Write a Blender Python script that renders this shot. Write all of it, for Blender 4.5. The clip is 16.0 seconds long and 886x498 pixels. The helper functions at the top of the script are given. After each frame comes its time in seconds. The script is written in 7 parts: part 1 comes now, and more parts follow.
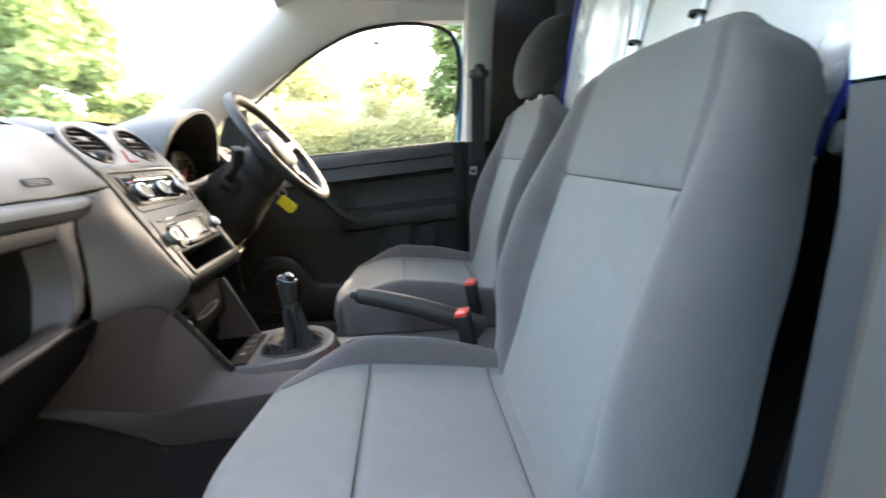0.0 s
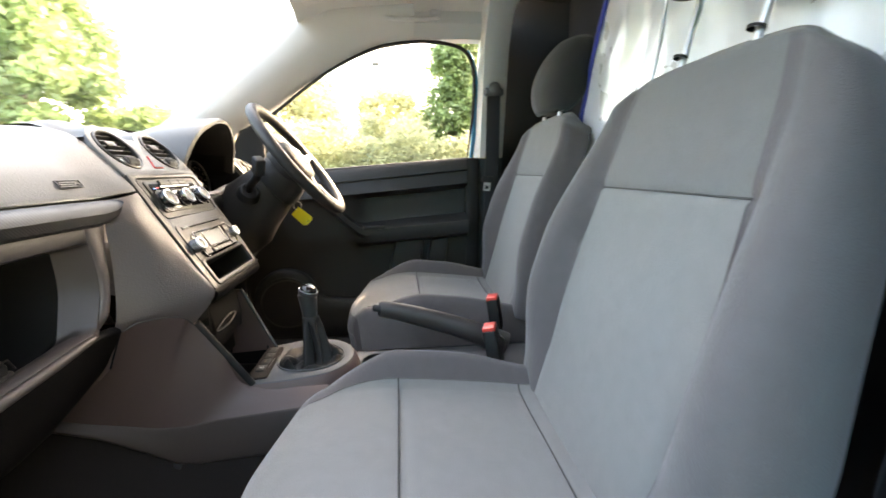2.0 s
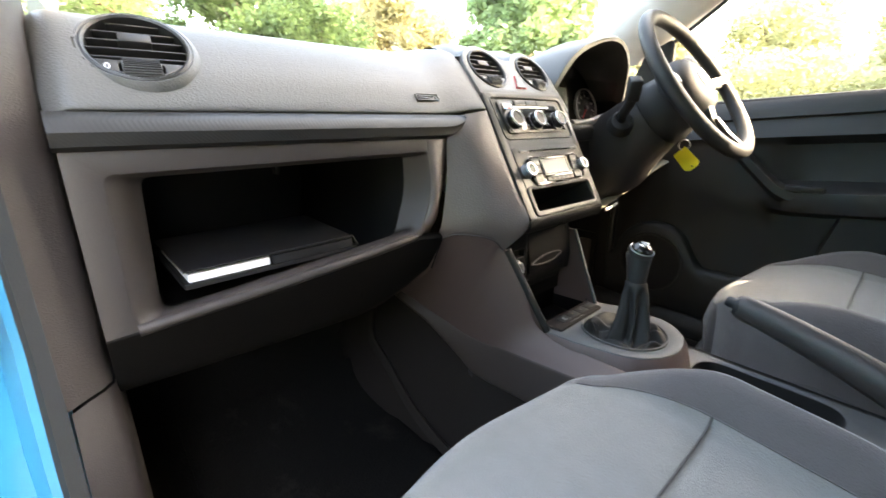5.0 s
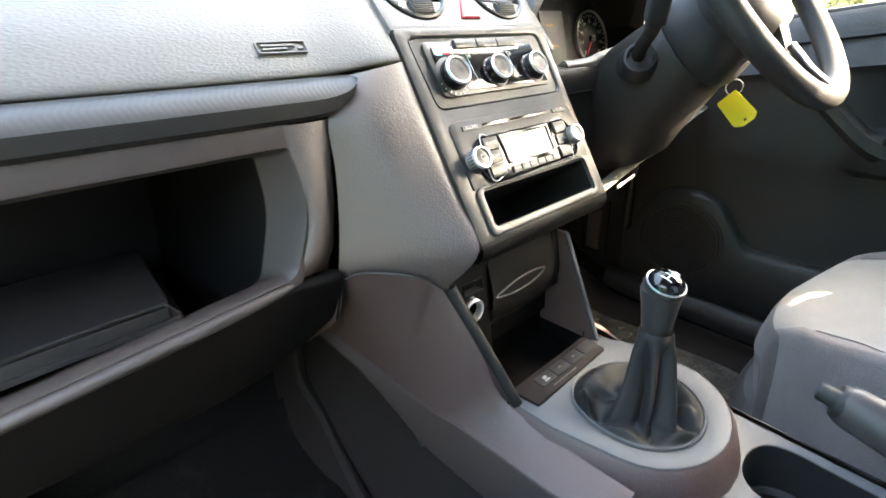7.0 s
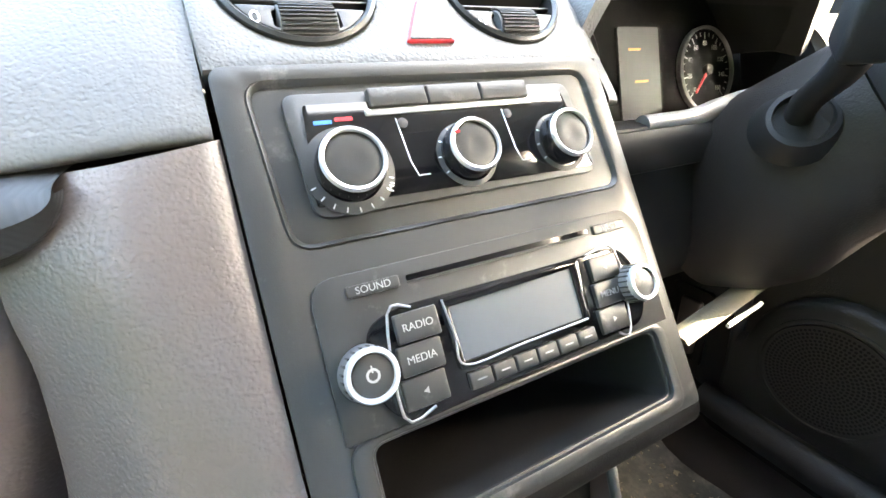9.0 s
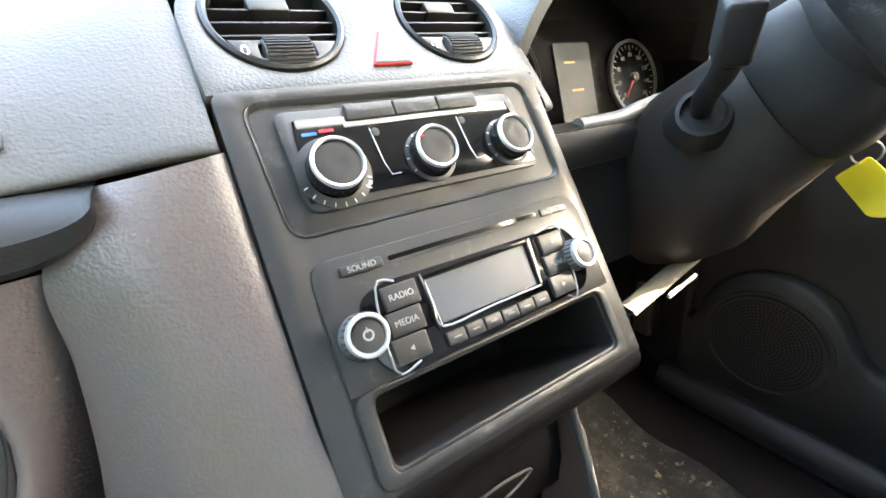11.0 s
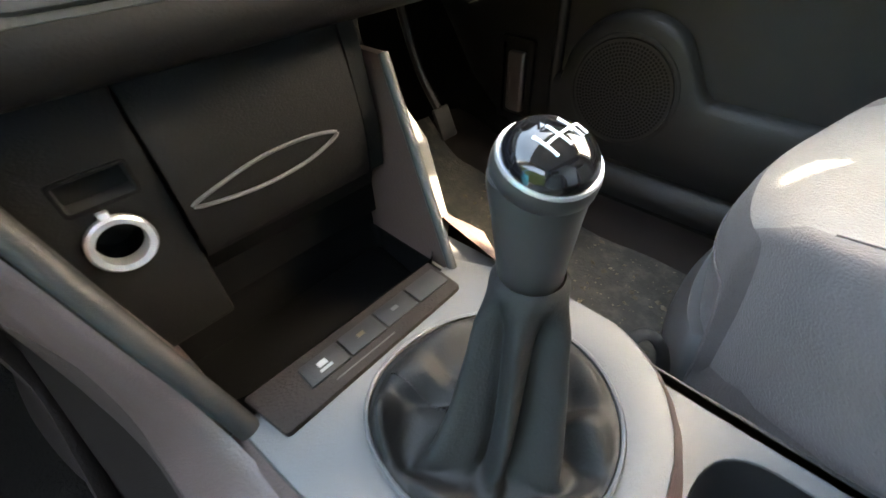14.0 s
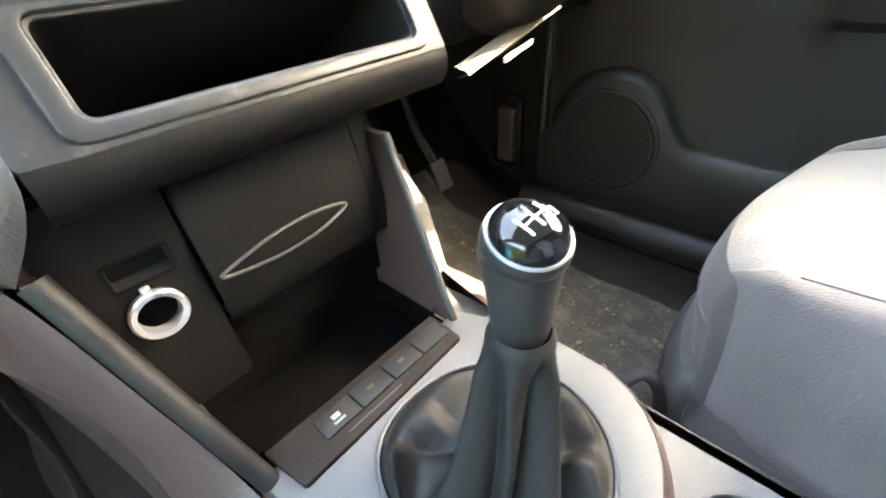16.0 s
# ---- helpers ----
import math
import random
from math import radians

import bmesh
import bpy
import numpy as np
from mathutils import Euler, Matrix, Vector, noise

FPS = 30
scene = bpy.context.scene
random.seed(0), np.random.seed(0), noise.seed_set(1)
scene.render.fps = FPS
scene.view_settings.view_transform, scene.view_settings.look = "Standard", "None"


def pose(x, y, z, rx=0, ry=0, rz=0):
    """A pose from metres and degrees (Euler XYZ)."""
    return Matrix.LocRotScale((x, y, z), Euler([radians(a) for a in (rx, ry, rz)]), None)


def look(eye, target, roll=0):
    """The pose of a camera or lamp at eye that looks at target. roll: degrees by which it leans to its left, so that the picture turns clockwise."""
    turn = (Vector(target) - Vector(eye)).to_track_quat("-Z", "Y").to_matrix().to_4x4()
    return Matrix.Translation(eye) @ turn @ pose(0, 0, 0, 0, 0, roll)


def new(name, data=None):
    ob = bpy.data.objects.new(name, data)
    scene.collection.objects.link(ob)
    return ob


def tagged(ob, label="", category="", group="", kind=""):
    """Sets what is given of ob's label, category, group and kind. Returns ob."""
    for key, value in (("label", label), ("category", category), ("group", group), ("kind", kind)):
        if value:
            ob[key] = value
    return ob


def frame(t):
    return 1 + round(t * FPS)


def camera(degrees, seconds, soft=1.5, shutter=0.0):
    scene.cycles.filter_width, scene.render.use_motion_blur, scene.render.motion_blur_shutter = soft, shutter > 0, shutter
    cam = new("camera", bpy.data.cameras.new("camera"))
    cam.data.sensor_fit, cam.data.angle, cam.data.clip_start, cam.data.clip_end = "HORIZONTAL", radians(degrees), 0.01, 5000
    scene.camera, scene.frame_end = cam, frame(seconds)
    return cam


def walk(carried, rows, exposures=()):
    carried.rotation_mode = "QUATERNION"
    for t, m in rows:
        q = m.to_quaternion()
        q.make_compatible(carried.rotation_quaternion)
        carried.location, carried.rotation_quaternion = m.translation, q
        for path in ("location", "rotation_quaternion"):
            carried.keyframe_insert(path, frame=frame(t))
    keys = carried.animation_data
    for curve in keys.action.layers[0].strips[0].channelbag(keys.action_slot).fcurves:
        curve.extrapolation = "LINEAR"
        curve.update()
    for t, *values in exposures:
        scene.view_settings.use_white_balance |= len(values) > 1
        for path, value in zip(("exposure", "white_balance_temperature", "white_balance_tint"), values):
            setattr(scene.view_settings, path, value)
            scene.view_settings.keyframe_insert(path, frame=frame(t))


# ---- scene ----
cam = camera(92.94, 16.0, soft=1.5, shutter=0.4)
# seconds, eye, target, roll; x runs to the rear of the van, y to its driver's side, z up
PATH = [
    (0.0, (0.0359, -0.8902, 1.1387), (0.1180, 0.0794, 0.9084), -1.73),
    (0.5, (-0.0091, -0.9187, 1.1105), (0.2761, 0.0152, 0.8950), 0.07),
    (1.0, (-0.0476, -0.9321, 1.1100), (0.2465, 0.0036, 0.9153), -0.38),
    (1.5, (-0.0689, -0.9245, 1.1030), (0.1582, 0.0302, 0.9107), 0.02),
    (2.0, (-0.0319, -0.8745, 1.1250), (0.0679, 0.1030, 0.9389), -0.64),
    (2.5, (0.0244, -0.7925, 1.0980), (-0.0918, 0.1936, 0.9786), 0.84),
    (3.0, (0.0552, -0.7101, 1.0699), (-0.2685, 0.2296, 0.9588), 1.87),
    (3.5, (0.0518, -0.6886, 1.0448), (-0.4525, 0.1530, 0.8511), 2.59),
    (4.0, (0.0516, -0.6628, 1.0264), (-0.5265, 0.0519, 0.6326), 1.13),
    (4.5, (0.0562, -0.6483, 1.0565), (-0.5544, 0.0388, 0.6627), 0.88),
    (5.0, (0.0444, -0.6748, 1.0857), (-0.6633, -0.0375, 0.7808), 0.59),
    (5.2, (0.0367, -0.6635, 1.0815), (-0.6884, -0.0447, 0.7794), 0.56),
    (7.3, (-0.1254, -0.3309, 1.1013), (-0.8323, 0.2305, 0.6710), -3.73),
    (7.5, (-0.1564, -0.2921, 1.0950), (-0.8994, 0.2570, 0.7123), -3.82),
    (8.0, (-0.2087, -0.1790, 1.0936), (-1.0018, 0.2597, 0.6711), -2.99),
    (8.5, (-0.2365, -0.1292, 1.1149), (-1.0551, 0.2863, 0.7185), -1.64),
    (9.0, (-0.2474, -0.1179, 1.1181), (-1.0716, 0.2919, 0.7274), -2.22),
    (9.2, (-0.2463, -0.1178, 1.1149), (-1.0755, 0.3110, 0.7561), -2.45),
    (11.3, (-0.1867, -0.1589, 1.1173), (-0.9694, 0.3414, 0.7471), -5.49),
    (11.6, (-0.1627, -0.1803, 1.1062), (-0.9025, 0.3466, 0.6878), -5.88),
    (12.0, (-0.1413, -0.1866, 1.0895), (-0.8065, 0.3774, 0.6002), -4.32),
    (12.5, (-0.1236, -0.1947, 1.0812), (-0.6871, 0.4146, 0.5234), -2.28),
    (13.0, (-0.1171, -0.2091, 1.0632), (-0.6374, 0.4016, 0.4663), -1.31),
    (13.5, (-0.1480, -0.1806, 0.9999), (-0.6589, 0.4175, 0.3825), -2.47),
    (14.0, (-0.1649, -0.1028, 0.9515), (-0.6914, 0.4243, 0.2844), -2.66),
    (14.5, (-0.1681, -0.0766, 0.9476), (-0.7347, 0.4113, 0.2835), -5.27),
    (15.0, (-0.1701, -0.0798, 0.9470), (-0.7308, 0.4135, 0.2818), -5.11),
    (15.5, (-0.1735, -0.0931, 0.9531), (-0.7578, 0.4014, 0.3096), -5.18),
    (16.0, (-0.1532, -0.1126, 0.9782), (-0.7196, 0.4615, 0.3870), -4.61),
]
# seconds, stops, kelvin, tint
EXPOSURES = [(0.0, 4.62, 9000, 13), (0.5, 4.84, 10400, 14), (2.3, 4.55, 10100, 16), (3.0, 4.22, 10200, 14), (4.0, 4.08, 10600, 11), (5.0, 4.76, 9400, 12), (7.3, 5.62, 8500, 9), (9.0, 5.92, 8300, 9), (11.3, 5.57, 8400, 9), (13.0, 5.45, 8900, 10), (14.0, 5.83, 9200, 9), (14.5, 5.78, 9200, 9), (16.0, 6.42, 9100, 9)]
walk(cam, [(t, look(eye, target, roll)) for t, eye, target, roll in PATH], EXPOSURES)

# ==== world, light ====
world = bpy.data.worlds.new("sky")
scene.world = world
world.use_nodes = True
SUN_EL, SUN_AZ = 41.8, -45.7  # degrees above the ground; degrees from +y towards -x
wn = world.node_tree.nodes
sky = wn.new("ShaderNodeTexSky")
sky.sky_type, sky.sun_disc = "NISHITA", False
sky.sun_elevation, sky.sun_rotation = radians(SUN_EL), radians(-SUN_AZ)
sky.air_density, sky.dust_density = 1.0, 2.5
wn["Background"].inputs["Strength"].default_value = 0.15
world.node_tree.links.new(sky.outputs["Color"], wn["Background"].inputs["Color"])
sun = new("sun", bpy.data.lights.new("sun", "SUN"))
sun.data.energy, sun.data.angle, sun.data.color = 1.7, radians(0.6), (1.0, 0.95, 0.87)
sun_from = Vector((-math.sin(radians(SUN_AZ)) * math.cos(radians(SUN_EL)), math.cos(radians(SUN_AZ)) * math.cos(radians(SUN_EL)), math.sin(radians(SUN_EL))))
sun.matrix_world = look(sun_from * 50, (0, 0, 0))

# ==== materials ====


def material(name, colour, rough=0.5, metal=0.0, spec=0.5, vary=0.12, scale=8.0, grain=0.0, grain_size=0.001, kind="leather",
             dirt=None, dirt_amount=0.0, dirt_scale=6.0, sheen=0.0, coat=0.0, rough_vary=0.08, island=0.0):
    """A surface with broad tint changes, fine relief and, if given, blotches of a second colour."""
    m = bpy.data.materials.new(name)
    m.use_nodes = True
    nt = m.node_tree
    n, link = nt.nodes, nt.links.new
    b = n["Principled BSDF"]
    b.inputs["Metallic"].default_value = metal
    b.inputs["Specular IOR Level"].default_value = spec
    b.inputs["Sheen Weight"].default_value = sheen
    b.inputs["Coat Weight"].default_value = coat
    tc = n.new("ShaderNodeTexCoord")
    big = n.new("ShaderNodeTexNoise")
    big.inputs["Scale"].default_value, big.inputs["Detail"].default_value = scale, 5.0
    link(tc.outputs["Object"], big.inputs["Vector"])
    mix = n.new("ShaderNodeMix")
    mix.data_type = "RGBA"
    lo, hi = [c * (1 - vary) for c in colour], [min(1.0, c * (1 + vary)) for c in colour]
    mix.inputs["A"].default_value, mix.inputs["B"].default_value = (*lo, 1), (*hi, 1)
    link(big.outputs["Fac"], mix.inputs["Factor"])
    out = mix.outputs["Result"]
    if dirt:
        dn = n.new("ShaderNodeTexNoise")
        dn.inputs["Scale"].default_value, dn.inputs["Detail"].default_value, dn.inputs["Roughness"].default_value = dirt_scale, 9.0, 0.7
        link(tc.outputs["Object"], dn.inputs["Vector"])
        ramp = n.new("ShaderNodeValToRGB")
        ramp.color_ramp.elements[0].position, ramp.color_ramp.elements[1].position = 0.62 - 0.25 * dirt_amount, 0.78 - 0.2 * dirt_amount
        link(dn.outputs["Fac"], ramp.inputs["Fac"])
        dm = n.new("ShaderNodeMix")
        dm.data_type = "RGBA"
        dm.inputs["B"].default_value = (*dirt, 1)
        link(ramp.outputs["Color"], dm.inputs["Factor"])
        link(out, dm.inputs["A"])
        out = dm.outputs["Result"]
    if island:
        geo = n.new("ShaderNodeNewGeometry")
        hsv = n.new("ShaderNodeHueSaturation")
        mr = n.new("ShaderNodeMapRange")
        mr.inputs["To Min"].default_value, mr.inputs["To Max"].default_value = 1 - island, 1 + island
        link(geo.outputs["Random Per Island"], mr.inputs["Value"])
        link(mr.outputs["Result"], hsv.inputs["Value"])
        link(out, hsv.inputs["Color"])
        out = hsv.outputs["Color"]
    link(out, b.inputs["Base Color"])
    rm = n.new("ShaderNodeMapRange")
    rm.inputs["To Min"].default_value, rm.inputs["To Max"].default_value = max(0.02, rough - rough_vary), min(1.0, rough + rough_vary)
    link(big.outputs["Fac"], rm.inputs["Value"])
    link(rm.outputs["Result"], b.inputs["Roughness"])
    if grain:
        bump = n.new("ShaderNodeBump")
        bump.inputs["Distance"].default_value = grain
        bump.inputs["Strength"].default_value = 1.0
        if kind == "leather":
            v = n.new("ShaderNodeTexVoronoi")
            v.feature = "SMOOTH_F1"
            v.inputs["Scale"].default_value = 1 / grain_size
            warp = n.new("ShaderNodeTexNoise")
            warp.inputs["Scale"].default_value = 0.45 / grain_size
            link(tc.outputs["Object"], warp.inputs["Vector"])
            va = n.new("ShaderNodeVectorMath")
            va.operation = "MULTIPLY_ADD"
            va.inputs[1].default_value = [grain_size * 1.2] * 3
            link(warp.outputs["Color"], va.inputs[0])
            link(tc.outputs["Object"], va.inputs[2])
            link(va.outputs["Vector"], v.inputs["Vector"])
            link(v.outputs["Distance"], bump.inputs["Height"])
        elif kind == "weave":
            w1, w2 = n.new("ShaderNodeTexWave"), n.new("ShaderNodeTexWave")
            w1.bands_direction, w2.bands_direction = "Y", "DIAGONAL"
            for w in (w1, w2):
                w.inputs["Scale"].default_value = 0.32 / grain_size
                w.inputs["Distortion"].default_value = 1.5
                w.inputs["Detail"].default_value = 2.0
                link(tc.outputs["Object"], w.inputs["Vector"])
            ad = n.new("ShaderNodeMath")
            link(w1.outputs["Fac"], ad.inputs[0])
            link(w2.outputs["Fac"], ad.inputs[1])
            link(ad.outputs["Value"], bump.inputs["Height"])
        elif kind == "ribs":
            w = n.new("ShaderNodeTexWave")
            w.bands_direction = "DIAGONAL"
            w.inputs["Scale"].default_value = 0.32 / grain_size
            link(tc.outputs["Object"], w.inputs["Vector"])
            link(w.outputs["Fac"], bump.inputs["Height"])
        else:
            f = n.new("ShaderNodeTexNoise")
            f.inputs["Scale"].default_value, f.inputs["Detail"].default_value = 1 / grain_size, 3.0
            link(tc.outputs["Object"], f.inputs["Vector"])
            link(f.outputs["Fac"], bump.inputs["Height"])
        link(bump.outputs["Normal"], b.inputs["Normal"])
    return m


PAD = material("soft_dash_skin", (0.082, 0.083, 0.083), 0.46, spec=0.5, vary=0.08, grain=0.00042, grain_size=0.0019)
TRIM = material("dark_dash_plastic", (0.084, 0.066, 0.061), 0.44, spec=0.8, vary=0.08, grain=0.00032, grain_size=0.0019)
DOORSKIN = material("black_door_plastic", (0.0175, 0.0175, 0.0175), 0.52, vary=0.1, grain=0.0004, grain_size=0.0018)
DARK = material("black_plastic", (0.0115, 0.0115, 0.0118), 0.56, spec=0.35, vary=0.12, grain=0.0002, grain_size=0.0011, kind="noise")
BEZEL = material("satin_black_bezel", (0.021, 0.0218, 0.0218), 0.38, spec=0.52, vary=0.06, grain=0.00008, grain_size=0.0006, kind="noise",
                 dirt=(0.12, 0.115, 0.11), dirt_amount=0.12, dirt_scale=40)
GLOSS = material("gloss_black", (0.006, 0.006, 0.007), 0.08, vary=0.05, rough_vary=0.03)
CHROME = material("satin_chrome", (0.74, 0.75, 0.76), 0.33, metal=0.8, vary=0.05, rough_vary=0.06)
STEEL = material("bright_steel", (0.6, 0.6, 0.6), 0.28, metal=1.0, vary=0.1, rough_vary=0.1)
DARKSTEEL = material("dark_zinc_steel", (0.10, 0.10, 0.11), 0.2, metal=0.8, vary=0.2, rough_vary=0.1)
PEWTER = material("pewter_metal_paint", (0.038, 0.036, 0.035), 0.40, metal=0.15, vary=0.06, rough_vary=0.06)
KICK = material("brown_grey_kick_plastic", (0.066, 0.055, 0.052), 0.5, vary=0.06, grain=0.0004, grain_size=0.0016)
SOFT = material("soft_grey_marking", (0.30, 0.30, 0.30), 0.5, vary=0.05)
DIM = material("dim_grey_marking", (0.075, 0.072, 0.07), 0.5, vary=0.05)
ORANGE = material("worn_orange_marking", (0.085, 0.06, 0.028), 0.5, vary=0.1)
HOLE = material("perforation_black", (0.003, 0.003, 0.003), 0.9, vary=0.1)
MESH = material("grey_black_grille", (0.020, 0.020, 0.0205), 0.5, vary=0.08)
RIBBED = material("ribbed_black_plastic", (0.009, 0.009, 0.0092), 0.5, vary=0.1, grain=0.00008, grain_size=0.0024, kind="ribs")
SHROUD = material("dark_shroud_plastic", (0.0230, 0.0200, 0.0192), 0.55, spec=0.28, vary=0.08, grain=0.0003, grain_size=0.0014)
LOWGREY = material("slate_grey_pillar_plastic", (0.034, 0.037, 0.042), 0.5, vary=0.05, grain=0.0002, grain_size=0.0012, kind="noise")
# near black: carries the shade under the glovebox; also on the driver's sill
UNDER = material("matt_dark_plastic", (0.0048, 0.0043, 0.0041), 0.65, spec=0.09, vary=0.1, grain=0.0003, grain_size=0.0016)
ASH = material("satin_black_ashtray", (0.0056, 0.0056, 0.0058), 0.52, spec=0.16, vary=0.1, grain=0.0002, grain_size=0.0012, kind="noise")
LEDGE = material("satin_grey_ledge", (0.20, 0.20, 0.205), 0.38, spec=0.5, vary=0.05)
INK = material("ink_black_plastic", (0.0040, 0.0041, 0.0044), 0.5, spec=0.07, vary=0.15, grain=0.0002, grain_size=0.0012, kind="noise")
HEADCLOTH = material("black_headrest_cloth", (0.017, 0.0165, 0.0165), 0.85, spec=0.25, vary=0.08, scale=14, grain=0.0005, grain_size=0.0012, kind="noise", sheen=0.2)
RIM = material("black_wheel_rim_plastic", (0.018, 0.0175, 0.0175), 0.5, spec=0.4, vary=0.08, grain=0.0003, grain_size=0.0014)
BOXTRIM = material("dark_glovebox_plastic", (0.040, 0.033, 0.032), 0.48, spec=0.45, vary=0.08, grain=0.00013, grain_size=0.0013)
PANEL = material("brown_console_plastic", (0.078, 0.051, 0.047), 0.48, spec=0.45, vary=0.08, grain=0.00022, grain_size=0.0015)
# the console brown darkened, standing in for shade low on its side
LOWPANEL = material("shaded_brown_low_plastic", (0.044, 0.032, 0.029), 0.55, spec=0.3, vary=0.08, grain=0.00022, grain_size=0.0015)
SILVER = material("dull_silver_plastic", (0.30, 0.30, 0.31), 0.36, metal=0.8, vary=0.05)
SLAT = material("dark_slat_plastic", (0.014, 0.014, 0.014), 0.45, vary=0.06)
FELT = material("beige_felt_strip", (0.15, 0.142, 0.112), 0.85, spec=0.2, vary=0.12, scale=30, grain=0.0006, grain_size=0.002, kind="noise")
# tunnel colour lightened to paint the light along the carpet ridge
FOLD = material("lit_carpet_edge", (0.020, 0.0160, 0.0145), 0.9, spec=0.2, vary=0.2, grain=0.0008, grain_size=0.003, kind="noise")
TUNNEL = material("dark_tunnel_trim", (0.0140, 0.0105, 0.0096), 0.75, spec=0.18, vary=0.12, grain=0.0004, grain_size=0.0016)
RUBBER = material("rubber", (0.012, 0.012, 0.013), 0.65, vary=0.2, grain=0.0003, grain_size=0.002, kind="noise")
FABRIC = material("grey_seat_cloth", (0.178, 0.172, 0.164), 0.92, spec=0.2, vary=0.12, scale=45, grain=0.0009, grain_size=0.0018, kind="noise", sheen=0.25)
BOLSTER = material("dark_seat_cloth", (0.100, 0.088, 0.088), 0.92, spec=0.2, vary=0.12, scale=45, grain=0.0009, grain_size=0.0018, kind="noise", sheen=0.25)
UPPER = material("mid_grey_seat_cloth", (0.142, 0.135, 0.130), 0.92, spec=0.2, vary=0.12, scale=45, grain=0.0009, grain_size=0.0018, kind="noise", sheen=0.25)
# bolster cloth darkened: shade on the cushion sides put into the colour
SHADECLOTH = material("shaded_side_cloth", (0.078, 0.070, 0.070), 0.92, spec=0.2, vary=0.12, scale=45, grain=0.0009, grain_size=0.0018, kind="noise", sheen=0.15)
DARKSEAM = material("dark_seam_thread", (0.062, 0.058, 0.056), 0.9, vary=0.1)
LINER = material("pale_headlining", (0.70, 0.67, 0.63), 0.9, spec=0.2, vary=0.04, grain=0.0005, grain_size=0.0015, kind="noise")
PILLAR = material("pale_pillar_plastic", (0.60, 0.58, 0.55), 0.55, vary=0.04, grain=0.0002, grain_size=0.0012, kind="noise")
SATIN = material("pewter_grey_plastic", (0.085, 0.082, 0.080), 0.36, vary=0.06, metal=0.3)
GREYTRIM = material("grey_pillar_plastic", (0.074, 0.075, 0.077), 0.55, vary=0.05, grain=0.0002, grain_size=0.0012, kind="noise")
SEAL = material("brown_rubber_seal", (0.064, 0.053, 0.049), 0.7, vary=0.1, grain=0.0003, grain_size=0.0012, kind="noise")
BLUE = material("sky_blue_paint", (0.010, 0.245, 0.435), 0.3, vary=0.03, coat=0.35, rough_vary=0.04)
CARPET = material("black_floor_carpet", (0.0064, 0.0060, 0.0056), 0.95, spec=0.06, vary=0.3, scale=5, grain=0.002, grain_size=0.004, kind="noise", dirt=(0.020, 0.018, 0.016), dirt_amount=0.2, dirt_scale=9)
MAT = material("dirty_rubber_mat", (0.022, 0.022, 0.020), 0.6, vary=0.3, scale=20, grain=0.0015, grain_size=0.006, kind="noise", dirt=(0.085, 0.080, 0.066), dirt_amount=0.6, dirt_scale=26)
BOOT = material("black_leather_boot", (0.0125, 0.0122, 0.0120), 0.60, spec=0.26, vary=0.15, grain=0.00016, grain_size=0.0012)
RED = material("red_button", (0.72, 0.03, 0.02), 0.4, vary=0.05)
YELLOW = material("yellow_plastic_tag", (0.90, 0.78, 0.05), 0.45, vary=0.03)
WEB = material("black_webbing", (0.016, 0.016, 0.018), 0.8, vary=0.1, grain=0.0003, grain_size=0.001, kind="weave")
PAPER = material("white_paper", (0.82, 0.80, 0.80), 0.7, vary=0.03)
FOLDER = material("black_wallet_cover", (0.008, 0.008, 0.009), 0.6, spec=0.25, vary=0.1, grain=0.0003, grain_size=0.0012)
MARK = material("white_marking", (0.78, 0.78, 0.78), 0.5, vary=0.02)
BLUEMARK = material("blue_marking", (0.02, 0.16, 0.55), 0.5, vary=0.02)
REDMARK = material("red_marking", (0.6, 0.02, 0.03), 0.45, vary=0.02)
DISPLAY = material("grey_display_glass", (0.085, 0.095, 0.105), 0.28, spec=0.4, vary=0.05, rough_vary=0.03)
TRIP = material("dark_trip_display", (0.045, 0.048, 0.052), 0.55, spec=0.1, vary=0.05, rough_vary=0.03)
DIALBLACK = material("matt_dial_black", (0.0055, 0.0055, 0.006), 0.8, spec=0.03, vary=0.1)
BULK = material("dark_bulkhead_lining", (0.022, 0.020, 0.019), 0.85, vary=0.3, scale=4, grain=0.0006, grain_size=0.003, kind="noise")
BLUEEDGE = material("blue_binding_tape", (0.01, 0.035, 0.28), 0.6, vary=0.1)
SHEET = material("silver_bubble_film", (0.66, 0.70, 0.77), 0.30, metal=0.35, vary=0.10, scale=9, grain=0.0012, grain_size=0.02, kind="noise", rough_vary=0.12)


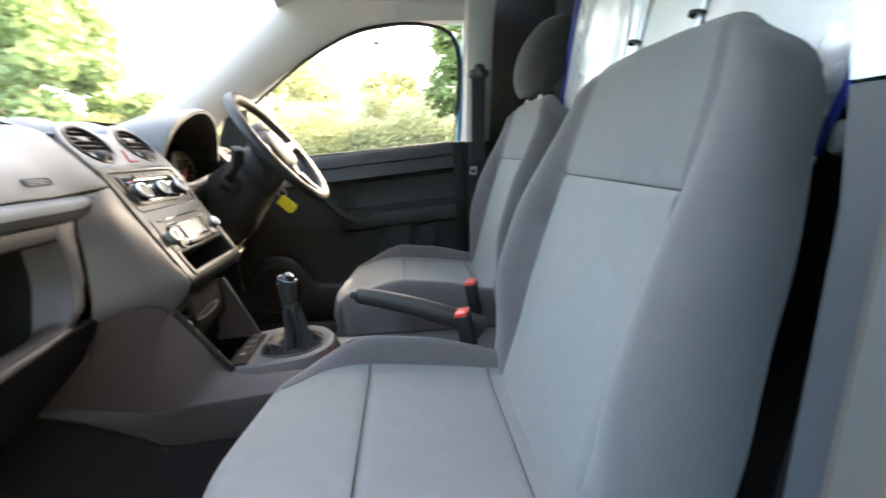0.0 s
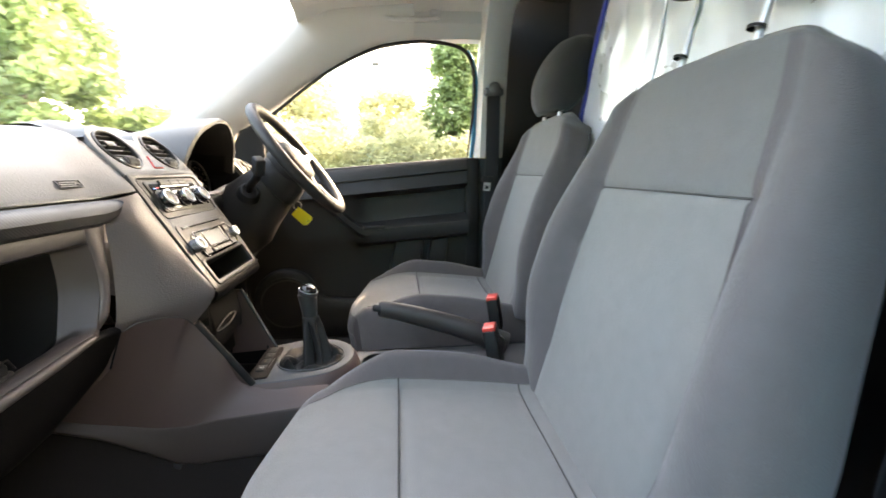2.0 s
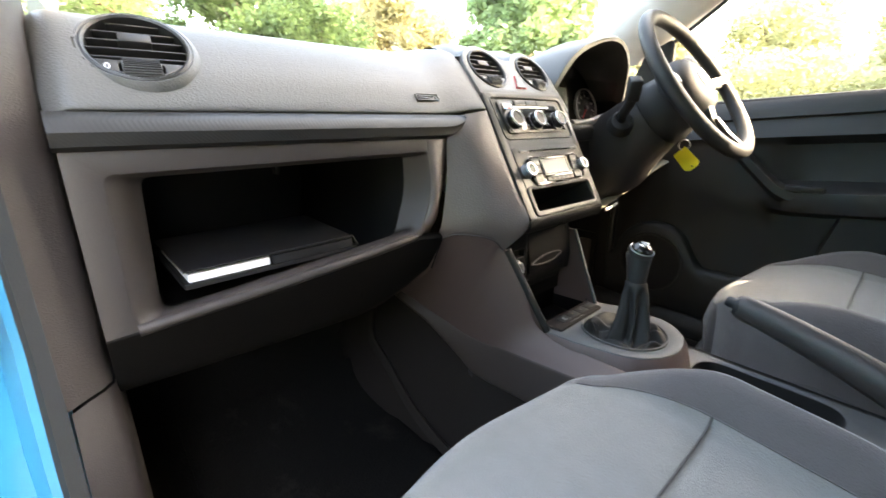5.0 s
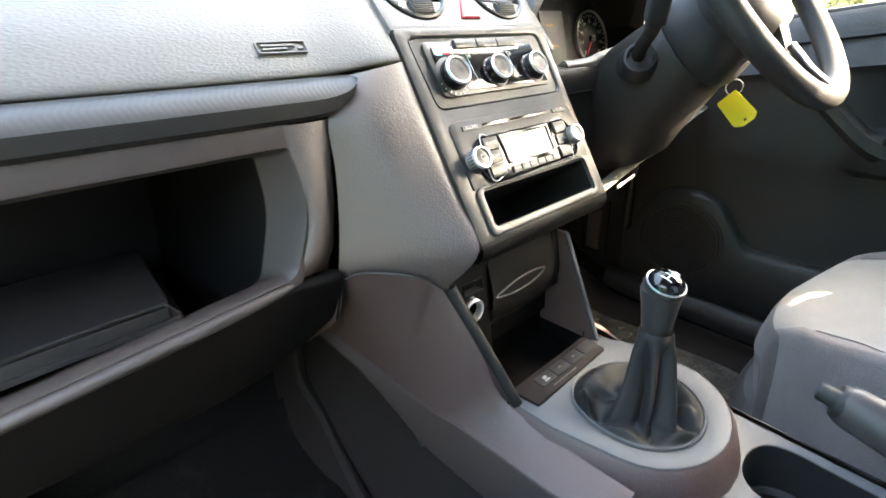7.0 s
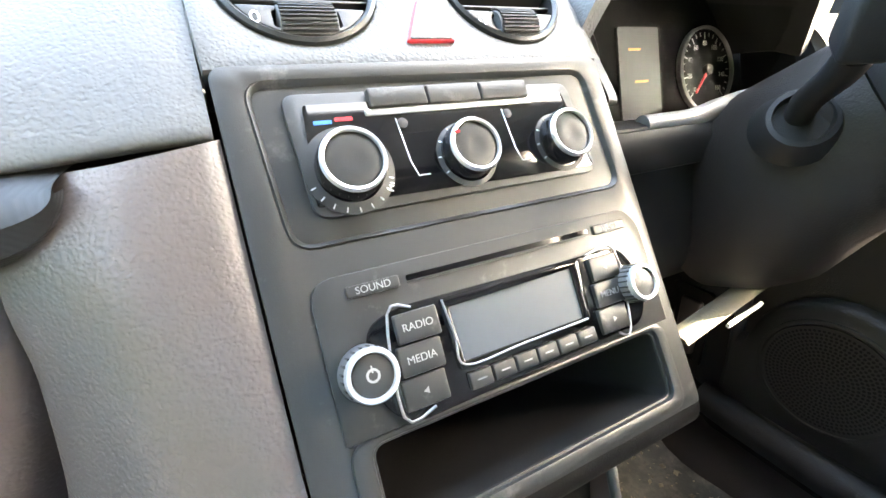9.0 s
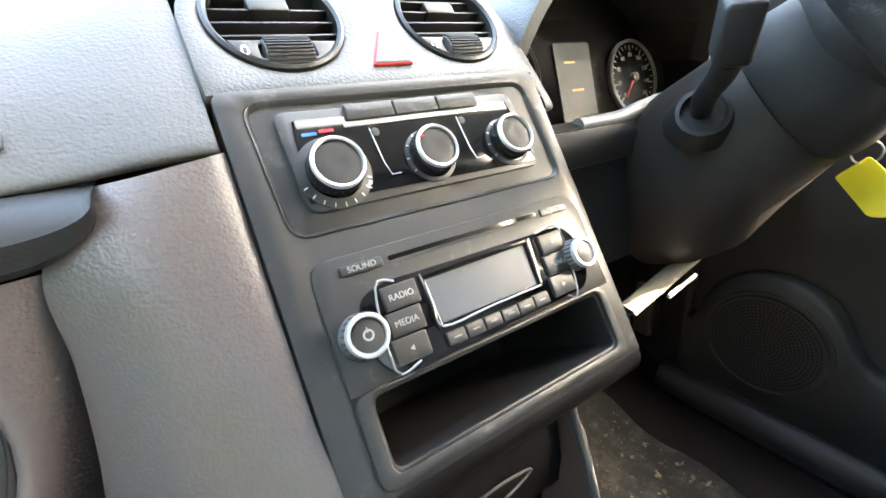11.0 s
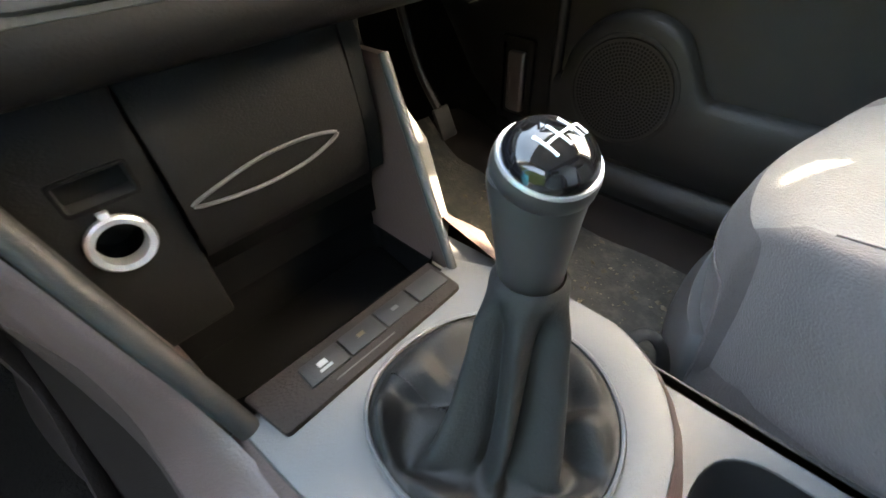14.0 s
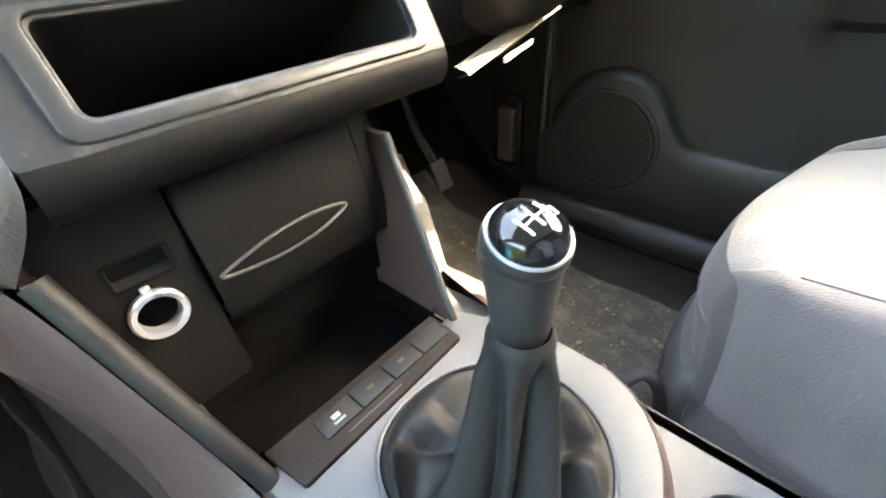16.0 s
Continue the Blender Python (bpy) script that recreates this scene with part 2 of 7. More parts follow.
def glass(name, tint, gloss=0.35):
    m = bpy.data.materials.new(name)
    m.use_nodes = True
    n, link = m.node_tree.nodes, m.node_tree.links.new
    n.remove(n["Principled BSDF"])
    tr, gl, mx, lw = n.new("ShaderNodeBsdfTransparent"), n.new("ShaderNodeBsdfGlossy"), n.new("ShaderNodeMixShader"), n.new("ShaderNodeLayerWeight")
    tr.inputs["Color"].default_value = (*tint, 1)
    gl.inputs["Roughness"].default_value = 0.02
    pw, ma = n.new("ShaderNodeMath"), n.new("ShaderNodeMath")
    pw.operation, ma.operation = "POWER", "MULTIPLY_ADD"
    pw.inputs[1].default_value, ma.inputs[1].default_value, ma.inputs[2].default_value = 5.0, gloss, gloss * 0.043
    link(lw.outputs["Facing"], pw.inputs[0])
    link(pw.outputs["Value"], ma.inputs[0])
    link(ma.outputs["Value"], mx.inputs["Fac"])
    link(tr.outputs["BSDF"], mx.inputs[1])
    link(gl.outputs["BSDF"], mx.inputs[2])
    link(mx.outputs["Shader"], n["Material Output"].inputs["Surface"])
    return m


GLASS = glass("window_glass", (0.93, 0.95, 0.94))
CLEAR = glass("instrument_lens", (0.9, 0.9, 0.9), 0.012)

# ==== building blocks ====


def axes(o, u, v):
    """A frame at o with x along u and y along v."""
    u, v = Vector(u).normalized(), Vector(v).normalized()
    w = u.cross(v).normalized()
    v = w.cross(u)
    m = Matrix((u, v, w)).transposed().to_4x4()
    m.translation = o
    return m


def shift(u, v, h=0.0):
    return Matrix.Translation((u, v, h))


def thing(name, base, label, category, group="", kind=""):
    ob = new(name)
    ob.location, ob.empty_display_size = base, 0.05
    return tagged(ob, label, category, group, kind)


def mesh_of(name, bm, mat, smooth=40):
    me = bpy.data.meshes.new(name)
    bmesh.ops.recalc_face_normals(bm, faces=bm.faces)
    bm.to_mesh(me)
    bm.free()
    me.materials.append(mat)
    if smooth:
        me.shade_smooth()
        me.set_sharp_from_angle(angle=radians(smooth))
    return me


def part(name, bm, mat, parent=None, label="", smooth=40):
    ob = new(name, mesh_of(name, bm, mat, smooth))
    if parent is not None:
        ob.parent = parent
        if parent.type == "EMPTY":
            ob.matrix_parent_inverse = Matrix.Translation(parent.location).inverted()
    return tagged(ob, label)


def solid(name, bm, mat, label, category, kind="", group="", smooth=40):
    """A thing or piece of the setting that is one mesh."""
    return tagged(part(name, bm, mat, None, "", smooth), label, category, group, kind)


def box(lo, hi, r=0.003, m=None, bm=None, seg=2):
    """An edge-rounded block between two corners, laid by m."""
    bm = bm or bmesh.new()
    lo, hi = Vector(lo), Vector(hi)
    vs = bmesh.ops.create_cube(bm, size=1.0, matrix=Matrix.LocRotScale((lo + hi) / 2, None, hi - lo))["verts"]
    if r:
        r = min(r, 0.49 * min(hi - lo))
        es = list({e for v in vs for e in v.link_edges})
        res = bmesh.ops.bevel(bm, geom=es, offset=r, segments=seg, profile=0.5, affect="EDGES")
        vs = list({v for f in res["faces"] for v in f.verts} | {v for v in vs if v.is_valid})
    if m is not None:
        bmesh.ops.transform(bm, matrix=m, verts=vs)
    return bm


def skin(rows, close_u=False, close_v=False, cap=False, bm=None):
    """A surface through rows of points; close_v joins each row's ends, cap fills the first and last row."""
    bm = bm or bmesh.new()
    g = [[bm.verts.new(p) for p in row] for row in rows]
    nu, nv = len(g), len(g[0])
    for i in range(nu if close_u else nu - 1):
        for j in range(nv if close_v else nv - 1):
            a, b, c, d = g[i][j], g[(i + 1) % nu][j], g[(i + 1) % nu][(j + 1) % nv], g[i][(j + 1) % nv]
            bm.faces.new((a, b, c, d))
    if cap:
        bm.faces.new(g[0])
        bm.faces.new(g[-1])
    return bm


def slab(rows, depth):
    """A sheet through rows of points, thickened by the vector depth."""
    bm = skin(rows)
    res = bmesh.ops.extrude_face_region(bm, geom=bm.faces[:])
    vs = [e for e in res["geom"] if isinstance(e, bmesh.types.BMVert)]
    bmesh.ops.translate(bm, verts=vs, vec=Vector(depth))
    return bm


def lathe(profile, m, n=40, bm=None, closed=False):
    """A turned body: (radius, height) pairs about the z axis of m."""
    rows = [[m @ Vector((r * math.cos(2 * math.pi * k / n), r * math.sin(2 * math.pi * k / n), h)) for k in range(n)] for r, h in profile]
    bm = skin(rows, close_u=closed, close_v=True, bm=bm)
    if not closed:
        bm.verts.ensure_lookup_table()
        total = len(bm.verts) - n * len(profile)
        for k in (0, len(profile) - 1):
            if profile[k][0] < 0.0012:
                bm.faces.new([bm.verts[total + k * n + j] for j in range(n)])
    return bm


def sweep(pts, r, n=12, closed=False, bm=None, flat=1.0, up=(0, 0, 1)):
    """A tube through pts; r a radius or one for each point; flat squeezes it along up."""
    pts = [Vector(p) for p in pts]
    rows = []
    for i, p in enumerate(pts):
        a = pts[i - 1] if i or closed else pts[i]
        b = pts[(i + 1) % len(pts)] if i + 1 < len(pts) or closed else pts[i]
        t = (b - a).normalized()
        s = t.cross(Vector(up))
        s = s.normalized() if s.length > 1e-5 else t.orthogonal().normalized()
        u = s.cross(t)
        rr = r[i] if isinstance(r, (list, tuple)) else r
        rows.append([p + rr * (math.cos(2 * math.pi * k / n) * s + flat * math.sin(2 * math.pi * k / n) * u) for k in range(n)])
    return skin(rows, close_u=closed, close_v=True, cap=not closed, bm=bm)


def smooth_line(pts, n=8, closed=False):
    """A rounded line through pts."""
    pts = [Vector(p) for p in pts]
    out, k = [], len(pts)
    for i in range(k if closed else k - 1):
        p0, p1, p2, p3 = (pts[(i + d) % k] if closed else pts[min(max(i + d, 0), k - 1)] for d in (-1, 0, 1, 2))
        for s in range(n):
            t = s / n
            out.append(0.5 * ((2 * p1) + (p2 - p0) * t + (2 * p0 - 5 * p1 + 4 * p2 - p3) * t * t + (3 * p1 - p0 - 3 * p2 + p3) * t ** 3))
    if not closed:
        out.append(pts[-1])
    return out


def rounded(pts, r, n=5):
    """A closed 2D outline with its corners rounded; r one radius or one for each corner."""
    out, k = [], len(pts)
    for i in range(k):
        p, a, b = Vector(pts[i]), Vector(pts[i - 1]), Vector(pts[(i + 1) % k])
        rr = r[i] if isinstance(r, (list, tuple)) else r
        da, db = (a - p), (b - p)
        cut = min(rr, 0.48 * da.length, 0.48 * db.length)
        s, e = p + da.normalized() * cut, p + db.normalized() * cut
        for j in range(n + 1):
            t = j / n
            out.append((1 - t) ** 2 * s + 2 * t * (1 - t) * p + t * t * e)
    return out


def rect(u0, v0, u1, v1, r, n=5):
    return rounded([(u0, v0), (u1, v0), (u1, v1), (u0, v1)], r, n)


def plate(outer, holes, h0, h1, m, bevel=0.0):
    """A flat plate with holes between the heights h0 and h1 of m."""
    bm = bmesh.new()
    loops = []
    for loop in (outer, *holes):
        vs = [bm.verts.new((p[0], p[1], h1)) for p in loop]
        es = [bm.edges.new((vs[i], vs[(i + 1) % len(vs)])) for i in range(len(vs))]
        loops.append((vs, es))
    bmesh.ops.triangle_fill(bm, use_beauty=True, use_dissolve=False, edges=bm.edges[:])
    rim = [e for _, es in loops for e in es]
    res = bmesh.ops.extrude_edge_only(bm, edges=rim)
    low = [g for g in res["geom"] if isinstance(g, bmesh.types.BMVert)]
    for v in low:
        v.co.z = h0
    bmesh.ops.triangle_fill(bm, use_beauty=True, use_dissolve=False, edges=[e for e in res["geom"] if isinstance(e, bmesh.types.BMEdge) and all(v in set(low) for v in e.verts)])
    if bevel:
        top = [e for e in rim if e.is_valid]
        bmesh.ops.bevel(bm, geom=top, offset=bevel, segments=2, profile=0.5, affect="EDGES")
    bmesh.ops.transform(bm, matrix=m, verts=bm.verts[:])
    return bm


def tray(loop, h1, h0, m, inset=0.0, flip=None):
    """An open box: walls from loop at h1 to a smaller floor at h0."""
    c = sum((Vector(p) for p in loop), Vector((0, 0))) / len(loop)
    rows = [[m @ Vector((p[0], p[1], h1)) for p in loop]]
    low = [Vector(p) + (c - Vector(p)) * inset for p in loop]
    rows.append([m @ Vector((p[0], p[1], h0)) for p in low])
    bm = skin(rows, close_v=True)
    bm.faces.new([v for v in bm.verts][len(loop):])
    return bm


def words(text, size, m, mat, parent, name="lettering", depth=0.0002):
    """Raised lettering, centred at m."""
    cu = bpy.data.curves.new(name, "FONT")
    cu.body, cu.size, cu.extrude, cu.align_x, cu.align_y = text, size, depth, "CENTER", "CENTER"
    tmp = bpy.data.objects.new(name, cu)
    me = bpy.data.meshes.new_from_object(tmp)
    bpy.data.objects.remove(tmp)
    me.transform(m)
    me.materials.clear()
    me.materials.append(mat)
    ob = new(name, me)
    ob.parent = parent
    if parent.type == "EMPTY":
        ob.matrix_parent_inverse = Matrix.Translation(parent.location).inverted()
    return ob


def lerp(a, b, t):
    return a + (b - a) * t


def ease(t):
    t = min(max(t, 0.0), 1.0)
    return t * t * (3 - 2 * t)


def table(x, pairs):
    """Straight-line interpolation in a short table."""
    for (x0, y0), (x1, y1) in zip(pairs, pairs[1:]):
        if x <= x1:
            return lerp(y0, y1, min(max((x - x0) / (x1 - x0), 0), 1))
    return pairs[-1][1]

# ==== the van: shell ====
van = thing("van_body", (0.0, 0.0, 0.0), "sky-blue panel van body with a grey and black cab interior", "van", kind="structure")

# headlining, one curved sheet from the windscreen to the bulkhead
rows = []
for i in range(15):
    x = lerp(-0.33, 0.37, i / 14)
    crown = table(x, [(-0.33, 1.635), (-0.22, 1.675), (0.1, 1.70), (0.62, 1.71)])
    rows.append([(x, y, crown - 0.10 * (abs(y) / 0.70) ** 3.2) for y in [lerp(-0.72, 0.72, k / 24) for k in range(25)]])
ceiling = solid("ceiling", slab(rows, (0, 0, 0.03)), LINER, "pale grey moulded headlining over the cab", "ceiling", "structure")

part("load_bay_roof", slab([[(x, y, 1.715) for y in (-0.74, 0, 0.74)] for x in (0.372, 0.5, 0.62)], (0, 0, 0.02)), BULK, van, "dark load-bay roof")
# floor: two footwells either side of a tunnel, sloping up to the front
rows = []
for i in range(25):
    x = lerp(-1.02, 0.62, i / 24)
    z0 = table(x, [(-1.02, 0.86), (-0.92, 0.74), (-0.80, 0.56), (-0.70, 0.49), (-0.58, 0.455), (0.16, 0.455), (0.20, 0.52), (0.62, 0.52)])
    rows.append([(x, y, z0 + table(abs(y), [(0.10, 0.145), (0.15, 0.12), (0.20, 0.02), (0.235, 0.0), (0.64, 0.0), (0.69, 0.02), (0.74, 0.09)])) for y in [lerp(-0.74, 0.74, k / 60) for k in range(61)]])
floor = solid("floor", slab(rows, (0, 0, -0.03)), CARPET, "black carpeted cab floor, dusty, with a raised tunnel", "floor", "structure")
# toe board under the windscreen
part("toe_board", slab([[(-1.03, y, z) for y in (-0.74, 0, 0.74)] for z in (0.70, 0.95, 1.20)], (-0.02, 0, 0)), BULK, van)
# bulkhead behind the seats
rows = [[(0.60 + 0.006 * math.sin(y * 28), y, z) for y in [lerp(-0.76, 0.76, k / 60) for k in range(61)]] for z in (0.42, 0.8, 1.2, 1.74)]
bulkhead = solid("wall_bulkhead", slab(rows, (0.02, 0, 0)), BULK, "dark ribbed load-bay bulkhead behind the seats", "bulkhead", "structure")

# windscreen with its pillars; y of the side glass leans in towards the roof
def side_y(z):
    return 0.715 - 0.16 * max(0.0, z - 1.12)


WS_LOW, WS_TOP = (-0.98, 1.115), (-0.335, 1.625)
rows = []
for i in range(9):
    s = i / 8
    x, z = lerp(WS_LOW[0], WS_TOP[0], s), lerp(WS_LOW[1], WS_TOP[1], s)
    w = lerp(0.70, 0.60, s)
    rows.append([(x + 0.13 * (y / w) ** 2 * (1 - 0.6 * s), y, z) for y in [lerp(-w, w, k / 20) for k in range(21)]])
ws = part("windscreen", slab(rows, (-0.003, 0, 0.004)), GLASS, van, "clear laminated windscreen")
ws.visible_shadow = False
tagged(ws, kind="structure")

WIN_EDGE = [(-0.60, 1.235), (-0.564, 1.272), (-0.435, 1.345), (-0.279, 1.445), (-0.110, 1.522), (0.03, 1.548)]
SCREEN_EDGE = [(-0.90, 1.175), (-0.746, 1.285), (-0.528, 1.439), (-0.302, 1.603), (-0.15, 1.63), (0.03, 1.645)]
for side, nm in ((1, "a_pillar_driver"), (-1, "a_pillar_passenger")):
    a, b = smooth_line([(x, side * side_y(z), z) for x, z in WIN_EDGE]), smooth_line([(x, side * (side_y(z) - 0.055), z) for x, z in SCREEN_EDGE])
    rows = []
    for p, q in zip(a, b):
        mid = (p + q) / 2 + Vector((0.004, -side * 0.028, 0.0))
        rows.append([p + Vector((0, side * 0.03, 0)), p, lerp(p, mid, 0.5) + Vector((0, -side * 0.007, 0)), mid, lerp(mid, q, 0.6) + Vector((0, -side * 0.008, 0)), q, q + Vector((-0.02, side * 0.02, 0.025))])
    part(nm, skin(rows), PILLAR, van, "pale grey plastic windscreen pillar trim")
    # roof rail back to the load bay
    rows = [[(x, side * 0.67, 1.66), (x, side * 0.615, 1.635), (x, side * (side_y(1.56) - 0.035), 1.595), (x, side * (side_y(1.55) - 0.01), 1.555), (x, side * (side_y(1.55) + 0.03), 1.552)] for x in (0.02, 0.14, 0.26, 0.34)]
    part("roof_rail", skin(rows), PILLAR, van, "pale grey roof rail trim")
    # middle pillar, pale above the belt line and dark grey below
    for z0, z1, mat, lab in ((1.165, 1.66, PILLAR, "pale grey upper pillar trim"), (0.46, 1.163, LOWGREY, "dark grey lower pillar trim")):
        rows = []
        for k in range(13):
            z = lerp(z0, z1, k / 12)
            yy = side * (side_y(z) - 0.055 * ease((z - 1.50) / 0.16) ** 1.5)
            x0 = (0.252 if side > 0 else 0.247) + 0.01 * (z - 1.0)
            w = 0.098 if side > 0 else 0.10
            rows.append([(x0, yy + side * (0.03 if side > 0 else 0.012), z), (x0, yy - side * 0.012, z), (x0 + 0.012, yy - side * (0.030 if side > 0 else 0.018), z), (x0 + w - 0.02, yy - side * (0.034 if side > 0 else 0.016), z), (x0 + w, yy - side * 0.02, z), (x0 + w, yy + side * 0.03, z)])
        part("b_pillar_trim", skin(rows), mat, van, lab)
    part("load_bay_lining", slab([[(x, side * 0.735, z) for x in (0.32, 0.48, 0.62)] for z in (0.45, 1.1, 1.72)], (0, side * 0.01, 0)), BULK, van, "dark load-bay side lining")

# passenger doorway: seals and painted pillars either side of the open door
rows = []
for k in range(13):
    z = lerp(0.40, 1.62, k / 12)
    yy = -side_y(z)
    x = 0.243 + 0.012 * (z - 1.0)
    rows.append([(x + 0.012, yy - 0.006, z), (x - 0.001, yy - 0.011, z), (x - 0.003, yy - 0.016, z), (x + 0.002, yy - 0.023, z), (x + 0.012, yy - 0.028, z), (x + 0.024, yy - 0.028, z), (x + 0.035, yy - 0.018, z)])
part("door_seal", skin(rows), SEAL, van, "brown-grey rubber door seal")
rows = []
for k in range(15):
    z = lerp(0.25, 1.72, k / 14)
    yy = -side_y(max(z, 1.0))
    x = 0.263 + 0.012 * (z - 1.0)
    rows.append([(x + 0.010, yy + 0.01, z), (x + 0.010, yy - 0.020, z), (x + 0.05, yy - 0.032, z), (x + 0.085, yy - 0.045, z), (x + 0.095, yy - 0.075, z), (x + 0.115, yy - 0.088, z), (x + 0.75, yy - 0.095, z)])
part("b_pillar_panel", skin(rows), BLUE, van, "sky-blue painted door pillar and side panel")
rows = []
for k in range(9):
    z = lerp(0.30, 1.20, k / 8)
    x = table(z, [(0.30, -0.40), (0.73, -0.42), (0.81, -0.475), (1.2, -0.52)])
    rows.append([(x + 0.018, -0.716, z), (x + 0.012, -0.730, z), (x - 0.002, -0.736, z), (x - 0.016, -0.728, z)])
part("door_seal", skin(rows), RUBBER, van, "black rubber door seal")
rows = []
for k in range(9):
    z = lerp(0.30, 1.20, k / 8)
    x = table(z, [(0.30, -0.42), (0.73, -0.435), (0.81, -0.49), (1.2, -0.535)])
    rows.append([(x + 0.004, -0.715, z), (x - 0.004, -0.745, z), (x - 0.04, -0.760, z), (x - 0.06, -0.80, z), (x - 0.30, -0.83, z)])
part("a_pillar_panel", skin(rows), BLUE, van, "sky-blue painted front door pillar")
# lower trim between the dashboard's end and the door seal; its lower piece is coloured darker for footwell shade
for z0, z1, inset in ((0.812, 1.19, 0.0), (0.45, 0.8085, 0.002)):
    rows = []
    for k in range(9):
        z = lerp(z0, z1, k / 8)
        xs = table(z, [(0.45, -0.39), (0.73, -0.41), (0.81, -0.465), (1.2, -0.51)]) - inset
        rows.append([(xs + 0.026, -0.716 + inset, z), (xs + 0.014, -0.703 + inset, z), (xs + 0.002, -0.688 + inset, z), (xs - 0.010, -0.679 + inset, z), (xs - 0.10, -0.672 + inset, z), (-1.0, -0.67, z)])
    part("kick_trim", skin(rows), BOXTRIM if inset else KICK, van, "brown-grey plastic footwell side trim")
part("kick_trim", slab([[(x, 0.675, z) for x in (-1.0, -0.7, -0.46)] for z in (0.46, 0.8, 1.10)], (0, 0.01, 0)), DARK, van, "black plastic footwell side trim")
# sills and the body underneath
for side in (-1, 1):
    part("sill", box((-0.46, min(side * 0.68, side * 0.78), 0.30), (0.30, max(side * 0.68, side * 0.78), 0.485), 0.012), BLUE if side < 0 else UNDER, van, "painted door sill" if side < 0 else "black door sill trim")
part("scuttle", slab([[(x, y, 1.10 - 0.1 * (x + 0.98) ** 2) for y in (-0.74, -0.3, 0.3, 0.74)] for x in (-1.05, -1.0, -0.97)], (0, 0, -0.02)), RUBBER, van)
part("bonnet", slab([[(x, y, 1.09 - 0.28 * ((-1.05 - x) / 0.75) ** 1.5 - 0.06 * (y / 0.7) ** 2) for y in [lerp(-0.80, 0.80, k / 10) for k in range(11)]] for x in [lerp(-1.05, -1.85, k / 8) for k in range(9)]], (0, 0, -0.02)), BLUE, van, "sky-blue bonnet")

# open passenger door, swung wide on its front hinges
door_open = thing("door_2", (-0.50, -0.80, 0.35), "open passenger door, sky-blue outside with a black lining", "car door", kind="structure")
DM = axes((-0.505, -0.815, 0.0), (0.20, -0.98, 0), (0, 0, 1))
part("door_skin", box((0.02, 0.34, -0.05), (1.03, 1.14, -0.012), 0.015, DM, None, 3), BLUE, door_open, "sky-blue door panel")
part("lining", box((0.06, 0.42, -0.010), (1.00, 1.13, 0.035), 0.02, DM, None, 3), DOORSKIN, door_open, "black door lining")
part("armrest", box((0.30, 0.86, 0.036), (0.90, 0.93, 0.085), 0.018, DM, None, 3), DOORSKIN, door_open, "black armrest")
part("window_frame", sweep([DM @ Vector(p) for p in smooth_line([(0.06, 1.13, -0.02), (0.30, 1.34, -0.045), (0.55, 1.51, -0.07), (0.80, 1.57, -0.08), (0.96, 1.53, -0.075), (1.01, 1.40, -0.06), (1.00, 1.13, -0.02)], 6)], 0.018, 10), BLUE, door_open, "sky-blue window frame")
for z in (0.50, 0.92):
    hinge = part("hinge", box((-0.05, z - 0.035, -0.045), (0.05, z + 0.035, -0.018), 0.006, DM), BLUE, door_open, "painted door hinge")
    part("hinge_pin", lathe([(0.009, -0.045), (0.009, 0.045), (0.006, 0.048), (0.0005, 0.048)], DM @ Matrix.Translation((0.0, z, -0.015)) @ Matrix.Rotation(radians(-90), 4, "X"), 16), BLUE, hinge)

# door striker on the painted pillar
striker = thing("door_striker", (0.30, -0.755, 0.91), "chrome door striker loop on a dark gloss backing plate", "door striker")
SM = axes((0.305, -0.752, 0.905), (0.94, -0.34, 0), (0, 0, 1))
backing = part("backing_plate", plate(rounded([(-0.020, -0.026), (-0.006, -0.037), (0.014, -0.034), (0.026, -0.016), (0.026, 0.012), (0.012, 0.034), (-0.008, 0.038), (-0.020, 0.024)], 0.009), [], 0.0, 0.004, SM, 0.0016), DARKSTEEL, striker, "dark gloss metal backing plate")
part("loop", sweep([SM @ Vector(p) for p in smooth_line([(0.016, 0.004, 0.003), (0.011, 0.006, 0.013), (0.004, 0.006, 0.0165), (-0.012, 0.008, 0.0175), (-0.019, 0.005, 0.0165), (-0.020, -0.003, 0.0165), (-0.013, -0.009, 0.0175), (0.004, -0.012, 0.0165), (0.012, -0.014, 0.013), (0.017, -0.014, 0.003)], 5)], 0.0034, 12, flat=0.8), STEEL, striker, "dull steel striker bar")
for v in (-0.022, 0.024):
    part("bolt_socket", lathe([(0.0080, 0.0036), (0.0080, 0.0050), (0.0066, 0.0054), (0.0055, 0.0044), (0.0052, 0.0015), (0.0005, 0.001)], SM @ shift(0.002, v), 22), DARKSTEEL, backing, "round bolt with a socket head")

# ==== dashboard ====
dash = thing("dashboard", (-0.6, 0.0, 0.8), "dark grey moulded dashboard with an open glovebox and round air vents", "dashboard", kind="structure")
PM = axes((-0.355, 0, 0.911), (0, 1, 0), (-0.51, 0, 0.86))  # centre panel: u to the driver's side, v up the slope
PV = PM @ shift(0, 0.247) @ Matrix.Rotation(radians(-10), 4, "X")  # vent panel above it


FRONT = [(-1.0, 1.105), (-0.90, 1.150), (-0.78, 1.178), (-0.68, 1.188), (-0.62, 1.188), (-0.572, 1.179), (-0.537, 1.160), (-0.507, 1.132), (-0.487, 1.106), (-0.476, 1.089), (-0.480, 1.085)]
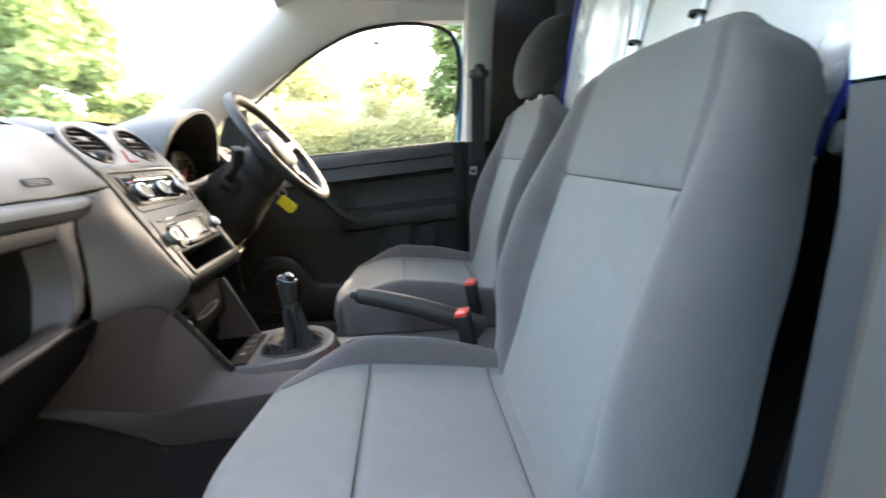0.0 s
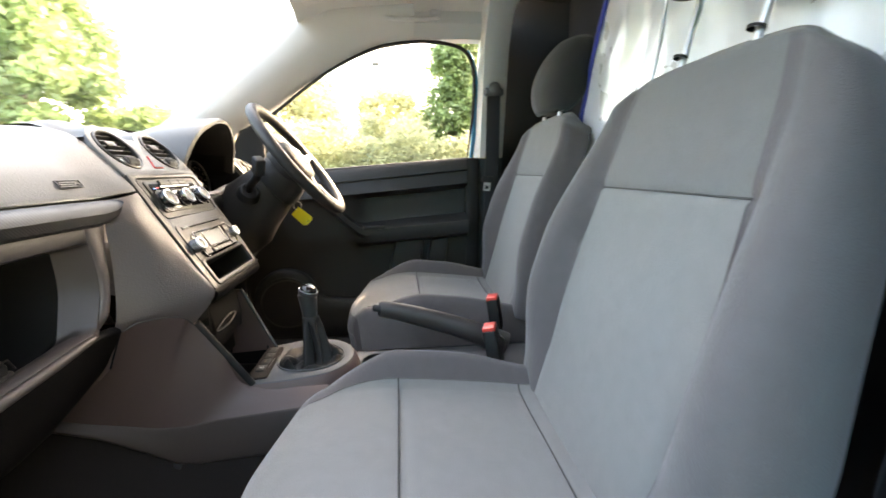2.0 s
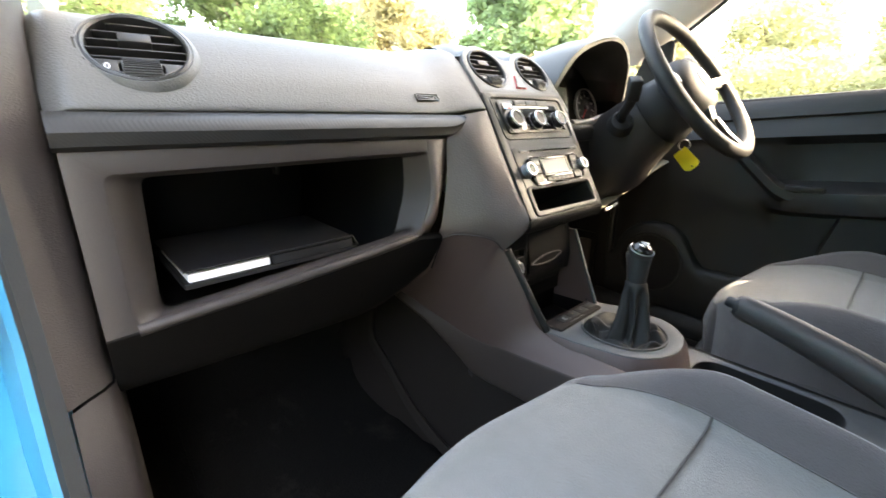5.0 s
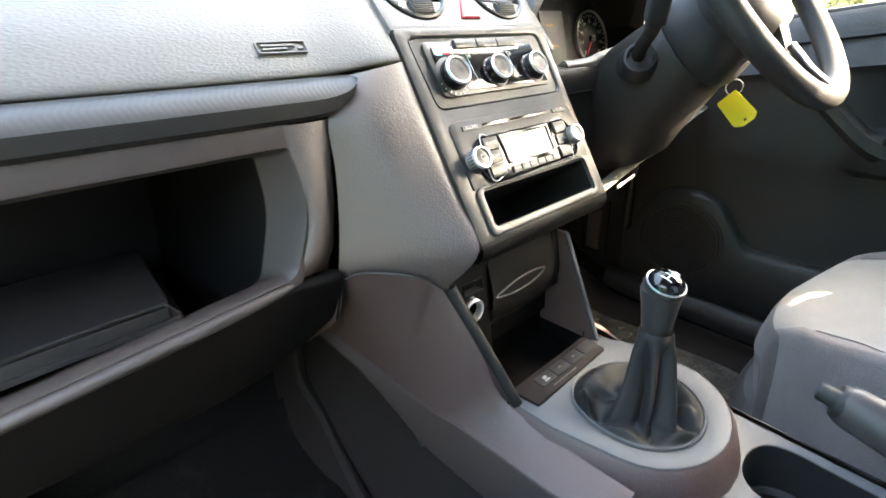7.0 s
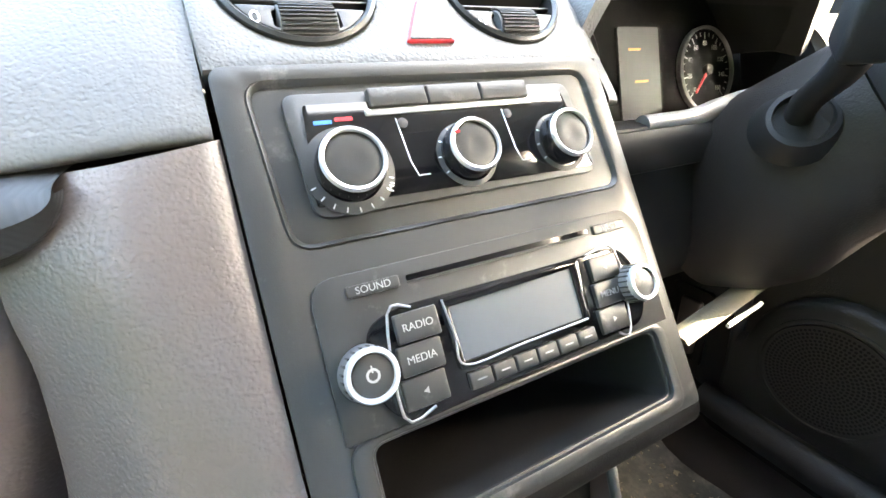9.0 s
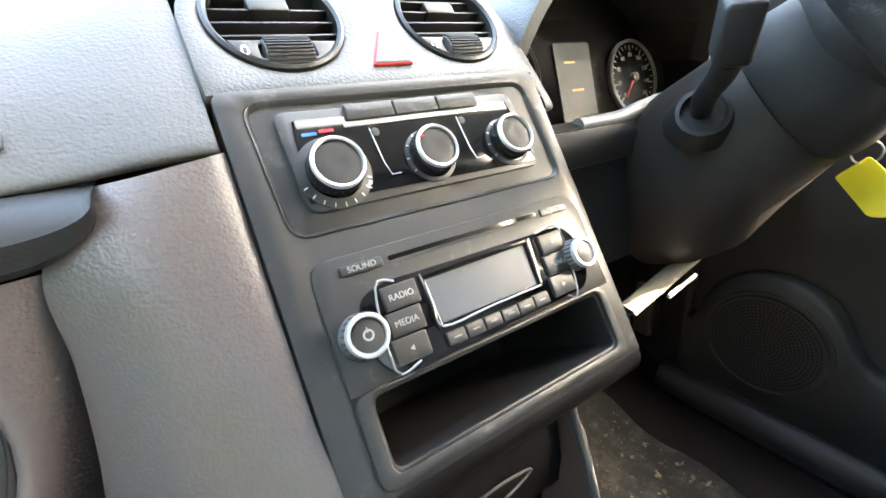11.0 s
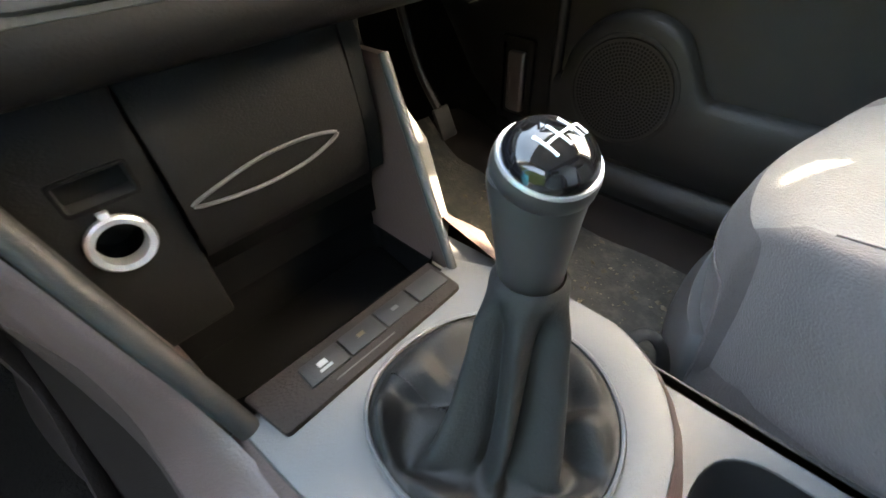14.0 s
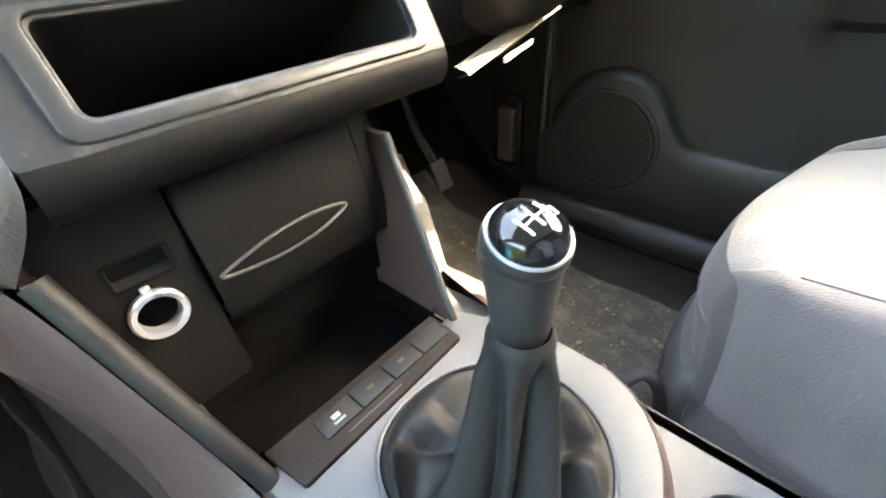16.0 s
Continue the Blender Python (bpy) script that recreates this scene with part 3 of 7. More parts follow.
MIDDLE = [(-1.0, 1.105), (-0.90, 1.155), (-0.78, 1.186), (-0.68, 1.197), (-0.61, 1.199), (-0.560, 1.190), (-0.528, 1.168), (-0.500, 1.138), (-0.478, 1.112), (-0.466, 1.096), (-0.470, 1.091)]
rows = []
for i in range(131):
    y = lerp(-0.678, -0.1215, i / 130)
    t = ease((y + 0.215) / 0.09)
    e = max(0.0, (-0.655 - y) / 0.023)
    rows.append([(lerp(a[0], b[0], t) - 0.02 * e * e * (k > 3), y, lerp(a[1], b[1], t) - 0.012 * e * e) for k, (a, b) in enumerate(zip(FRONT, MIDDLE))])
VL = axes((-0.522, -0.592, 1.147), (0.10, 1, 0), (-0.70, 0.0, 0.71))
VR = axes((-0.525, 0.600, 1.125), (-0.15, 1, 0), (-0.6, 0.0, 0.8))


def pierce(bm, m, r):
    """Opens a round hole of radius r about the axis of m."""
    inv = m.inverted()
    cut = []
    for f in bm.faces:
        c = inv @ f.calc_center_median()
        if c.xy.length < r and abs(c.z) < 0.06:
            cut.append(f)
    bmesh.ops.delete(bm, geom=cut, context="FACES")
    return bm


part("upper_pad", pierce(skin([smooth_line(r, 8) for r in rows]), VL, 0.050), PAD, dash, "light-catching grey soft upper dash")


def arch(y):
    return max(math.sqrt(max(0.0, 0.058 ** 2 - (abs(y) - 0.064) ** 2)), 0.030) + 0.052


rows = []
for k in range(49):
    y = lerp(-0.1215, 0.1215, k / 48)
    top = PV @ Vector((y, arch(y), -0.004))
    b = top.z - 1.17
    rows.append(smooth_line([(-1.0, y, 1.105), (-0.90, y, 1.155), (-0.78, y, 1.186), (-0.68, y, 1.195 + 0.15 * b), (-0.61, y, 1.197 + 0.5 * b), top + Vector((-0.02, 0, 0.0)), top], 4))
part("upper_pad", skin(rows), PAD, dash)
arc = lambda c, a0, a1, r=0.058, n=14: [(c + r * math.cos(radians(lerp(a0, a1, k / n))), 0.052 + r * math.sin(radians(lerp(a0, a1, k / n)))) for k in range(n + 1)]
circle = lambda cu, cv, r, n=40: [(cu + r * math.cos(2 * math.pi * k / n), cv + r * math.sin(2 * math.pi * k / n)) for k in range(n)]
outline = [(-0.1205, -0.002), (0.1205, -0.002), (0.1215, 0.03)] + arc(0.064, -5, 148) + arc(-0.064, 32, 185) + [(-0.1215, 0.03)]
vent_panel = part("vent_panel", plate(outline, [circle(-0.066, 0.055, 0.0425), circle(0.066, 0.055, 0.0425)], -0.03, 0.0, PV, 0.003), PAD, dash, "grey vent panel with two arched tops")


def air_vent(m, r, tilt=0.0):
    """A round dash vent about m: ring, slats, tab, thumb wheel and dark duct behind."""
    duct = part("air_vent", lathe([(r * 0.98, 0.0), (r * 0.98, -0.03), (r * 0.90, -0.045), (0.001, -0.046)], m, 40), DARK, dash, "round black air vent with slats")
    part("ring", lathe([(r * 1.05, -0.002), (r * 1.05, 0.0015), (r * 1.00, 0.0028), (r * 0.95, 0.001), (r * 0.945, -0.012)], m, 48), BEZEL, duct, "satin grey vent ring")
    for k in range(5):
        v = lerp(-0.26, 0.80, k / 4) * r
        w = math.sqrt(max(0, (0.945 * r) ** 2 - v * v))
        part("slat", box((-w, v - 0.0009, -0.018), (w, v + 0.0009, -0.003), 0.0006, m), SLAT, duct)
    part("tab", box((-0.34 * r, 0.20 * r, -0.014), (0.30 * r, 0.48 * r, -0.0005), 0.002, m), SLAT, duct, "dark slat adjuster tab")
    chin = [(0.94 * r * math.cos(radians(a)), 0.94 * r * math.sin(radians(a))) for a in range(208, 333, 6)]
    part("wheel_housing", plate(chin, [rect(-0.42 * r, -0.80 * r, 0.42 * r, -0.54 * r, 0.002)], -0.01, 0.001, m, 0.0006), BEZEL, duct, "satin grey lower vent panel")
    wheel = part("thumb_wheel", lathe([(0.001, -0.36 * r), (0.30 * r, -0.36 * r), (0.32 * r, -0.30 * r), (0.32 * r, 0.30 * r), (0.30 * r, 0.36 * r), (0.001, 0.36 * r)], m @ Matrix.Translation((0, -0.67 * r, -0.19 * r)) @ Matrix.Rotation(radians(90), 4, "Y"), 36), GREYTRIM, duct, "ribbed grey thumb wheel")
    bm = bmesh.new()
    for k in range(13):
        a = radians(lerp(30, 150, k / 12))
        box((-0.34 * r, -0.0006, 0.315 * r), (0.34 * r, 0.0006, 0.345 * r), 0.0002, m @ Matrix.Translation((0, -0.67 * r, -0.19 * r)) @ Matrix.Rotation(radians(90) - a, 4, "X"), bm, 1)
    part("ribs", bm, DARK, duct)
    words("0", 0.011, m @ shift(-0.62 * r, -0.66 * r, 0.0012), MARK, duct)
    return duct


air_vent(PV @ shift(-0.066, 0.055), 0.041)
air_vent(PV @ shift(0.066, 0.055), 0.041)
part("vent_collar", lathe([(0.061, -0.016), (0.055, -0.001), (0.050, 0.003), (0.0475, 0.002), (0.047, -0.02)], VL, 48), PAD, dash, "grey raised collar round the vent")
air_vent(VL @ shift(0, 0, 0.0015), 0.046)

# hazard switch between the vents
HZ = rounded([(-0.0155, 0.012), (0.0155, 0.012), (0.0, 0.043)], 0.002, 3)
hz = part("hazard_switch", plate(HZ, [], -0.004, 0.002, PV @ shift(0.0, 0.0), 0.0006), REDMARK, dash, "red-edged triangular hazard switch")
part("hazard_face", plate([(p[0] * 0.89, (p[1] - 0.022) * 0.89 + 0.022) for p in HZ], [], 0.0, 0.0027, PV, 0.0004), PAD, hz, "pale grey hazard button face")

# grip strip above the glovebox, rounded off at its end
rows = []
for k in range(46):
    y = lerp(-0.679, -0.235, k / 25) if k < 25 else lerp(-0.235, -0.1795, math.sin((k - 25) / 20 * math.pi / 2))
    c = max(0.0, (y + 0.235) / 0.0556)
    zl = lerp(1.050, 1.084, 1 - max(0.0, 1 - c ** 2.6) ** (1 / 2.6))
    h = 1.0855 - zl
    rows.append([(-0.50, y, 1.0855), (-0.474, y, 1.0850), (-0.459, y, 1.0850 - 0.22 * h), (-0.453, y, 1.0850 - 0.50 * h), (-0.455, y, 1.0850 - 0.85 * h), (-0.463, y, zl), (-0.51, y, zl + 0.001)])
part("grip_strip", skin(rows), RIBBED, dash, "black ribbed dash grip strip")
# glovebox frame, open, with its hollow
GX = axes((-0.458, 0, 0.92), (0, 1, 0), (-0.05, 0, 1))
frame_out = rounded([(-0.676, -0.058), (-0.269, -0.024), (-0.2425, 0.052), (-0.2490, 0.131), (-0.676, 0.131)], [0.004, 0.01, 0.04, 0.004, 0.004], 5)
# loops from the mouth to the back wall: lower corners, side, upper corners
BOX_LOOPS = [
    (0.0005, [(-0.650, -0.047), (-0.272, -0.012), (-0.2445, 0.052), (-0.2515, 0.111), (-0.648, 0.108)]),
    (-0.004, [(-0.641, -0.045), (-0.276, -0.010), (-0.2485, 0.052), (-0.2550, 0.109), (-0.640, 0.106)]),
    (-0.018, [(-0.628, -0.044), (-0.283, -0.010), (-0.257, 0.052), (-0.261, 0.106), (-0.628, 0.103)]),
    (-0.034, [(-0.622, -0.047), (-0.298, -0.018), (-0.273, 0.052), (-0.274, 0.104), (-0.616, 0.101)]),
    (-0.060, [(-0.618, -0.052), (-0.320, -0.046), (-0.295, 0.052), (-0.295, 0.103), (-0.619, 0.101)]),
    (-0.14, [(-0.618, -0.053), (-0.345, -0.047), (-0.328, 0.050), (-0.328, 0.100), (-0.618, 0.098)]),
    (-0.26, [(-0.61, -0.053), (-0.362, -0.047), (-0.346, 0.050), (-0.346, 0.098), (-0.61, 0.096)]),
]
loops = [(h, rounded(c, [0.016, 0.012, 0.055, 0.006, 0.010], 6)) for h, c in BOX_LOOPS]
mouth = loops[0][1]
part("glovebox_frame", plate(frame_out, [mouth], -0.02, 0.0, GX, 0.0004), BOXTRIM, dash, "dark plastic glovebox surround, no lid")
# recess shade by colour: reveal darker than the column, deeper loops black
part("glovebox_reveal", skin([[GX @ Vector((*p, h)) for p in loop] for h, loop in loops[:4]], close_v=True), BOXTRIM, dash, "brown rounded reveal of the glovebox mouth, darkened for shade", 50)
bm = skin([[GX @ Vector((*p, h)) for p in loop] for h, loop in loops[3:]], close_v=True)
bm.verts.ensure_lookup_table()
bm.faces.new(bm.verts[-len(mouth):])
part("glovebox_hollow", bm, INK, dash, "open glovebox narrowing to its back, blackened for its inner shade", 50)
# rounded column between the glovebox mouth and the cheek
rows = []
for k in range(19):
    v = lerp(-0.030, 0.129, k / 18)
    a = table(v, [(-0.030, -0.279), (-0.012, -0.270), (0.0, -0.263), (0.03, -0.2495), (0.052, -0.2455), (0.08, -0.2475), (0.110, -0.2515), (0.129, -0.2515)])
    b = table(v, [(-0.030, -0.2295), (0.0, -0.2225), (0.05, -0.2145), (0.09, -0.2115), (0.129, -0.2090)])
    swell = 0.4 + 0.6 * math.sin(math.pi * (k / 18) ** 0.8)
    tuck = 0.012 * (1 - ease((v + 0.020) / 0.095))
    rows.append([GX @ Vector((lerp(a, b, s), v, h * swell + 0.0008 - tuck * max(0.0, s - 0.24) - 0.016 * (1 - ease(k / 4)))) for s, h in ((-0.02, -0.0015), (0.06, 0.0018), (0.22, 0.0042), (0.42, 0.0040), (0.62, 0.0008), (0.80, -0.0040), (1.0, -0.0105), (1.04, -0.020))])
part("mouth_column", skin([smooth_line(r, 3) for r in rows]), TRIM, dash, "rounded brown column beside the glovebox mouth", 60)
part("hollow_rib", box((-0.40, 0.075, -0.25), (-0.392, 0.095, -0.235), 0.002, GX), DARK, dash)
part("lower_lip", sweep(smooth_line([GX @ Vector(p) for p in ((-0.648, -0.0515, 0.0), (-0.50, -0.0395, 0.002), (-0.36, -0.0265, 0.003), (-0.278, -0.0185, 0.001))], 6), [0.0065] * 14 + [0.006, 0.0055, 0.005, 0.004, 0.0025], 10), BOXTRIM, dash, "rounded glovebox lip")
# underside of the dash; shade on its sloping face is put into the colour
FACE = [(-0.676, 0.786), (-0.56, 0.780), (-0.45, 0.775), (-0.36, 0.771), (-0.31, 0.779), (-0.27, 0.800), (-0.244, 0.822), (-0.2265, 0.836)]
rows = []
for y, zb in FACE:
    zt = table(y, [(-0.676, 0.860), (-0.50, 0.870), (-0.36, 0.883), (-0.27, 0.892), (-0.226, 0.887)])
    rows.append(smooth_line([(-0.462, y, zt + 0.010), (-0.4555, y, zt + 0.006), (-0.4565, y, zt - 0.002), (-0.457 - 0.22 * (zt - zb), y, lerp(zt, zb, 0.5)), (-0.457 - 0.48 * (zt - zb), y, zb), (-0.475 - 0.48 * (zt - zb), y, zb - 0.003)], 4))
part("glovebox_belly", slab(rows, (-0.008, 0, 0.0)), UNDER, dash, "plastic face sloping away under the glovebox, near black for its shade")
part("knee_panel", slab([[(-0.515, y, z + 0.002), (-0.60, y, z + 0.02), (-0.85, y, 0.86), (-1.0, y, 0.92)] for y, z in FACE], (0, 0, 0.012)), DARK, dash)
# side cheek between the glovebox and the centre panel
A = smooth_line([(-0.474, -0.180, 1.0845), (-0.4650, -0.2090, 1.050), (-0.4620, -0.2120, 1.00), (-0.4600, -0.2180, 0.95), (-0.4600, -0.2250, 0.910), (-0.4680, -0.2270, 0.886)], 6)
B = smooth_line([(-0.466, -0.1192, 1.093), (-0.445, -0.1190, 1.056), (-0.419, -0.1186, 1.012), (-0.390, -0.1180, 0.963), (-0.362, -0.1172, 0.914), (-0.393, -0.140, 0.866)], 6)
rows = []
for k, (a, b) in enumerate(zip(A, B)):
    s = k / (len(A) - 1)
    c = lerp(a, b, 0.55) + Vector((0.009 + 0.006 * math.sin(math.pi * s), -0.004, 0)) * (1 - s ** 3)
    d = lerp(a, b, 0.90) + Vector((0.006, -0.004, 0)) * (1 - s ** 3)
    rows.append(smooth_line([a, lerp(a, c, 0.5) + Vector((0.003, 0, 0)) * (1 - s ** 3), c, d, b], 5))
part("centre_cheek", skin(rows), TRIM, dash, "brown-black grained cheek beside the centre panel")
rows = [[Vector((p.x, -p.y, p.z)), Vector((p.x - 0.012, -p.y + 0.006, p.z - 0.002)), Vector((p.x - 0.05, -p.y + 0.010, p.z - 0.006)), Vector((p.x - 0.13, -p.y + 0.012, p.z - 0.01))] for p in B[:25]]
part("centre_cheek", skin(rows), DARK, dash, "narrow black return beside the centre panel")
# airbag mark moulded into the pad
MK = axes((-0.4885, -0.2305, 1.1112), (0, 1, 0), (-0.61, 0, 0.79))
mark = part("moulded_mark", plate(rect(-0.0225, -0.0062, 0.0225, 0.0062, 0.002), [rect(-0.0212, -0.0050, 0.0212, 0.0050, 0.0015)], -0.002, 0.0007, MK), PAD, dash, "moulded outline with plain bars")
for u0, u1, v0 in ((-0.018, 0.004, -0.0028), (-0.018, 0.012, 0.0008), (0.014, 0.019, -0.0028)):
    part("bar", box((u0, v0, -0.002), (u1, v0 + 0.0022, 0.0007), 0.0002, MK, None, 1), PAD, mark)
# ---- driver's half ----
for y0, y1, cut in ((0.1215, 0.131, 11), (0.131, 0.53, 4), (0.53, 0.68, 11)):
  rows = []
  for i in range(33):
    y = lerp(y0, y1, i / 32)
    t = 1 - ease((y - 0.12) / 0.09)
    base = [(-1.0, 1.105), (-0.90, 1.148), (-0.78, 1.172), (-0.68, 1.178), (-0.62, 1.176), (-0.575, 1.166), (-0.545, 1.150), (-0.522, 1.125), (-0.508, 1.10), (-0.500, 1.080), (-0.505, 1.075)]
    rows.append(smooth_line([(lerp(a[0], b[0], t), y, lerp(a[1], b[1], t)) for a, b in zip(base[:cut], MIDDLE)], 8))
  part("upper_pad", pierce(skin(rows), VR, 0.048), PAD, dash)
rim = smooth_line([(-0.520, 0.126, 1.08), (-0.505, 0.128, 1.145), (-0.488, 0.172, 1.213), (-0.485, 0.260, 1.250), (-0.493, 0.355, 1.263), (-0.503, 0.425, 1.250), (-0.517, 0.480, 1.215), (-0.535, 0.515, 1.165), (-0.545, 0.53, 1.13)], 6)
rows = []
for p in rim:
    q = Vector((p.x, lerp(p.y, 0.30, 0.05), p.z - 0.012))
    deep = Vector((-0.64, lerp(p.y, 0.32, 0.10), lerp(p.z, 1.10, 0.22)))
    f1 = Vector((p.x - 0.10, lerp(p.y, 0.30, 0.02), p.z - 0.004))
    f2 = Vector((-0.70, lerp(p.y, 0.31, 0.12), lerp(p.z, 1.165, 0.45)))
    f3 = Vector((-0.84, lerp(p.y, 0.32, 0.25), min(p.z, 1.15)))
    rows.append([f3, f2, f1, p + Vector((-0.008, 0, 0.001)), p + Vector((0.0, 0, -0.004)), q])
part("instrument_hood", skin(rows), PAD, dash, "arched instrument hood")
part("hood_inside", skin([[Vector((p.x, lerp(p.y, 0.30, 0.05), p.z - 0.012)), Vector((-0.575, lerp(p.y, 0.31, 0.08), lerp(p.z, 1.10, 0.14))), Vector((-0.66, lerp(p.y, 0.32, 0.10), lerp(p.z, 1.10, 0.22)))] for p in rim]), DARK, dash, "black inside of the instrument hood")
CL = axes((-0.625, 0.325, 1.115), (0, 1, 0), (-0.25, 0, 1))
cluster = part("instrument_cluster", plate(rect(-0.215, -0.07, 0.215, 0.11, 0.03), [], -0.01, 0.0, CL), DIALBLACK, dash, "black instrument cluster with two dials and a display")


def dial(u, v, r, parent, top):
    m = CL @ shift(u, v)
    face = part("dial", lathe([(r, 0.0), (r, 0.003), (0.001, 0.003)], m, 48), DIALBLACK, parent, "round black dial")
    part("dial_ring", lathe([(r * 1.08, 0.0), (r * 1.08, 0.006), (r * 1.03, 0.008), (r, 0.004)], m, 48), SILVER, face, "thin silver dial ring")
    bm = bmesh.new()
    for k in range(25):
        a = radians(lerp(225, -45, k / 24))
        long = 0.16 if k % 3 == 0 else 0.09
        box((r * (0.93 - long), -0.0006, 0.003), (r * 0.93, 0.0006, 0.0036), 0, m @ Matrix.Rotation(a, 4, "Z"), bm)
    part("scale_marks", bm, SOFT, face)
    for k in range(9):
        a = radians(lerp(225, -45, k / 8))
        words(str(int(top * k / 8)), 0.0085, m @ shift(r * 0.66 * math.cos(a), r * 0.66 * math.sin(a), 0.0032), SOFT, face)
    part("needle", box((-0.1 * r, -0.001, 0.005), (0.75 * r, 0.001, 0.007), 0.0004, m @ Matrix.Rotation(radians(228), 4, "Z")), REDMARK, face, "red needle")
    part("hub", lathe([(0.13 * r, 0.003), (0.13 * r, 0.009), (0.001, 0.011)], m, 20), BEZEL, face)


dial(-0.115, 0.005, 0.056, cluster, 60)
dial(0.134, -0.010, 0.050, cluster, 160)
part("trip_display", plate(rect(-0.022, -0.062, 0.046, 0.042, 0.004), [], 0.0, 0.003, CL), TRIP, cluster, "dark grey trip display")
amber = material("amber_display_marks", (0.30, 0.13, 0.015), 0.5, vary=0.02)
part("warning_mark", plate(rect(-0.006, 0.016, 0.014, 0.0185, 0.0005), [], 0.003, 0.0035, CL), amber, cluster, "amber bars on the display")
part("warning_mark", plate(rect(0.002, -0.020, 0.024, -0.0175, 0.0005), [], 0.003, 0.0035, CL), amber, cluster)
part("cluster_lens", slab([[(-0.598, y, 1.04), (-0.582, y, 1.10), (-0.552, y, 1.17)] for y in (0.12, 0.53)], (0.002, 0, 0)), CLEAR, dash, "clear instrument lens")
part("cluster_housing", slab([[(-0.652, y, 1.00), (-0.664, y, 1.10), (-0.675, y, 1.165)] for y in (0.10, 0.32, 0.56)], (-0.01, 0, 0)), DARK, dash, "black wall behind the instruments")
part("dash_end", slab([[(x, 0.664, z) for z in (0.87, lerp(0.87, zt, 0.5), zt)] for x, zt in ((-0.95, 1.10), (-0.75, 1.16), (-0.62, 1.16), (-0.56, 1.145), (-0.52, 1.10))], (0, 0.008, 0)), DARK, dash)
# ledge and trim under the cluster
part("ledge", slab([[(-0.60, y, 1.055), (-0.515, y, 1.072), (-0.496, y, 1.068), (-0.492, y, 1.055)] for y in (0.122, 0.20, 0.60)], (0, 0, -0.012)), DARK, dash, "black ledge under the instruments")
part("ledge_trim", sweep(smooth_line([(-0.503, 0.205, 1.068), (-0.498, 0.262, 1.070), (-0.495, 0.300, 1.078), (-0.497, 0.36, 1.084), (-0.497, 0.43, 1.078), (-0.498, 0.47, 1.070)], 6), 0.0088, 12), LEDGE, dash, "pale grey rolled trim under the instruments")
part("grip_strip", slab([[(-0.490, y, 1.066), (-0.484, y, 1.055), (-0.487, y, 1.032), (-0.50, y, 1.026)] for y in (0.124, 0.2, 0.285)], (-0.02, 0, 0)), DARK, dash, "black ribbed dash grip strip")
rows = [[(-0.496, y, 1.035), (-0.492, y, 1.00), (-0.490, y, 0.95), (-0.51, y, 0.90), (-0.56, y, 0.865), (-0.68, y, 0.85), (-0.98, y, 0.90)] for y in (0.123, 0.3, 0.5, 0.672)]
part("knee_panel", slab([smooth_line(r, 3) for r in rows], (-0.012, 0, 0)), DARK, dash, "black panel under the steering column")
def felt_strip(a, b, drop, name="column_lip"):
    a, b = Vector(a), Vector(b)
    rows = []
    for k in range(13):
        t = k / 12
        h = drop * (0.25 + 0.75 * math.sin(math.pi * (0.08 + 0.84 * t)) ** 0.7)
        p = lerp(a, b, t)
        rows.append([p + Vector((-0.016, 0, 0.003)), p + Vector((-0.002, 0, 0.001)), p + Vector((0.002, 0, -0.003)), p + Vector((-0.004, 0, -h * 0.6)), p + Vector((-0.012, 0, -h))])
    return part(name, slab(rows, (-0.003, 0, 0)), FELT, dash, "beige felt strip under the steering column")


felt_strip((-0.446, 0.242, 0.866), (-0.452, 0.432, 0.903), 0.015)
felt_strip((-0.446, 0.345, 0.902), (-0.448, 0.655, 0.962), 0.019)
part("strip_clip", box((-0.028, -0.0032, -0.002), (0.028, 0.0032, 0.002), 0.0008, axes((-0.444, 0.332, 0.870), (0.0, 0.97, 0.17), (0.3, -0.1, 0.9))), MARK, dash, "white clip")
# right end vent
part("vent_collar", lathe([(0.058, -0.02), (0.052, -0.001), (0.048, 0.003), (0.0455, 0.002), (0.045, -0.02)], VR, 40), PAD, dash)
air_vent(VR, 0.044)

# ---- centre panel ----
bez_out = rounded([(-0.116, 0.0105), (0.116, 0.0105), (0.1185, 0.247), (-0.1185, 0.247)], [0.004, 0.004, 0.008, 0.008])
slot = rect(-0.087, 0.0225, 0.093, 0.0620, 0.006)
frame1 = rounded([(-0.101, 0.155), (0.1065, 0.155), (0.104, 0.238), (-0.106, 0.239)], 0.012)
frame1_in = rounded([(-0.0982, 0.1578), (0.1037, 0.1578), (0.1014, 0.2352), (-0.1032, 0.2362)], 0.0095)
bezel = part("centre_bezel", plate(bez_out, [slot, frame1], -0.03, 0.0, PM, 0.0006), BEZEL, dash, "satin black centre bezel with an open storage slot")
part("slot_hollow", tray(slot, -0.002, -0.14, PM @ Matrix.Translation((0, 0, 0)), 0.06), DARK, bezel, "black open slot under the radio")
part("slot_frame", plate(rect(-0.098, 0.0135, 0.102, 0.0665, 0.010), [rect(-0.0885, 0.021, 0.0945, 0.0635, 0.007)], 0.0, 0.0028, PM, 0.0014), BEZEL, bezel, "raised slot surround")
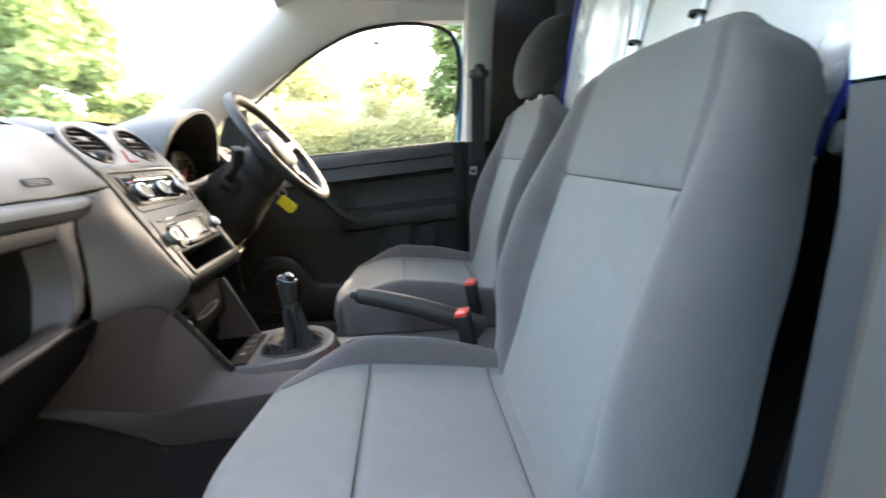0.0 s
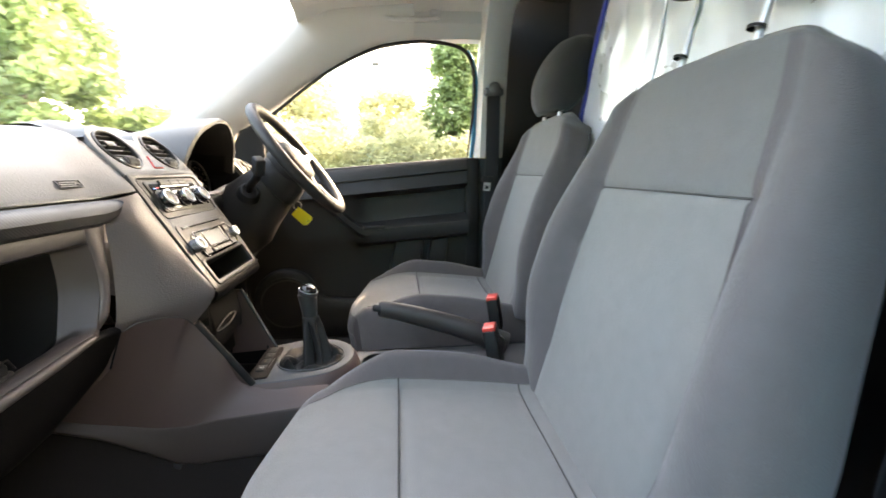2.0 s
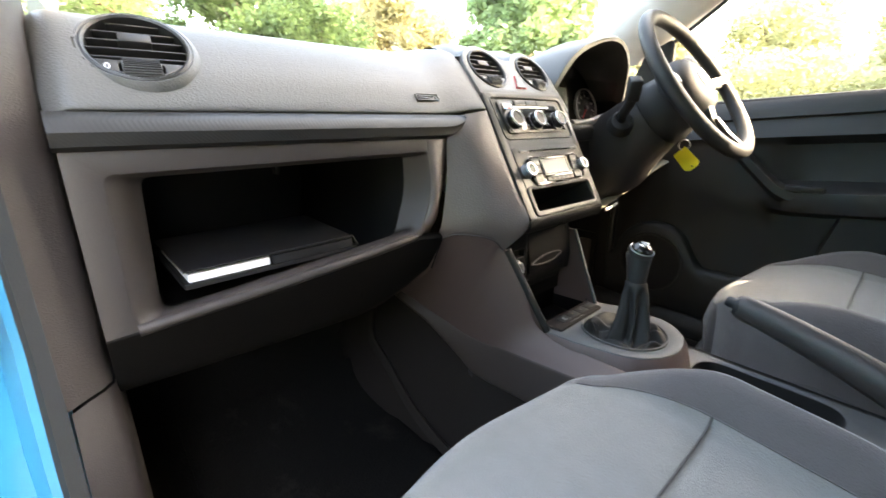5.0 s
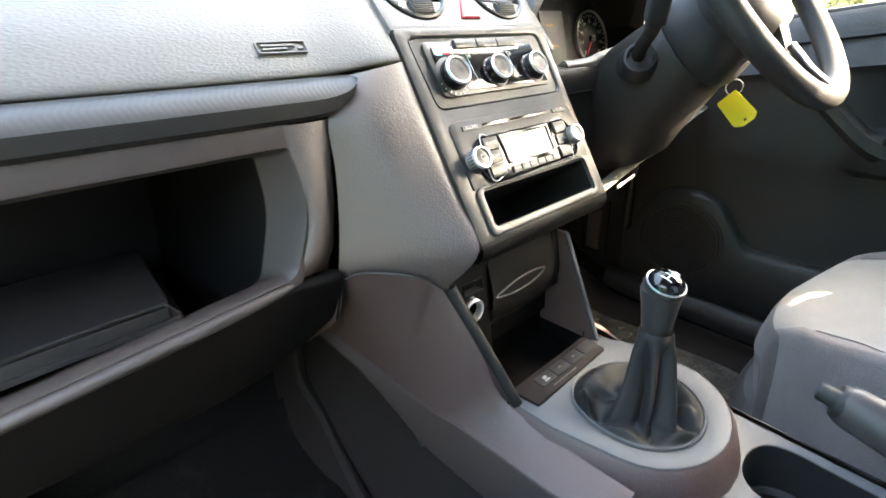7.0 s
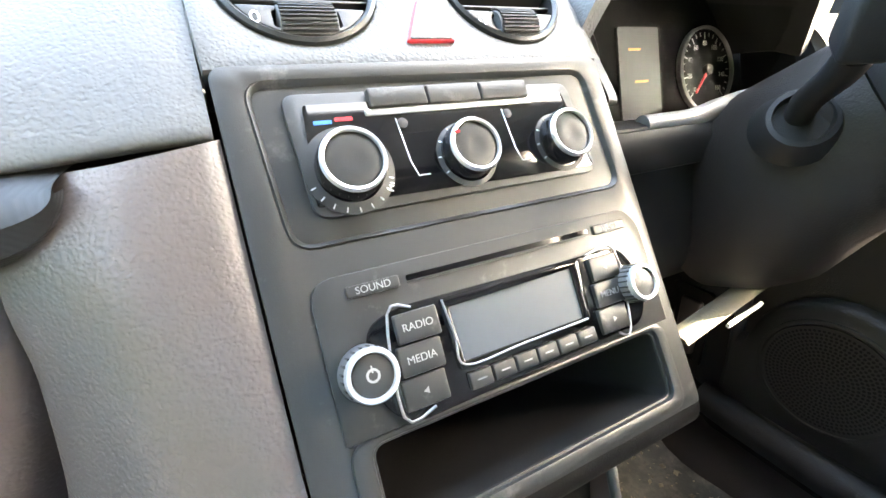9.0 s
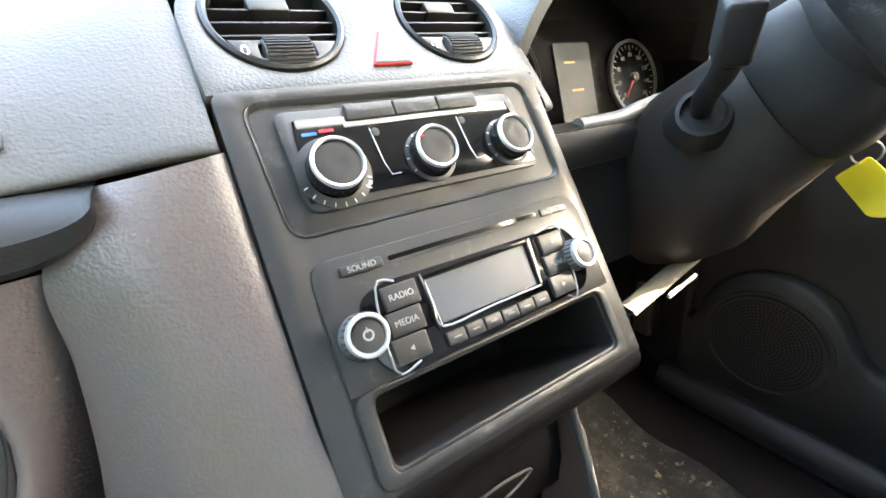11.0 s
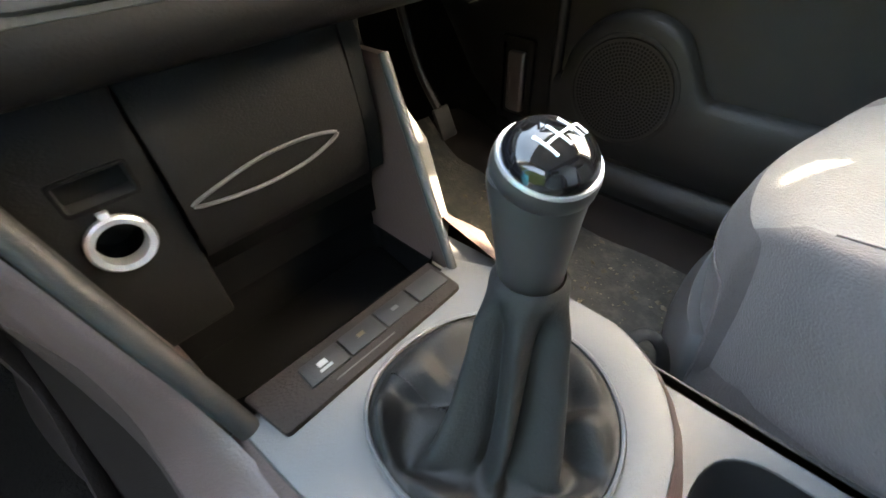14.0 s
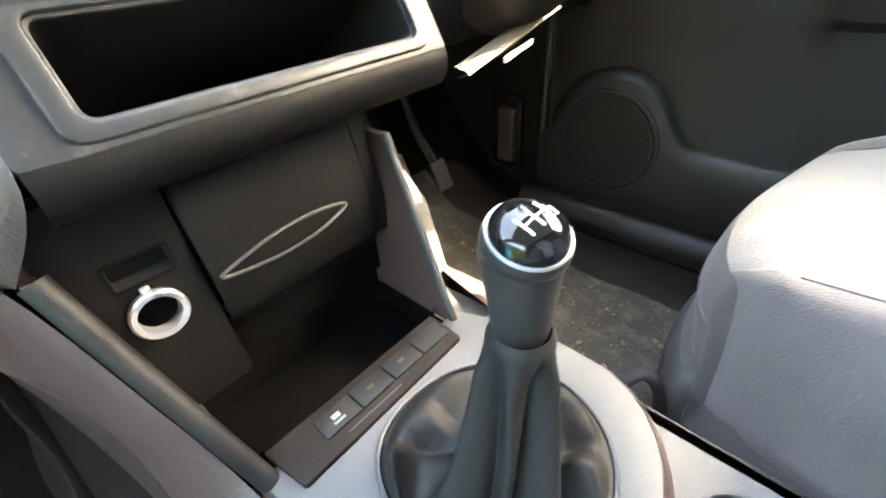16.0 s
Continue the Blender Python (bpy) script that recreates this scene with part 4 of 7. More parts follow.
# rolled underside of the bezel
rows = [[PM @ Vector((u, 0.0115, -0.0005)), PM @ Vector((u, 0.006, -0.0012)), PM @ Vector((u, 0.0, -0.0045)), PM @ Vector((u, -0.0045, -0.0105)), PM @ Vector((u, -0.0065, -0.019)), Vector((-0.385, u, 0.893)), Vector((-0.405, u, 0.889))] for u in [lerp(-0.115, 0.115, k / 12) for k in range(13)]]
part("underside", skin([smooth_line(r, 3) for r in rows]), ASH, bezel, "rounded dark lower edge")
# sunk heater field with a sloping border all round
part("heater_border", skin([[PM @ Vector((*lerp(Vector(a), Vector(b), s), h)) for a, b in zip(frame1, frame1_in)] for s, h in ((0, -0.0004), (0.25, 0.0009), (0.45, 0.0006), (1, -0.0020))], close_v=True), BEZEL, bezel, "sloping edge of the sunk heater field")
part("heater_field", plate(frame1_in, [], -0.006, -0.0018, PM), BEZEL, bezel)
part("heater_plinth", plate(rounded([(-0.087, 0.168), (0.0895, 0.168), (0.0855, 0.2285), (-0.0905, 0.231)], 0.008), [], -0.003, 0.0010, PM, 0.0008), BEZEL, bezel, "satin black heater panel")
part("heater_face", plate(rounded([(-0.0855, 0.1735), (0.0865, 0.1715), (0.078, 0.2215), (-0.081, 0.2245)], 0.002), [], 0.0014, 0.0024, PM, 0.0003), GLOSS, bezel, "gloss black heater face")
for k in range(3):
    u0 = -0.0488 + 0.0333 * k
    part("heater_button", plate(rect(u0 + 0.0004, 0.2195, u0 + 0.0329, 0.2300, 0.0012), [], 0.0, 0.0052, PM, 0.001), BEZEL, bezel, "satin black push button")
part("button_frame", plate(rounded([(-0.0515, 0.2160), (0.0530, 0.2160), (0.0530, 0.2195), (-0.0515, 0.2195)], 0.001), [], 0.0014, 0.0034, PM, 0.0006), CHROME, bezel, "thin chrome strip")
for u, base_r, rr, rot in ((-0.066, 0.0225, 0.0160, 200), (0.0, 0.0185, 0.0150, 110), (0.066, 0.0185, 0.0150, 60)):
    c = 0.1905
    m = PM @ shift(u, c, 0.002)
    knob = part("heater_knob", lathe([(rr * 1.06, 0.0), (rr * 1.04, 0.010), (rr * 0.98, 0.0115), (rr * 0.92, 0.0112)], m, 48), GLOSS, bezel, "round black heater knob with a chrome ring")
    part("base_disc", lathe([(base_r, 0.0), (base_r, 0.0008), (rr * 1.05, 0.0018)], PM @ shift(u, c - 0.001, 0.0016), 48), BEZEL, knob, "dark dial disc")
    part("knob_ring", lathe([(rr * 0.99, 0.0095), (rr * 1.0, 0.0125), (rr * 0.94, 0.0138), (rr * 0.86, 0.0134), (rr * 0.84, 0.0118)], m, 48, closed=True), CHROME, knob, "chrome knob ring")
    part("knob_cap", lathe([(rr * 0.86, 0.0112), (rr * 0.70, 0.0120), (rr * 0.3, 0.0114), (0.0003, 0.0112)], m, 48), BEZEL, knob, "satin grey knob cap")
    bm = bmesh.new()
    for j in range(9):
        a = radians(lerp(200, 340, j / 8) if u < 0 else lerp(-30, 210, j / 8))
        box((base_r * 0.86, -0.0003, 0.0), (base_r * 0.97, 0.0003, 0.0012), 0, PM @ shift(u, c - 0.001, 0.0020) @ Matrix.Rotation(a, 4, "Z"), bm)
    part("dial_marks", bm, MARK, knob)
words("HI", 0.0055, PM @ shift(-0.0480, 0.1780, 0.0026) @ Matrix.Rotation(radians(70), 4, "Z"), MARK, bezel)
for k, (m_, u) in enumerate(((BLUEMARK, -0.0735), (REDMARK, -0.0630))):
    part("temperature_mark", plate(rect(u - 0.0045, 0.2135 + 0.001 * k, u + 0.0045, 0.2155 + 0.001 * k, 0.0005), [], 0.0022, 0.0028, PM), m_, bezel, "coloured temperature bar")
part("knob_pointer", plate(rect(-0.0118, 0.197, -0.0088, 0.1982, 0.0003), [], 0.015, 0.0163, PM), REDMARK, bezel)
for u in (-0.033, 0.033):
    part("air_button", lathe([(0.0028, 0.0), (0.0028, 0.0012), (0.0001, 0.0016)], PM @ shift(u, 0.2105, 0.0022), 16), BEZEL, bezel, "small round push button")
    part("air_mark", sweep([PM @ Vector((u - 0.003, 0.2135, 0.0027)), PM @ Vector((u - 0.001, 0.190, 0.0027)), PM @ Vector((u + 0.0015, 0.1815, 0.0027)), PM @ Vector((u + 0.008, 0.1815, 0.0027))], 0.0004, 6), MARK, bezel)

# ---- radio ----
radio = thing("car_radio", PM @ Vector((0, 0.066, 0)), "black car radio with chrome-ringed knobs, grey display and preset buttons", "car radio")
r_out = rounded([(-0.0985, 0.066), (0.1085, 0.066), (0.1085, 0.128), (0.100, 0.1405), (-0.0985, 0.1405)], [0.002, 0.002, 0.012, 0.012, 0.012])
part("faceplate", plate(r_out, [], 0.0, 0.0014, PM, 0.0009), BEZEL, radio, "satin black radio faceplate")
body = part("gloss_panel", plate(rounded([(-0.067, 0.0655), (0.083, 0.0700), (0.0915, 0.080), (0.0925, 0.104), (0.083, 0.1185), (-0.0625, 0.1195), (-0.079, 0.1135), (-0.0795, 0.078)], 0.009), [], 0.001, 0.0040, PM, 0.001), GLOSS, radio, "gloss black control surround")
part("cd_slot", plate(rect(-0.0526, 0.1303, 0.0665, 0.1332, 0.0012), [], 0.0011, 0.0016, PM), GLOSS, radio, "black disc slot")
part("cd_lip", plate(rect(-0.0526, 0.1290, 0.0665, 0.1302, 0.0005), [], 0.001, 0.0022, PM, 0.0005), BEZEL, radio)
for u0, u1, txt in ((-0.0827, -0.0565, "SOUND"), (0.0700, 0.0960, "EJECT")):
    b_ = part("radio_button", plate(rect(u0, 0.1286, u1, 0.1343, 0.0012), [], 0.001, 0.0030, PM, 0.0006), BEZEL, radio, "narrow satin black button")
    words(txt, 0.0050, PM @ shift((u0 + u1) / 2, 0.1315, 0.0031), SOFT, b_)
for u0, u1, lean, txts in ((-0.0655, -0.0430, -0.004, ("RADIO", "MEDIA", "left")), (0.0560, 0.0775, -0.004, ("back", "MENU", "right"))):
    for k in range(3):
        v1 = 0.1160 - 0.0150 * k
        sh = lean * (k / 2)
        b_ = part("radio_button", plate(rect(u0 + sh, v1 - 0.0142, u1 + sh, v1, 0.0012), [], 0.003, 0.0064, PM, 0.0009), BEZEL, radio, "square satin black button")
        m = PM @ shift((u0 + u1) / 2 + sh, v1 - 0.0072, 0.0065)
        if txts[k].isupper():
            words(txts[k], 0.0052, m, SOFT, b_)
        else:
            d = -1 if txts[k] != "right" else 1
            part("arrow_mark", plate([(0.0016 * d, 0.0), (-0.0012 * d, 0.0016), (-0.0012 * d, -0.0016)], [], 0.0, 0.0002, m), SOFT, b_)
    e = u0 - 0.0018 if u0 < 0 else u0 - 0.0022
    pts = [(e + 0.012, 0.1178), (e, 0.1172), (e + lean, 0.0708), (e + lean + 0.016, 0.0704)]
    if u0 > 0:
        pts = [(0.0560, 0.1182), (0.0785, 0.1172), (0.0735, 0.0700), (0.0640, 0.0700)]
    part("chrome_edge", sweep(smooth_line([PM @ Vector((*p, 0.0052)) for p in pts], 4), 0.0007, 8), SILVER, radio, "thin dull chrome edge")
part("display_frame", plate(rounded([(-0.0390, 0.0815), (0.0470, 0.0825), (0.0500, 0.1175), (-0.0400, 0.1175)], 0.002), [rounded([(-0.0352, 0.0850), (0.0418, 0.0853), (0.0425, 0.1138), (-0.0362, 0.1125)], 0.001)], 0.003, 0.0056, PM, 0.0008), GLOSS, radio, "gloss black display frame")
part("display", plate(rounded([(-0.0355, 0.0847), (0.0421, 0.0850), (0.0428, 0.1141), (-0.0365, 0.1128)], 0.001), [], 0.003, 0.0044, PM), DISPLAY, radio, "blank grey radio display")
part("chrome_edge", sweep(smooth_line([PM @ Vector((*p, 0.0058)) for p in ((-0.0392, 0.117), (-0.0372, 0.098), (-0.0352, 0.0832), (0.0, 0.0835), (0.044, 0.0838))], 5), 0.0006, 8), SILVER, radio, "thin dull chrome edge")
for k in range(6):
    u0 = -0.0362 + 0.01395 * k
    b_ = part("preset_button", plate(rect(u0 + 0.0004, 0.0705, u0 + 0.0134, 0.0788, 0.001), [], 0.003, 0.0062, PM, 0.0009), BEZEL, radio, "small preset button")
    part("mark", plate(rect(u0 + 0.0044, 0.0743, u0 + 0.0098, 0.0750, 0.0002), [], 0.0062, 0.0064, PM), SOFT, b_)
for u, rr in ((-0.0822, 0.0120), (0.0838, 0.0108)):
    m = PM @ shift(u, 0.0945, 0.002)
    knob = part("radio_knob", lathe([(rr * 1.10, 0.0), (rr * 1.05, 0.004), (rr * 1.0, 0.0115), (rr * 0.93, 0.0125)], m, 40), SILVER, radio, "round radio knob with a chrome rim")
    bm = bmesh.new()
    for j in range(22):
        box((rr * 0.98, -0.0005, 0.003), (rr * 1.06, 0.0005, 0.0112), 0.0002, m @ Matrix.Rotation(2 * math.pi * j / 22, 4, "Z"), bm, 1)
    part("knurling", bm, BEZEL, knob)
    part("knob_rim", lathe([(rr * 1.01, 0.0105), (rr * 1.01, 0.0130), (rr * 0.95, 0.0143), (rr * 0.82, 0.0143), (rr * 0.78, 0.0128)], m, 40), CHROME, knob, "chrome knob rim")
    part("knob_cap", lathe([(rr * 0.80, 0.0125), (rr * 0.3, 0.0132), (0.0002, 0.0132)], m, 40), BEZEL, knob, "satin black knob cap")
    if u < 0:
        part("power_mark", lathe([(rr * 0.26, 0.0133), (rr * 0.26, 0.0136), (rr * 0.17, 0.0136), (rr * 0.17, 0.0133)], m, 20), SOFT, knob)
        part("power_mark", box((-0.0003, rr * 0.1, 0.0133), (0.0003, rr * 0.36, 0.0137), 0, m), SOFT, knob)

# ==== steering ====
WC, WN = Vector((-0.308, 0.365, 1.155)), Vector((0.798, 0, 0.602))
WM = axes(WC, (0, 1, 0), (-0.602, 0, 0.798))
wheel = thing("steering_wheel", WC, "black three-spoke steering wheel with a silver emblem", "steering wheel")
R = 0.170
part("rim", sweep([WM @ Vector((R * math.cos(2 * math.pi * k / 64), R * math.sin(2 * math.pi * k / 64), 0)) for k in range(64)], 0.0158, 14, closed=True, up=WN, flat=0.92), RIM, wheel, "black grained wheel rim")
hub = part("hub", lathe([(0.072, -0.055), (0.080, -0.035), (0.078, -0.012), (0.066, 0.004), (0.040, 0.012), (0.001, 0.014)], WM @ Matrix.Diagonal((1.08, 0.86, 1, 1)), 40), RIM, wheel, "black airbag boss")
part("emblem", lathe([(0.026, 0.0125), (0.026, 0.0150), (0.022, 0.0155), (0.021, 0.0142)], WM, 40), CHROME, hub, "round silver emblem ring")
bm = box((-0.0015, -0.020, 0.0125), (0.0015, 0.020, 0.0152), 0.0004, WM)
part("emblem_bar", bm, CHROME, hub)
for a, wdt in ((4, 0.030), (176, 0.030), (270, 0.034)):
    d = Vector((math.cos(radians(a)), math.sin(radians(a)), 0))
    n_ = Vector((-d.y, d.x, 0))
    rows = []
    for s, ww, h in ((0.055, wdt * 1.25, -0.006), (0.09, wdt * 0.95, -0.014), (0.13, wdt * 0.85, -0.010), (0.166, wdt * 0.9, -0.001)):
        rows.append([WM @ (d * s + n_ * (ww * c) + Vector((0, 0, h + t))) for c, t in ((-0.5, -0.006), (-0.45, 0.005), (0.0, 0.008), (0.45, 0.005), (0.5, -0.006), (0.0, -0.010))])
    sp = part("spoke", skin(rows, close_v=True, cap=True), RIM, wheel, "dark spoke")
    part("spoke_inlay", slab([[WM @ (d * s + n_ * c + Vector((0, 0, h))) for c in (-wdt * 0.28, wdt * 0.28)] for s, h in ((0.085, -0.004), (0.125, -0.0005), (0.155, 0.007))], WN * 0.002), SILVER, sp, "dull silver spoke inlay")
column = thing("steering_column", WC - WN * 0.15, "black steering column shroud with control stalks", "steering column")


def ring_at(d, hw, up, down, n=28):
    c = WC - WN * d
    m = axes(c, (0, 1, 0), (-0.602, 0, 0.798))
    pts = []
    for k in range(n):
        a = 2 * math.pi * k / n
        ca, sa = math.cos(a), math.sin(a)
        e = 0.75
        pts.append(m @ Vector((hw * math.copysign(abs(ca) ** e, ca), (up if sa > 0 else down) * math.copysign(abs(sa) ** e, sa), 0)))
    return pts


part("upper_shroud", skin([ring_at(d, *q) for d, q in ((0.035, (0.070, 0.045, 0.06)), (0.055, (0.084, 0.055, 0.075)), (0.085, (0.088, 0.060, 0.085)), (0.0955, (0.086, 0.058, 0.085)))], close_v=True, cap=True), DARK, column, "black collar behind the wheel")
part("lower_shroud", skin([ring_at(d, *q) for d, q in ((0.0975, (0.084, 0.052, 0.080)), (0.12, (0.091, 0.056, 0.088)), (0.17, (0.095, 0.060, 0.104)), (0.22, (0.092, 0.065, 0.126)), (0.26, (0.084, 0.065, 0.126)), (0.31, (0.070, 0.065, 0.112)))], close_v=True, cap=True), SHROUD, column, "brown-black lower column shroud")
P0, P1 = Vector((-0.420, 0.272, 1.068)), Vector((-0.352, 0.180, 1.140))
SD = (P1 - P0).normalized()
part("stalk_gaiter", lathe([(0.030, -0.020), (0.0255, -0.005), (0.0225, 0.0), (0.0190, 0.0005), (0.0175, -0.006), (0.001, -0.007)], axes(P0 + SD * 0.017, SD.orthogonal(), SD.cross(SD.orthogonal())), 40), DARK, column, "round stalk collar")
stalk = part("indicator_stalk", sweep(smooth_line([P0 + Vector((-0.006, 0.012, -0.01)), P0 + Vector((0.008, -0.014, 0.018)), lerp(P0, P1, 0.55), lerp(P0, P1, 0.72)], 6), [0.009] * 6 + [0.0095] * 6 + [0.010] * 7, 14), DARK, column, "black indicator stalk")
q = lerp(P0, P1, 0.70)
part("stalk_tip", box((-0.012, -0.016, 0.0), (0.012, 0.016, 0.042), 0.004, axes(q, (0.8, 0.6, 0), (-0.35, 0.55, 0.3)), None, 3), DARK, stalk, "square-ended stalk tip")
part("wiper_stalk", sweep(smooth_line([(-0.43, 0.45, 1.07), (-0.41, 0.49, 1.09), (-0.375, 0.555, 1.11), (-0.37, 0.575, 1.115)], 5), 0.0095, 12), DARK, column, "black wiper stalk")
key = thing("ignition_key", (-0.345, 0.44, 1.02), "ignition key with a bright yellow plastic tag", "key")
part("key_head", box((-0.012, -0.006, -0.02), (0.012, 0.006, 0.02), 0.004, pose(-0.352, 0.445, 1.045, 10, 30, 0)), DARK, key, "black key head")
part("key_blade", sweep([(-0.375, 0.448, 1.052), (-0.35, 0.445, 1.047)], 0.004, 8), STEEL, key)
part("split_ring", sweep([Vector((-0.338, 0.437, 1.022)) + Vector((0.011 * math.cos(a), 0.004 * math.cos(a), 0.012 * math.sin(a))) for a in [2 * math.pi * k / 24 for k in range(24)]], 0.0011, 6, closed=True), STEEL, key, "steel split ring")
TM = axes((-0.324, 0.425, 0.990), (0.74, -0.35, -0.57), (0.42, 0.20, 0.60))
part("tag", plate(rounded([(-0.030, -0.016), (0.022, -0.018), (0.031, -0.008), (0.031, 0.010), (0.024, 0.018), (-0.030, 0.016)], 0.004), [circle(0.023, 0.0, 0.0022, 12)], -0.0012, 0.0012, TM, 0.0006), YELLOW, key, "bright yellow rectangular tag")

# ==== centre console ====
console = thing("centre_console", (-0.25, 0.0, 0.60), "black plastic centre console with an open tray and switch strip", "console", kind="structure")
# ashtray and lighter panel
AM = axes((-0.392, 0.0, 0.79), (0, 1, 0), (-0.06, 0, 1.0))
ash_panel = part("lighter_panel", plate(rounded([(-0.120, -0.046), (-0.0705, -0.046), (-0.0705, 0.105), (-0.137, 0.105)], 0.003), [circle(-0.100, 0.030, 0.0135), rect(-0.1110, 0.0515, -0.0815, 0.0655, 0.002)], -0.02, 0.0, AM, 0.002), ASH, console, "black panel with a lighter socket")
part("blank_recess", tray(rect(-0.1110, 0.0515, -0.0815, 0.0655, 0.002), 0.0002, -0.012, AM, 0.02), HOLE, ash_panel, "empty switch pocket")
part("pocket_frame", plate(rect(-0.1130, 0.0495, -0.0795, 0.0675, 0.003), [rect(-0.1110, 0.0515, -0.0815, 0.0655, 0.002)], -0.001, 0.0009, AM, 0.0004), INK, ash_panel)
part("socket_ring", lathe([(0.0150, 0.0), (0.0152, 0.004), (0.0140, 0.0052), (0.0112, 0.0045), (0.0108, -0.004)], AM @ shift(-0.100, 0.030), 36), CHROME, ash_panel, "chrome lighter socket ring")
part("socket_tab", box((-0.0025, 0.0130, 0.0), (0.0025, 0.0185, 0.004), 0.001, AM @ shift(-0.100, 0.030)), CHROME, ash_panel)
part("socket_well", lathe([(0.0112, 0.002), (0.0108, -0.035), (0.0005, -0.036)], AM @ shift(-0.100, 0.030), 28), GLOSS, ash_panel, "dark lighter socket")
rows = []
for k in range(25):
    u = lerp(-0.069, 0.052, k / 24)
    rows.append([AM @ Vector((u, v, h)) for v, h in ((-0.004, -0.015), (-0.002, -0.002), (0.004, 0.0015), (0.02, 0.004), (0.04, 0.005), (0.060, 0.003), (0.080, -0.001), (0.105, -0.006))])
part("ash_backing", box((-0.125, -0.050, -0.032), (0.082, 0.100, -0.0215), 0.001, AM), INK, console)
ash = part("ashtray", skin(rows), ASH, console, "black ashtray drawer with a lens-shaped grip")
lens = smooth_line([AM @ Vector(p) for p in ((-0.064, 0.033, 0.0055), (-0.030, 0.0285, 0.0065), (0.0, 0.030, 0.0068), (0.022, 0.035, 0.006), (0.030, 0.040, 0.0055), (0.010, 0.0445, 0.006), (-0.02, 0.0445, 0.006), (-0.048, 0.039, 0.0058))], 6, closed=True)
part("grip_edge", sweep(lens, 0.0012, 8, closed=True), GREYTRIM, ash, "thin grey grip edge")
part("ash_side", slab([[AM @ Vector((u, v, h)) for v, h in ((0.0, 0.0), (0.03, 0.004), (0.080, -0.001), (0.105, -0.006))] for u in (0.0535, 0.0655)], (-0.015, 0, 0)), ASH, console, "narrow black end piece beside the ashtray")
# cheeks: thin wings that run from the dash down to the console top
for side, ww in ((-1, (0.139, 0.108)), (1, (0.080, 0.064))):
    top, low = Vector((-0.392, side * ww[0], 0.866)), Vector((-0.320, side * ww[1], 0.729))
    back = [Vector((-0.47, side * (ww[0] - 0.004), 0.868)), Vector((-0.48, side * (ww[1] + 0.010), 0.715))]
    rows = [[lerp(top, low, s) if k == 0 else lerp(lerp(top, low, s), lerp(back[0], back[1], s), k / 3) for k in range(4)] for s in [j / 6 for j in range(7)]]
    part("wing", slab(rows, (0, -side * 0.006, 0)), PANEL, console, "thin brown-black console wing")
    part("wing_edge", sweep([lerp(top, low, s) + Vector((0.001, -side * (0.0045 if side < 0 else 0.003), 0)) for s in (0, 0.33, 0.66, 1)], 0.0066 if side < 0 else 0.0038, 12), DARK if side < 0 else LOWGREY, console, "dark wing edge")
# outer side below the cheek, down to the footwell; its lower edge slants up towards the front
def edge_z(x):
    return table(x, [(-0.80, 0.752), (-0.62, 0.728), (-0.545, 0.690), (-0.435, 0.614), (-0.40, 0.610), (-0.17, 0.616)])


